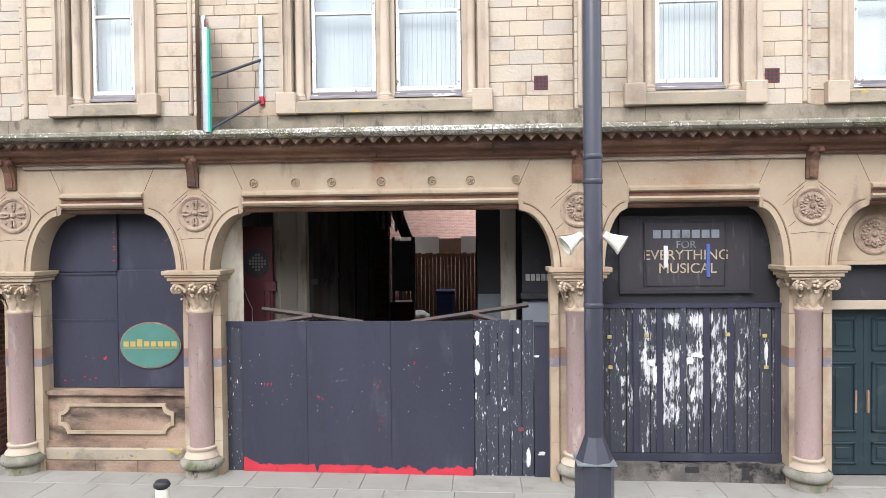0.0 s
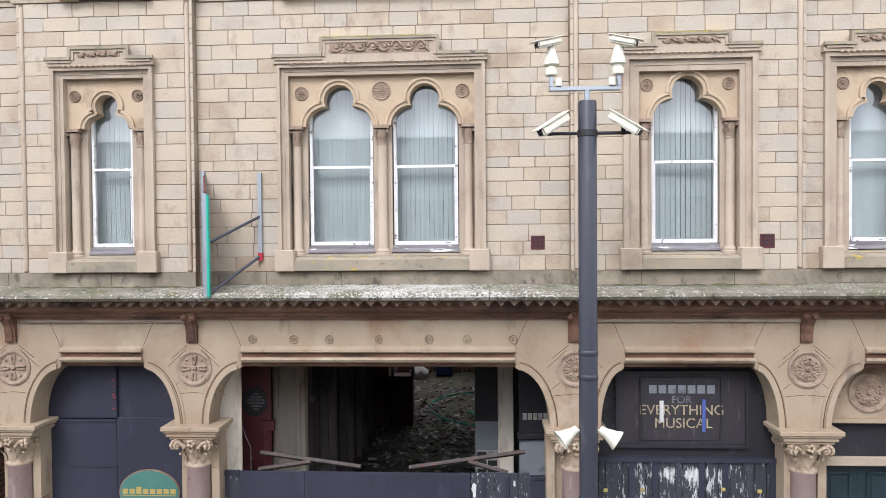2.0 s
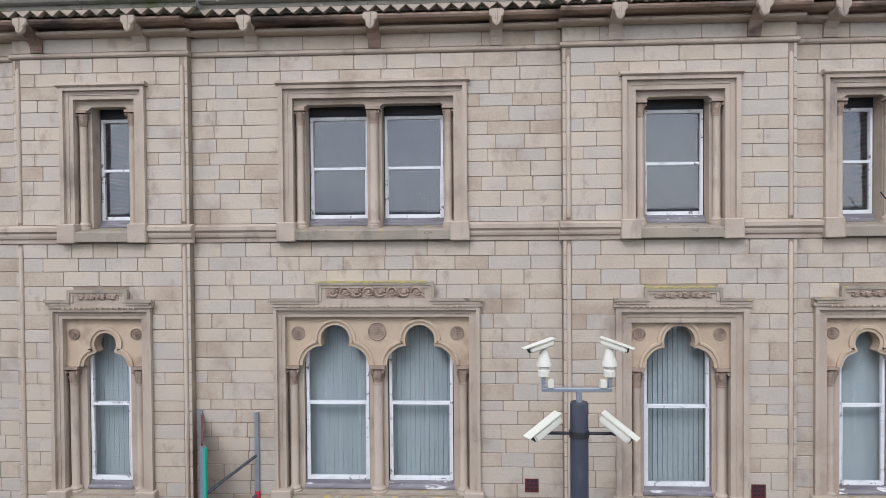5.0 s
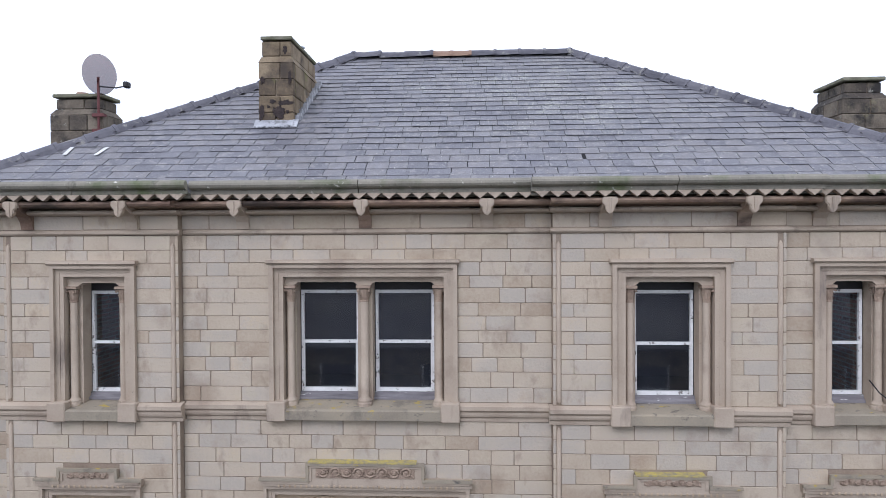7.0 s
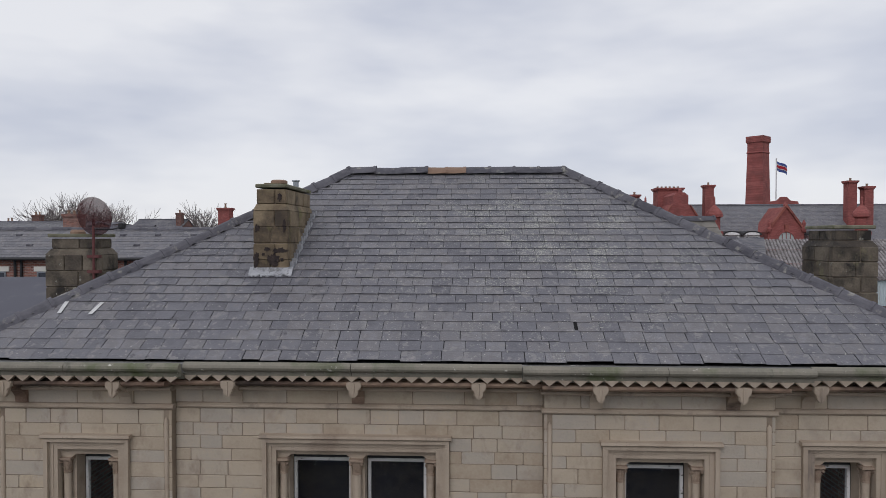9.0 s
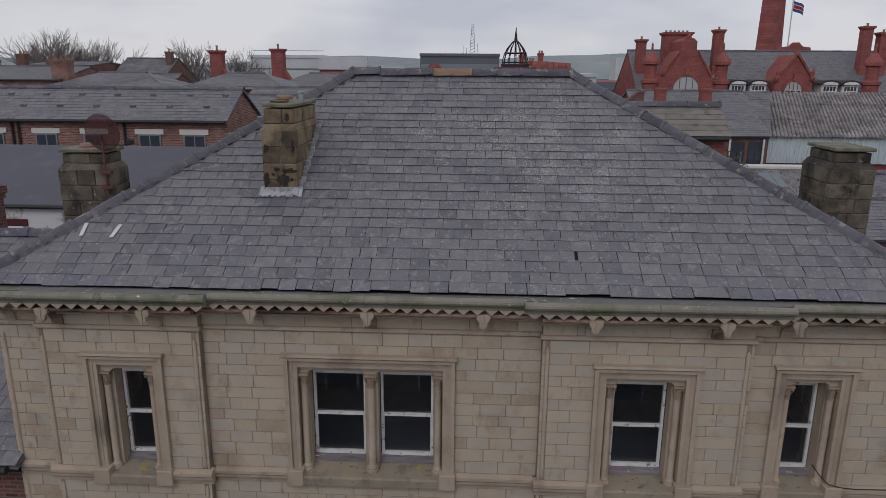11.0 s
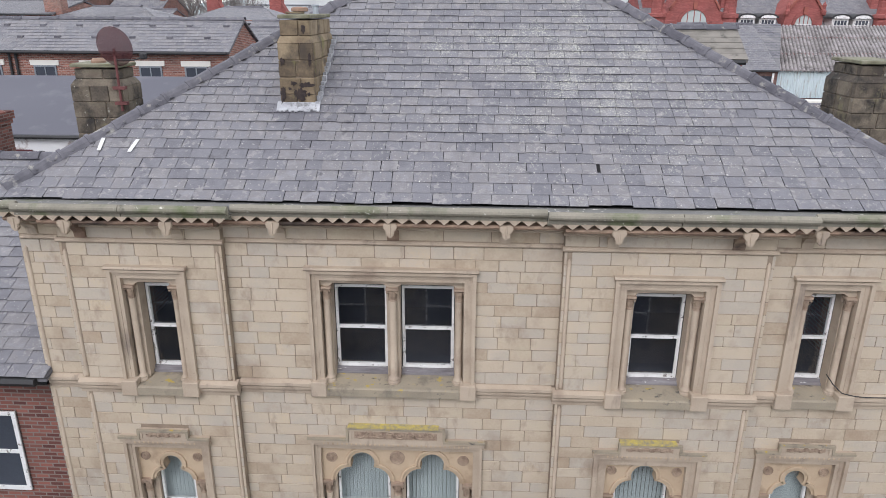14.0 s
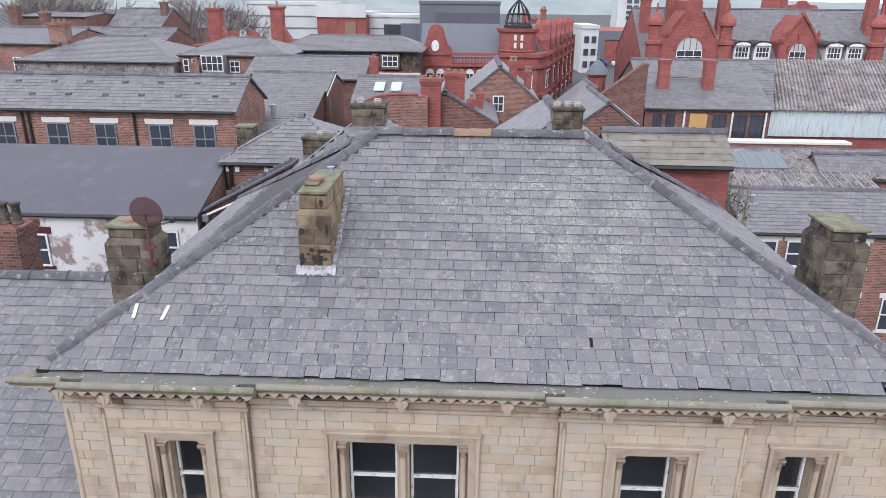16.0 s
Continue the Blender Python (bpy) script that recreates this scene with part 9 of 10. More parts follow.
for x0, x1, y0, y1, ze, zr, glass in ((12.4, 20.9, 25.7, 30.2, 7.85, 8.42, 0), (12.6, 30.0, 30.3, 36.9, 7.65, 8.62, 7)):
    low = house("low_shed", "low shed roofed in grey corrugated sheet", x0, x1, y0, y1, ze, zr, wall=M_BRICK, tile=M_CEMENT)
    ym, bm = (y0 + y1) / 2, bmesh.new()
    n = int((x1 - x0) / 0.16)
    ridges = [(x0 + 0.16 * (k + f), h) for k in range(n) for f, h in ((0.0, 0.0), (0.22, 0.06), (0.5, 0.085), (0.78, 0.06))]
    for (xa, za), (xb, zb) in zip(ridges, ridges[1:]):
        quad(bm, (xa, y0 - 0.2, ze + 0.06 + za), (xb, y0 - 0.2, ze + 0.06 + zb), (xb, ym, zr + 0.1 + zb), (xa, ym, zr + 0.1 + za))
    bmesh.ops.remove_doubles(bm, verts=bm.verts, dist=1e-4)
    part("corrugated_sheet", bm, M_CEMENT, low, "weathered grey corrugated sheeting")
    rise = (zr - ze) / (ym - y0)
    on = lambda y: ze + 0.2 + (y - y0) * rise
    for k in range(glass):
        xa = 15.0 + k * 0.47
        part("skylight_pane", run_x(bmesh.new(), [(y0 + 0.7, on(y0 + 0.7)), (y0 + 0.7, on(y0 + 0.7) + 0.03), (ym - 0.7, on(ym - 0.7) + 0.03), (ym - 0.7, on(ym - 0.7))], xa, xa + 0.45), M_DULLGLASS, low, "dull wired glass roof pane")
        part("glazing_bar", run_x(bmesh.new(), [(y0 + 0.65, on(y0 + 0.65)), (y0 + 0.65, on(y0 + 0.65) + 0.06), (ym - 0.65, on(ym - 0.65) + 0.06), (ym - 0.65, on(ym - 0.65))], xa - 0.022, xa + 0.002), M_GALV, low)
    if not glass:
        for k in range(16):
            xa = x0 + 0.35 + k * 0.52
            part("sheet_lap", run_x(bmesh.new(), [(y0 - 0.15, ze + 0.14), (y0 - 0.15, ze + 0.18), (ym, zr + 0.22), (ym, zr + 0.18)], xa, xa + 0.03), M_FLASH, low, "pale lap strip")
sc = house("slate_shed", "small brick shed under a grey slate roof", 19.9, 30.0, 30.6, 33.2, 7.8, 8.75, wall=M_BRICKDK, slates=1, seed=66)
wf = tagged(part("white_fascia_roof", boxes((12.2, 25.0, 37.4, 38.5, 8.3, 8.45)), M_LINTEL), "flat roof edged with a white fascia", "roof")
part("wall", boxes((12.4, 24.8, 37.5, 38.5, -0.3, 8.3)), M_BRICK, wf)
# far left roofs
f1 = house("brick_works", "long red brick works wall with slate roof", -48, -34.2, 48, 58, 13.4, 14.4, wall=M_BRICK, slates=1, seed=83)
stack(f1, -35.0, -33.6, 48.4, 49.4, 12, 15.1, M_BRICK, 3, 0.1, 0.3)
window_bg(f1, -37.8, 48.0, 11.2, 12.4, 0.7)
house("hipped_warehouse", "weathered hipped slate roof over a low warehouse", -36.0, -23.5, 45, 55, 12.35, 13.95, hip=4.2, wall=M_CEMENT, slates=1, seed=81)
f3 = house("gabled_house", "brick gabled house with a large white bay window", -23.4, -15.0, 46.0, 54, 12.85, 13.95, hip=2.6, wall=M_BRICK, slates=1, seed=82)
part("bay", boxes((-21.35, -19.55, 45.0, 46.0, 9.0, 13.0)), M_GREYPAINT, f3, "square oriel bay")
window_bg(f3, -20.45, 45.0, 11.75, 12.95, 1.7, bars=3)
window_bg(f3, -19.0, 45.95, 11.6, 12.5, 0.8, bars=1)
for x in (-22.9, -22.2):
    window_bg(f3, x, 46.0, 11.6, 12.6, 0.45, bars=0)
stack(f3, -22.0, -21.4, 44.6, 45.2, 9, 12.4, M_BRICK, 1)
stack(f3, -18.7, -17.3, 46.4, 47.0, 11, 13.1, M_BRICK, 0)
rc = tagged(empty("scrolled_gable_house"), "red terracotta house with scrolled gables and tall chimneys", "building")
part("wall", boxes((-29, -19.0, 63.0, 72, -0.3, 12.6)), M_TERRA, rc)
for x in (-24.7, -22.6):
    part("gable", prism(bmesh.new(), [(x - 1.1, 12.4), (x + 1.1, 12.4), (x + 1.05, 13.0), (x + 0.7, 13.2), (x + 0.5, 13.8), (x, 14.1), (x - 0.5, 13.8), (x - 0.7, 13.2), (x - 1.05, 13.0)], 63.0, 63.5), M_TERRA, rc)
for x, zt in ((-26.7, 16.2), (-20.3, 16.4)):
    c = stack(rc, x - 0.6, x + 0.6, 63.6, 64.8, 12, zt, M_TERRA, 1, 0.15, 0.5)
    part("shoulder", prism(bmesh.new(), [(x + 0.6, 12.4), (x + 1.9, 12.4), (x + 0.6, 14.4)], 63.7, 64.7), M_TERRA, c)
f4 = house("gabled_house", "brick gabled house with chimney far off", -50.5, -43, 88, 98, 13.2, 15.6, wall=M_BRICKDK)
stack(f4, -44.0, -43.2, 91, 92, 14, 16.6, M_BRICKDK, 1)
f5 = house("brick_works", "flat brick works block far off", -60, -51, 84, 94, 14.6, 15.0, wall=M_BRICKDK)
for k in range(5):
    stack(f5, -70 + k * 3.8, -69 + k * 3.8, 80, 81, 10, 15.2 + (k % 2) * 0.8, M_BRICKDK, 2)
house("gabled_house", "slate-roofed row far off", -75, -36, 72, 82, 12.0, 13.6, wall=M_BRICKDK)
# street climbing away between the red buildings
bm = run_x(bmesh.new(), [(56.0, -1.0), (56.0, 6.3), (75.0, 7.1), (118.0, 6.9), (118.0, -1.0)], 5.5, 30.0)
tagged(part("road", bm, M_ASPHALT), "grey asphalt street climbing between the red buildings", "road", kind="structure")
# turret with conical roof by the street
tr = tagged(empty("round_turret"), "small round brick turret with conical slate cap", "turret")
part("drum", turned(bmesh.new(), [(0.72, -0.3), (0.72, 11.3), (0.8, 11.4), (0.8, 11.6)], 9.9, 49.5, 12), M_TERRA, tr)
part("cap", turned(bmesh.new(), [(0.98, 11.55), (0.8, 11.9), (0.5, 12.3), (0.25, 12.55), (0.07, 12.7), (0.06, 13.1)], 9.9, 49.5, 12), M_GREYCLAD, tr)


# parked cars down the street
def car(x, y, mat):
    c = tagged(empty("car"), "small parked car at the far end of the street", "car", group="parked cars")
    g = 6.93
    body = bevel(boxes((x - 2.0, x + 2.0, y - 0.85, y + 0.85, g + 0.3, g + 0.85)), 0.12, 2)
    part("body", body, mat, c)
    bm = bmesh.new()
    prism(bm, [(x - 1.5, g + 0.85), (x + 1.2, g + 0.85), (x + 0.6, g + 1.4), (x - 1.1, g + 1.4)], y - 0.75, y + 0.75)
    part("cabin", bevel(bm, 0.05), M_PANE, c)
    for dx in (-1.25, 1.25):
        for dy in (-0.78, 0.78):
            bm = bmesh.new()
            bmesh.ops.create_cone(bm, cap_ends=True, segments=12, radius1=0.32, radius2=0.32, depth=0.2, matrix=Matrix.Translation((x + dx, y + dy, g + 0.32)) @ Matrix.Rotation(math.pi / 2, 4, "X"))
            part("wheel", bm, M_IRON, c)


for x, mat in ((20.5, M_BLUE), (25.0, M_WHITE), (29.0, M_POLE)):
    car(x, 112.0, mat)


# bare trees
def bare_tree(x, y, h, seed):
    rnd = random.Random(seed)
    t = tagged(empty("bare_tree"), "leafless winter tree with fine spreading branches", "tree", group="bare trees")
    bm = bmesh.new()
    tw = bmesh.new()

    def grow(p, d, length, r, depth):
        q = p + d * length
        mid = p + d * length * 0.5 + Vector((rnd.uniform(-1, 1), rnd.uniform(-1, 1), 0)) * length * 0.06
        tube(bm if depth > 2 else tw, [p, mid, q], [r, r * 0.85, r * 0.68], 5 if depth > 2 else 3, False)
        if depth == 0:
            return
        for k in range(3 if depth < 4 else 5):
            a = rnd.uniform(0, 2 * math.pi)
            nd = (d + Vector((math.cos(a), math.sin(a), rnd.uniform(-0.1, 0.35))) * rnd.uniform(0.3, 0.7)).normalized()
            grow(p + d * length * rnd.uniform(0.6, 1.0), nd, length * rnd.uniform(0.62, 0.8), r * 0.62, depth - 1)

    grow(Vector((x, y, -0.3)), Vector((0, 0, 1)), h * 0.34, h * 0.014, 5)
    part("trunk", bm, M_TWIG, t)
    part("crown", tw, M_TWIG, t)


bare_tree(-66.5, 100, 24, 1)
bare_tree(-73, 104, 23, 2)
bare_tree(-61.5, 106, 22, 5)
bare_tree(-42.5, 105, 21, 3)
bare_tree(-40, 112, 20, 4)
# distant hills, the haze of distance mixed into their base colour
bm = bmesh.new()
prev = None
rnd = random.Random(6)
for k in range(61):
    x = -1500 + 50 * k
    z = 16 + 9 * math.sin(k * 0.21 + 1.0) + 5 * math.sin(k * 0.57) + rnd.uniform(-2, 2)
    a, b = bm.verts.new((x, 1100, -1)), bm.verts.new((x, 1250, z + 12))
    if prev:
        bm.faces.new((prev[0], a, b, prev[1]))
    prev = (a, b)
tagged(part("backdrop", bm, material("haze_painted_hills", [(0.17, 0.21, 0.22), (0.24, 0.28, 0.28), (0.3, 0.33, 0.32)], scale=0.012, grain=0.06, mottle=0.8, bump=0)), "hills along the horizon, pale haze painted into their colour", "hills", kind="structure")
rnd = random.Random(14)
for k in range(26):
    y = rnd.uniform(140, 330)
    x = rnd.uniform(-0.75, 0.62) * y
    w = rnd.uniform(8, 18)
    h = tagged(empty("distant_house"), "small distant brick house with a dark roof", "house", group="distant houses")
    ze = rnd.uniform(5, 8)
    part("wall", boxes((x, x + w, y, y + 8, -0.5, ze)), rnd.choice([M_BRICKDK, M_WHITECLAD, M_BRICK]), h)
    part("roof", run_x(bmesh.new(), [(y - 0.3, ze), (y + 8.3, ze), (y + 4, ze + 2.5)], x - 0.2, x + w + 0.2), M_BGSLATE, h)

# low brick terrace that closes the far side of the street
op = house("opposite_terrace", "low sooty stone terrace closing the far side of the street", -70, 70, -26, -17, 6.6, 9.4, wall=M_SOOTSTONE)
for k in range(28):
    for z in (1.2, 4.2):
        x = -54 + k * 4
        win = part("window", boxes((x, x + 1.3, -17.03, -16.97, z, z + 1.7)), M_PANE, op)
        part("window_frame", boxes((x - 0.06, x, -17.05, -16.94, z, z + 1.7), (x + 1.3, x + 1.36, -17.05, -16.94, z, z + 1.7), (x, x + 1.3, -17.05, -16.94, z + 0.82, z + 0.88)), M_WHITE, win)


# ---- derelict passage behind the hoarding ----
pw = tagged(empty("wall_passage"), "dark stripped walls of the derelict passage", "wall", kind="structure")
part("left_wall", boxes((-3.2, -3.06, 2.75, 9.7, -0.2, 4.2)), M_BARE, pw)
part("right_wall", boxes((0.3, 0.42, 2.2, 9.7, -0.2, 4.2)), M_BARE, pw)
part("side_wall", boxes((-6.4, -3.95, 0.45, 0.55, -0.2, 4.2), (-4.0, -3.9, 0.45, 2.8, -0.2, 4.2), (-3.95, -3.06, 2.75, 2.85, -0.2, 4.2), (1.25, 1.35, 0.45, 3.0, -0.2, 4.2), (0.42, 1.3, 2.6, 2.7, -0.2, 4.2)), M_BARE, pw)
for k in range(11):
    y = 3.1 + k * 0.6
    part("stud", boxes((-3.06, -2.95 + 0.03 * (k % 3), y, y + 0.09, -0.15, 4.1)), M_BARE if k % 3 else M_SOOT, pw)
part("rail", boxes((-3.06, -2.98, 2.9, 9.5, 2.3, 2.4)), M_BARE, pw)
part("grey_dado", boxes((0.27, 0.3, 2.3, 8.0, -0.15, 2.3)), M_GREYPAINT, pw)
tagged(part("ceiling_passage", boxes((-4.0, 1.35, 0.3, 9.7, 4.0, 4.15)), M_BARE), "dark broken ceiling of the passage", "ceiling", kind="structure")
tagged(part("floor", boxes((-4.0, 1.35, 0.3, 18.0, -0.2, -0.1)), M_DIRT), "filthy concrete floor strewn with rubble and moss", "floor", kind="structure")
post = tagged(empty("cream_pilaster"), "cream-painted timber pilaster inside the opening", "pilaster", kind="structure")
part("shaft", bevel(boxes((-3.62, -3.05, 2.55, 2.75, -0.15, 4.05)), 0.01), M_INNER, post)
part("edge_strip", bevel(boxes((-3.2, -3.12, 2.5, 2.56, -0.15, 4.05), (-3.58, -3.5, 2.5, 2.56, -0.15, 4.05)), 0.01), M_INNER, post)
post = tagged(empty("cream_pilaster"), "cream-painted timber pilaster inside the opening", "pilaster", kind="structure")
part("shaft", bevel(boxes((0.25, 0.5, 2.02, 2.2, -0.15, 4.05)), 0.01), M_INNER, post)
tagged(part("white_reveal", boxes((-3.72, -3.415, 0.42, 0.46, -0.15, 4.0)), M_INNER), "white painted reveal board", "board", kind="structure")
mp = tagged(empty("maroon_panel"), "maroon door panel with a round louvred vent", "panel")
part("board", bevel(boxes((-3.62, -3.16, 0.98, 1.03, 1.9, 3.32), (-3.62, -3.25, 1.0, 1.05, -0.15, 1.9)), 0.008), M_MAROON, mp)
part("cornice", boxes((-3.3, -3.1, 0.93, 1.0, 2.36, 2.5)), M_MAROON, mp)
bm = bmesh.new()
ellipse(bm, -3.4, 2.78, 0.19, 0.22, 0.95, 0.98, 24)
part("vent_rim", bm, M_IRON, mp)
bm = bmesh.new()
for i in range(6):
    for k in range(6):
        if (i - 2.5) ** 2 + (k - 2.5) ** 2 < 8:
            box(bm, -3.5 + i * 0.045, -3.47 + i * 0.045, 0.94, 0.952, 2.66 + k * 0.045, 2.69 + k * 0.045)
part("vent_grid", bm, M_ROOMWALL, mp)
part("drape", bevel(boxes((-3.28, -3.2, 0.94, 1.0, 0.5, 2.4), (-3.2, -3.15, 0.95, 1.0, 0.5, 2.3)), 0.02), M_MAROON, mp)
part("wire", tube(bmesh.new(), [(-3.58, 0.95, 2.4), (-3.53, 0.94, 2.25), (-3.46, 0.94, 2.1), (-3.46, 0.94, 1.6)], 0.006, 4), M_OFFWHITE, mp)
fs = tagged(empty("side_fascia"), "black painted return fascia over a grey board", "fascia")
part("board", boxes((0.55, 1.25, 1.2, 1.25, 2.28, 3.95)), M_BLACK, fs)
part("ledge", bevel(boxes((0.52, 1.25, 1.1, 1.22, 2.2, 2.28)), 0.01), M_BLACK, fs)
part("lower_board", bevel(boxes((0.55, 1.25, 1.18, 1.24, -0.15, 2.2)), 0.008), M_GREYPAINT, fs)
for k in range(6):
    part("name_bar", boxes((0.6 + k * 0.078, 0.66 + k * 0.078, 1.19, 1.2, 2.47, 2.57)), M_OFFWHITE, fs)
po = tagged(empty("poster"), "torn black and white poster pasted on a grey board", "poster")
part("board", boxes((-0.12, 0.27, 2.1, 2.14, -0.15, 3.9)), M_GREYPAINT, po)
part("upper_board", boxes((-0.12, 0.27, 2.09, 2.1, 2.2, 3.9)), M_BLACK, po)
part("sheet", boxes((-0.11, 0.26, 2.092, 2.1, 1.0, 1.72)), M_OFFWHITE, po)
for k in range(9):
    part("printed_bar", boxes((-0.09 + (k % 2) * 0.17, 0.06 + (k % 2) * 0.17, 2.088, 2.093, 1.05 + (k // 2) * 0.14, 1.14 + (k // 2) * 0.14)), M_IRON, po)
for a, b in (((-3.2, 0.6, 2.13), (-1.75, 0.62, 1.93)), ((-3.2, 0.5, 1.92), (-2.45, 0.52, 2.03)), ((-1.05, 0.6, 1.93), (0.6, 0.62, 2.17)), ((-0.2, 0.5, 2.06), (0.35, 0.52, 1.9))):
    br = tagged(empty("bracing_timber"), "rough brown timber brace wedged behind the hoarding", "timber", group="bracing timbers")
    part("bar", tube(bmesh.new(), [a, b], 0.035, 4), M_SOOT, br)
# yard beyond the passage
yd = tagged(empty("wall_yard"), "dark brick walls of the yard", "wall", kind="structure")
part("left_wall", boxes((-3.5, -3.25, 10.1, 18, -0.2, 3.0)), M_BRICKDK, yd)
part("right_wall", boxes((0.55, 0.8, 10.1, 18, -0.2, 3.0)), M_BRICKDK, yd)
# brick paled so that its colour supplies the daylight on the end wall
part("end_wall", boxes((-5.4, 2.4, 26.0, 26.3, -0.2, 6.6)), brickwork("daylight_painted_brick", (0.5, 0.27, 0.22), (0.62, 0.38, 0.31), (0.55, 0.45, 0.38), dirt=(0.4, 0.25, 0.2), dirt_amount=0.3), yd, "brick wall, daylight painted in as a pale pink colour")
fence = tagged(empty("fence"), "tall brown board fence closing the yard", "fence")
for k in range(26):
    x = -3.25 + k * 0.146
    part("board", bevel(boxes((x, x + 0.138, 17.5, 17.53, -0.12, 2.42 + 0.02 * (k % 3))), 0.004), M_WOOD, fence)
part("rail", boxes((-3.25, 0.55, 17.45, 17.5, 2.3, 2.4)), M_WOOD, fence)
for xa, xb in ((-3.2, -1.7), (-0.85, 0.55)):
    part("pale_panel", boxes((xa, xb, 17.55, 17.6, 2.4, 3.08)), M_LINTEL, fence, "buff board screwed above the fence")
part("dark_panel", boxes((-1.7, -0.85, 17.55, 17.6, 2.4, 3.0)), M_CLAY, fence)
wb = tagged(empty("wheelie_bin"), "blue plastic wheeled bin in the yard", "bin")
part("body", bevel(boxes((-1.75, -1.12, 16.6, 17.2, -0.05, 0.98)), 0.04), M_PLASTIC, wb)
part("lid", bevel(boxes((-1.79, -1.08, 16.55, 17.25, 0.98, 1.08)), 0.03), M_PLASTIC, wb)
for x in (-1.65, -1.22):
    bm = bmesh.new()
    bmesh.ops.create_cone(bm, cap_ends=True, segments=12, radius1=0.1, radius2=0.1, depth=0.05, matrix=Matrix.Translation((x, 17.2, 0.0)) @ Matrix.Rotation(math.pi / 2, 4, "Y"))
    part("wheel", bm, M_IRON, wb)
sack = bmesh.new()
bmesh.ops.create_icosphere(sack, subdivisions=3, radius=1, matrix=Matrix.Translation((-2.35, 16.4, 0.1)) @ Matrix.Diagonal((0.38, 0.3, 0.24, 1)))
for v in sack.verts:
    v.co += Vector((noise.noise(v.co * 4), noise.noise(v.co * 4 + Vector((3, 1, 2))), noise.noise(v.co * 5))) * 0.07
tagged(part("rubble_sack", sack, M_PALEBOARD), "slumped pale rubble sack on the floor", "sack")
cup = tagged(empty("wrecked_counter"), "wrecked grey counter with a tilted canopy hanging loose", "counter")
part("cabinet", bevel(boxes((-2.75, -1.95, 10.0, 10.5, -0.1, 1.3)), 0.02), M_MAROON, cup)
part("upright", boxes((-2.0, -1.9, 10.0, 10.1, 1.3, 3.1), (-2.55, -2.47, 10.0, 10.1, 1.3, 3.1)), M_GREYPAINT, cup)
part("panel", boxes((-2.47, -2.0, 10.05, 10.08, 1.6, 3.0)), M_GREYPAINT, cup)
bm = bmesh.new()
for x0, x1, z0, z1, y in ((-3.0, -2.4, 3.7, 2.7, 7.6), (-2.55, -2.0, 3.9, 3.1, 9.4)):
    quad(bm, (x0, y, z0), (x0 + 0.35, y, z0), (x1 + 0.1, y - 0.1, z1), (x1 - 0.2, y - 0.1, z1))
    quad(bm, (x0, y + 0.5, z0), (x0 + 0.35, y, z0), (x1 + 0.1, y - 0.1, z1), (x1 - 0.2, y + 0.4, z1))
part("canopy", bm, M_ROOMWALL, cup)
for k in range(5):
    part("lath", boxes((-2.75 + k * 0.16, -2.68 + k * 0.16, 8.5, 8.55, 3.25 + 0.06 * (k % 3), 4.0)), M_OFFWHITE, cup)
bm = bmesh.new()
rnd = random.Random(31)
for k in range(1500):
    y = rnd.triangular(2.0, 17.2, 9.5)
    x = rnd.uniform(-2.9, 0.2) if y < 10 else rnd.uniform(-3.1, 0.5)
    s = rnd.uniform(0.02, 0.1)
    m = Matrix.Translation((x, y, -0.1 + s * 0.25)) @ Euler((rnd.uniform(-0.4, 0.4), rnd.uniform(-0.4, 0.4), rnd.uniform(0, 6.3))).to_matrix().to_4x4() @ Matrix.Diagonal((s * rnd.uniform(0.6, 2.6), s, s * rnd.uniform(0.1, 0.5), 1))
    bmesh.ops.create_cube(bm, size=1, matrix=m)
tagged(part("rubble", bm, M_DEBRIS), "scattered plaster, timber and litter on the floor", "rubble", kind="stuff")
pts = [(-0.3 - 1.1 * math.sin(a * 0.9) - 0.12 * a, 12.6 + 1.5 * math.cos(a * 0.8) - 0.25 * a, -0.08) for a in [0.3 * k for k in range(22)]]
tagged(part("hose", tube(bmesh.new(), pts, 0.025, 6), M_TEAL), "loose teal hosepipe lying across the rubble", "hose")


# ---- ashlar blocks of the upper walls ----
def block_mesh(cache, w, h, mat):
    key = (round(w, 2), round(h, 3))
    if key not in cache:
        me = bpy.data.meshes.new("ashlar_block")
        w, h = key
        wear = random.Random(int(w * 1000) + int(h * 7000))
        nick = [wear.uniform(0.004, 0.016) for _ in range(4)]

        def ring(y, d):
            """Eight corners: each corner of the block is worn off by its own amount."""
            k = [min(q, w * 0.3) for q in nick]
            return [(k[0], y, d), (w - k[1], y, d), (w - d, y, k[1]), (w - d, y, h - k[2]), (w - k[2], y, h - d), (k[3], y, h - d), (d, y, h - k[3]), (d, y, k[0])]

        verts = ring(0.0, 0.0) + ring(-0.006, 0.0) + ring(-0.0105, 0.004)
        faces = [tuple(range(16, 24))] + [(a + i, a + (i + 1) % 8, a + 8 + (i + 1) % 8, a + 8 + i) for a in (0, 8) for i in range(8)]
        me.from_pydata(verts, [], faces)
        me.materials.append(mat)
        cache[key] = me
    return cache[key]


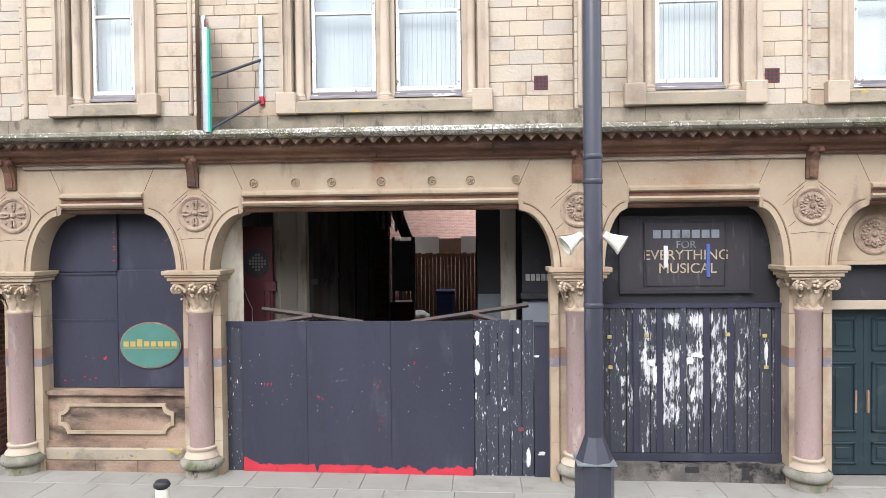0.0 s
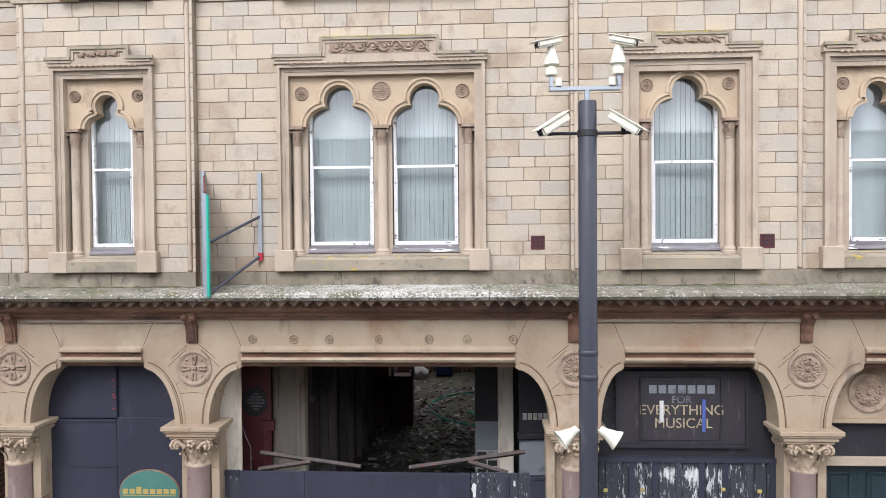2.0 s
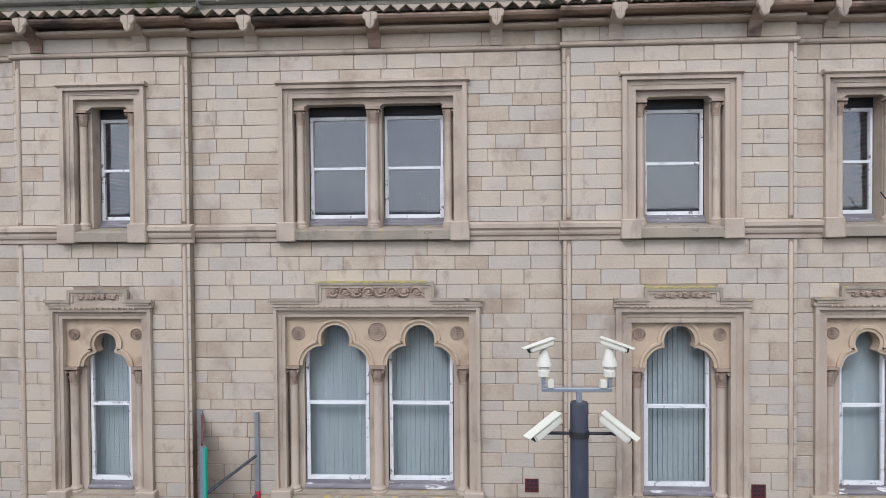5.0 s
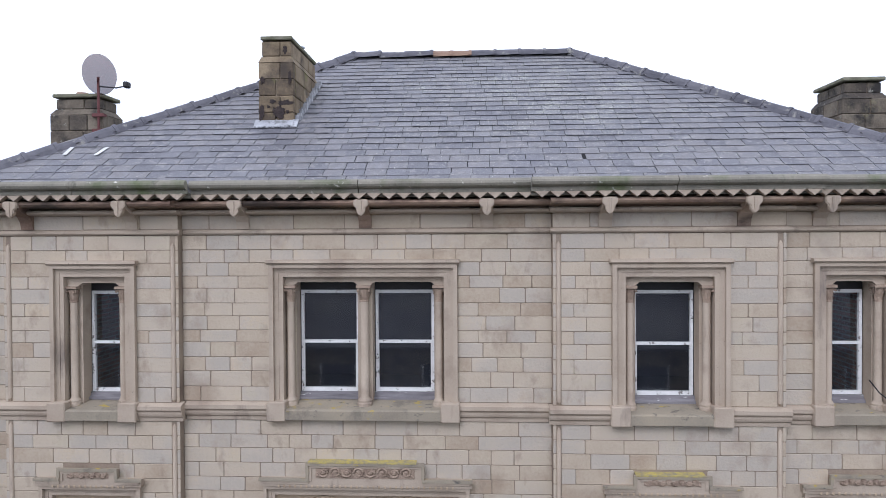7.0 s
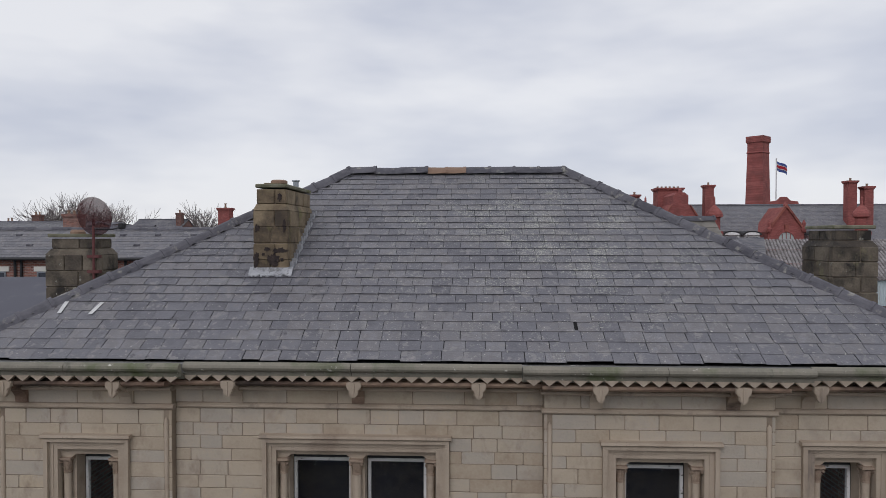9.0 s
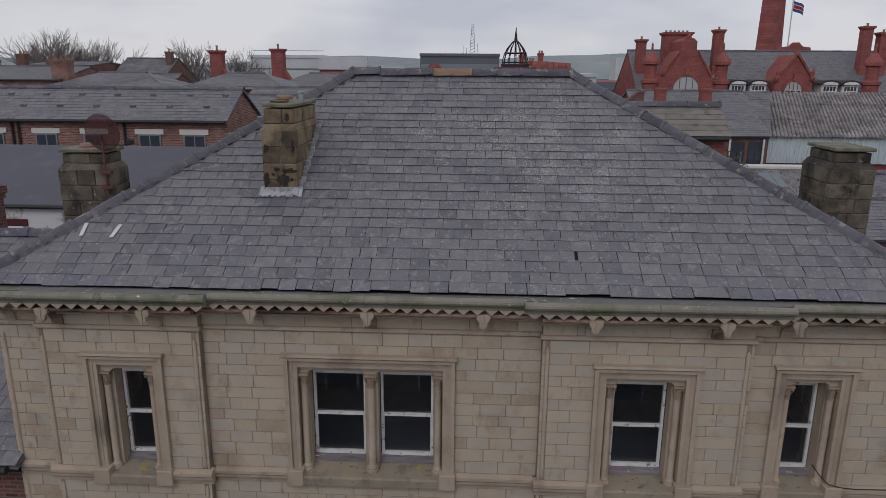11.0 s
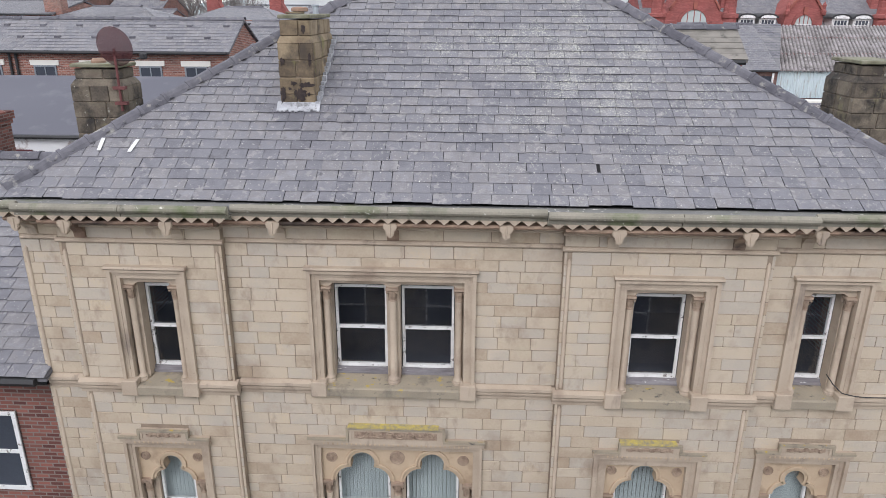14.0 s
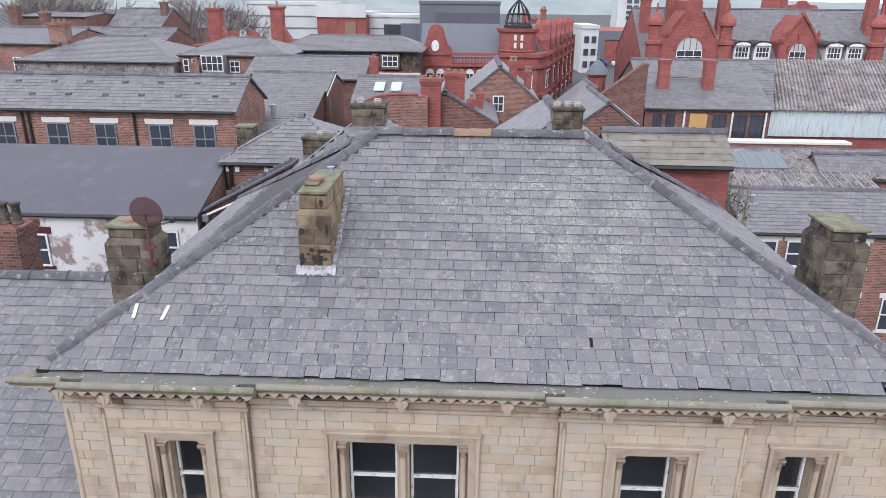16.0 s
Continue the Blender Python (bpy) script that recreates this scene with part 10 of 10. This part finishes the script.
COURSES_1 = [0.2, 0.185, 0.225, 0.19, 0.185, 0.2, 0.18, 0.14, 0.225, 0.165, 0.18, 0.225, 0.18, 0.2, 0.19, 0.2, 0.2, 0.185, 0.2]
COURSES_2 = [0.2, 0.21, 0.19, 0.2, 0.165, 0.19, 0.175, 0.2, 0.165, 0.18, 0.175, 0.2]
cache = {}
rnd = random.Random(77)
for name, x0, x1, yw in BAYS:
    m1 = [(c - o + 0.004, c + o - 0.004, 4.78, 7.6) for c, o, i, s, y in FIRST] + [(c - (0.55 * o if len(s) == 1 else 0.76), c + (0.55 * o if len(s) == 1 else 0.76), 7.5, 7.76) for c, o, i, s, y in FIRST]
    m2 = [(c - o + 0.004, c + o - 0.004, 8.4, 10.5) for c, o, i, s, y in SECOND]
    if name in ("wall_left_bay", "wall_right_bay"):
        rolls = [(x0 + 0.045, x0 + 0.105, 4.6, 10.8), (x1 - 0.105, x1 - 0.045, 4.6, 10.8)]
    else:
        rolls = []
    spans = []
    for start, end, courses, gaps in ((4.775, 8.395, COURSES_1, m1), (8.645, 10.885, COURSES_2, m2), (10.962, 11.153, [0.191], [])):
        total, k = 0.0, 0
        scale = (end - start) / sum(courses)
        z = start
        for hgt in courses:
            h = hgt * scale
            spans.append((z, z + h, gaps + rolls))
            z += h
    for k, (za, zb, gaps) in enumerate(spans):
        free = [(x0, x1)]
        for g0, g1, b0, b1 in gaps:
            if b0 < zb - 0.02 and b1 > za + 0.02:
                nxt = []
                for a, b in free:
                    if g1 <= a or g0 >= b:
                        nxt.append((a, b))
                        continue
                    if g0 - a > 0.02:
                        nxt.append((a, g0))
                    if b - g1 > 0.02:
                        nxt.append((g1, b))
                free = nxt
        for a, b in free:
            x = a
            first = True
            while x < b - 0.01:
                w = rnd.choice([0.3, 0.38, 0.44, 0.5, 0.56, 0.34]) * (0.55 if first and k % 2 else 1) * (2.3 if za > 10.9 else 1)
                first = False
                if b - (x + w) < 0.2:
                    w = b - x
                    if w > 0.62 and za < 10.9:
                        w = w / 2
                ob = new("ashlar_block", block_mesh(cache, max(0.02, w - 0.008), zb - za - 0.008, M_ASHLAR))
                ob.parent = WALLS[name]
                ob.location = (x + 0.004, yw - rnd.uniform(0.0, 0.004), za + 0.004)
                ob.rotation_euler = (0, rnd.uniform(-0.004, 0.004), 0)
                x += w

# ---- slates of the lowest rows ----
rnd = random.Random(21)
unit = {}
count = 0
for r, p, q, s0, h in slate_rows(FRONT_P, Vector((1, 0, 0)), V_UP, N_UP, FULL_F, front_lims, 0.22, 0.275, rnd):
    corners = slate_piece(FRONT_P, Vector((1, 0, 0)), V_UP, N_UP, p, q, s0, h, rnd)
    if r >= NEAR_ROWS:
        continue
    if r == HOLE[1] and p < HOLE[0] < q:
        # no opening here: a flat black face paints the dark of the gap
        gap = [(q - 0.19, s0 + 0.2), (q - 0.1, s0 + 0.1), (q - 0.1, s0), (q + 0.02, s0), (q + 0.02, s0 + 0.24), (q - 0.19, s0 + 0.24)]
        bm = bmesh.new()
        bm.faces.new([bm.verts.new(FRONT_P + Vector((1, 0, 0)) * a + V_UP * b + N_UP * 0.0125) for a, b in gap])
        part("gap", bm, M_VOID, roof, "black sheet painting the dark gap of a slipped slate")
        q = q - 0.05
    key = round(q - p, 2)
    if key not in unit:
        me = bpy.data.meshes.new("slate")
        w, t, hh = key, 0.007, 0.27
        me.from_pydata([(0, 0, 0.014), (w, 0, 0.014), (w, hh, 0.004), (0, hh, 0.004), (0, 0, 0.014 + t), (w, 0, 0.014 + t), (w, hh, 0.004 + t), (0, hh, 0.004 + t)], [], QUADS)
        me.materials.append(M_SLATE)
        unit[key] = me
    ob = new("slate", unit[key])
    ob.parent = roof
    slip = 0.0
    if r == 0:
        slip = rnd.choice([0, 0, 0.0, 0.01, -0.01, -0.02, -0.03, 0.1 if rnd.random() < 0.35 else 0])
    o = FRONT_P + Vector((1, 0, 0)) * p + V_UP * (s0 - slip + rnd.uniform(-0.008, 0.008)) + N_UP * rnd.uniform(0, 0.004)
    ob.matrix_basis = Matrix.Translation(o) @ Matrix.Rotation(math.atan(PITCH), 4, "X") @ Matrix.Rotation(rnd.uniform(-0.012, 0.012) + (rnd.uniform(-0.2, 0.2) if slip > 0.05 else 0), 4, "Z")
    if r == 0 and noise.noise(Vector((p * 0.9, 2.0, 0))) > -0.12 and slip < 0.05:
        ob.matrix_basis = ob.matrix_basis @ Matrix.Translation((0, 0.27, 0)) @ Matrix.Rotation(-0.03, 4, "X") @ Matrix.Translation((0, -0.27, 0))
    count += 1
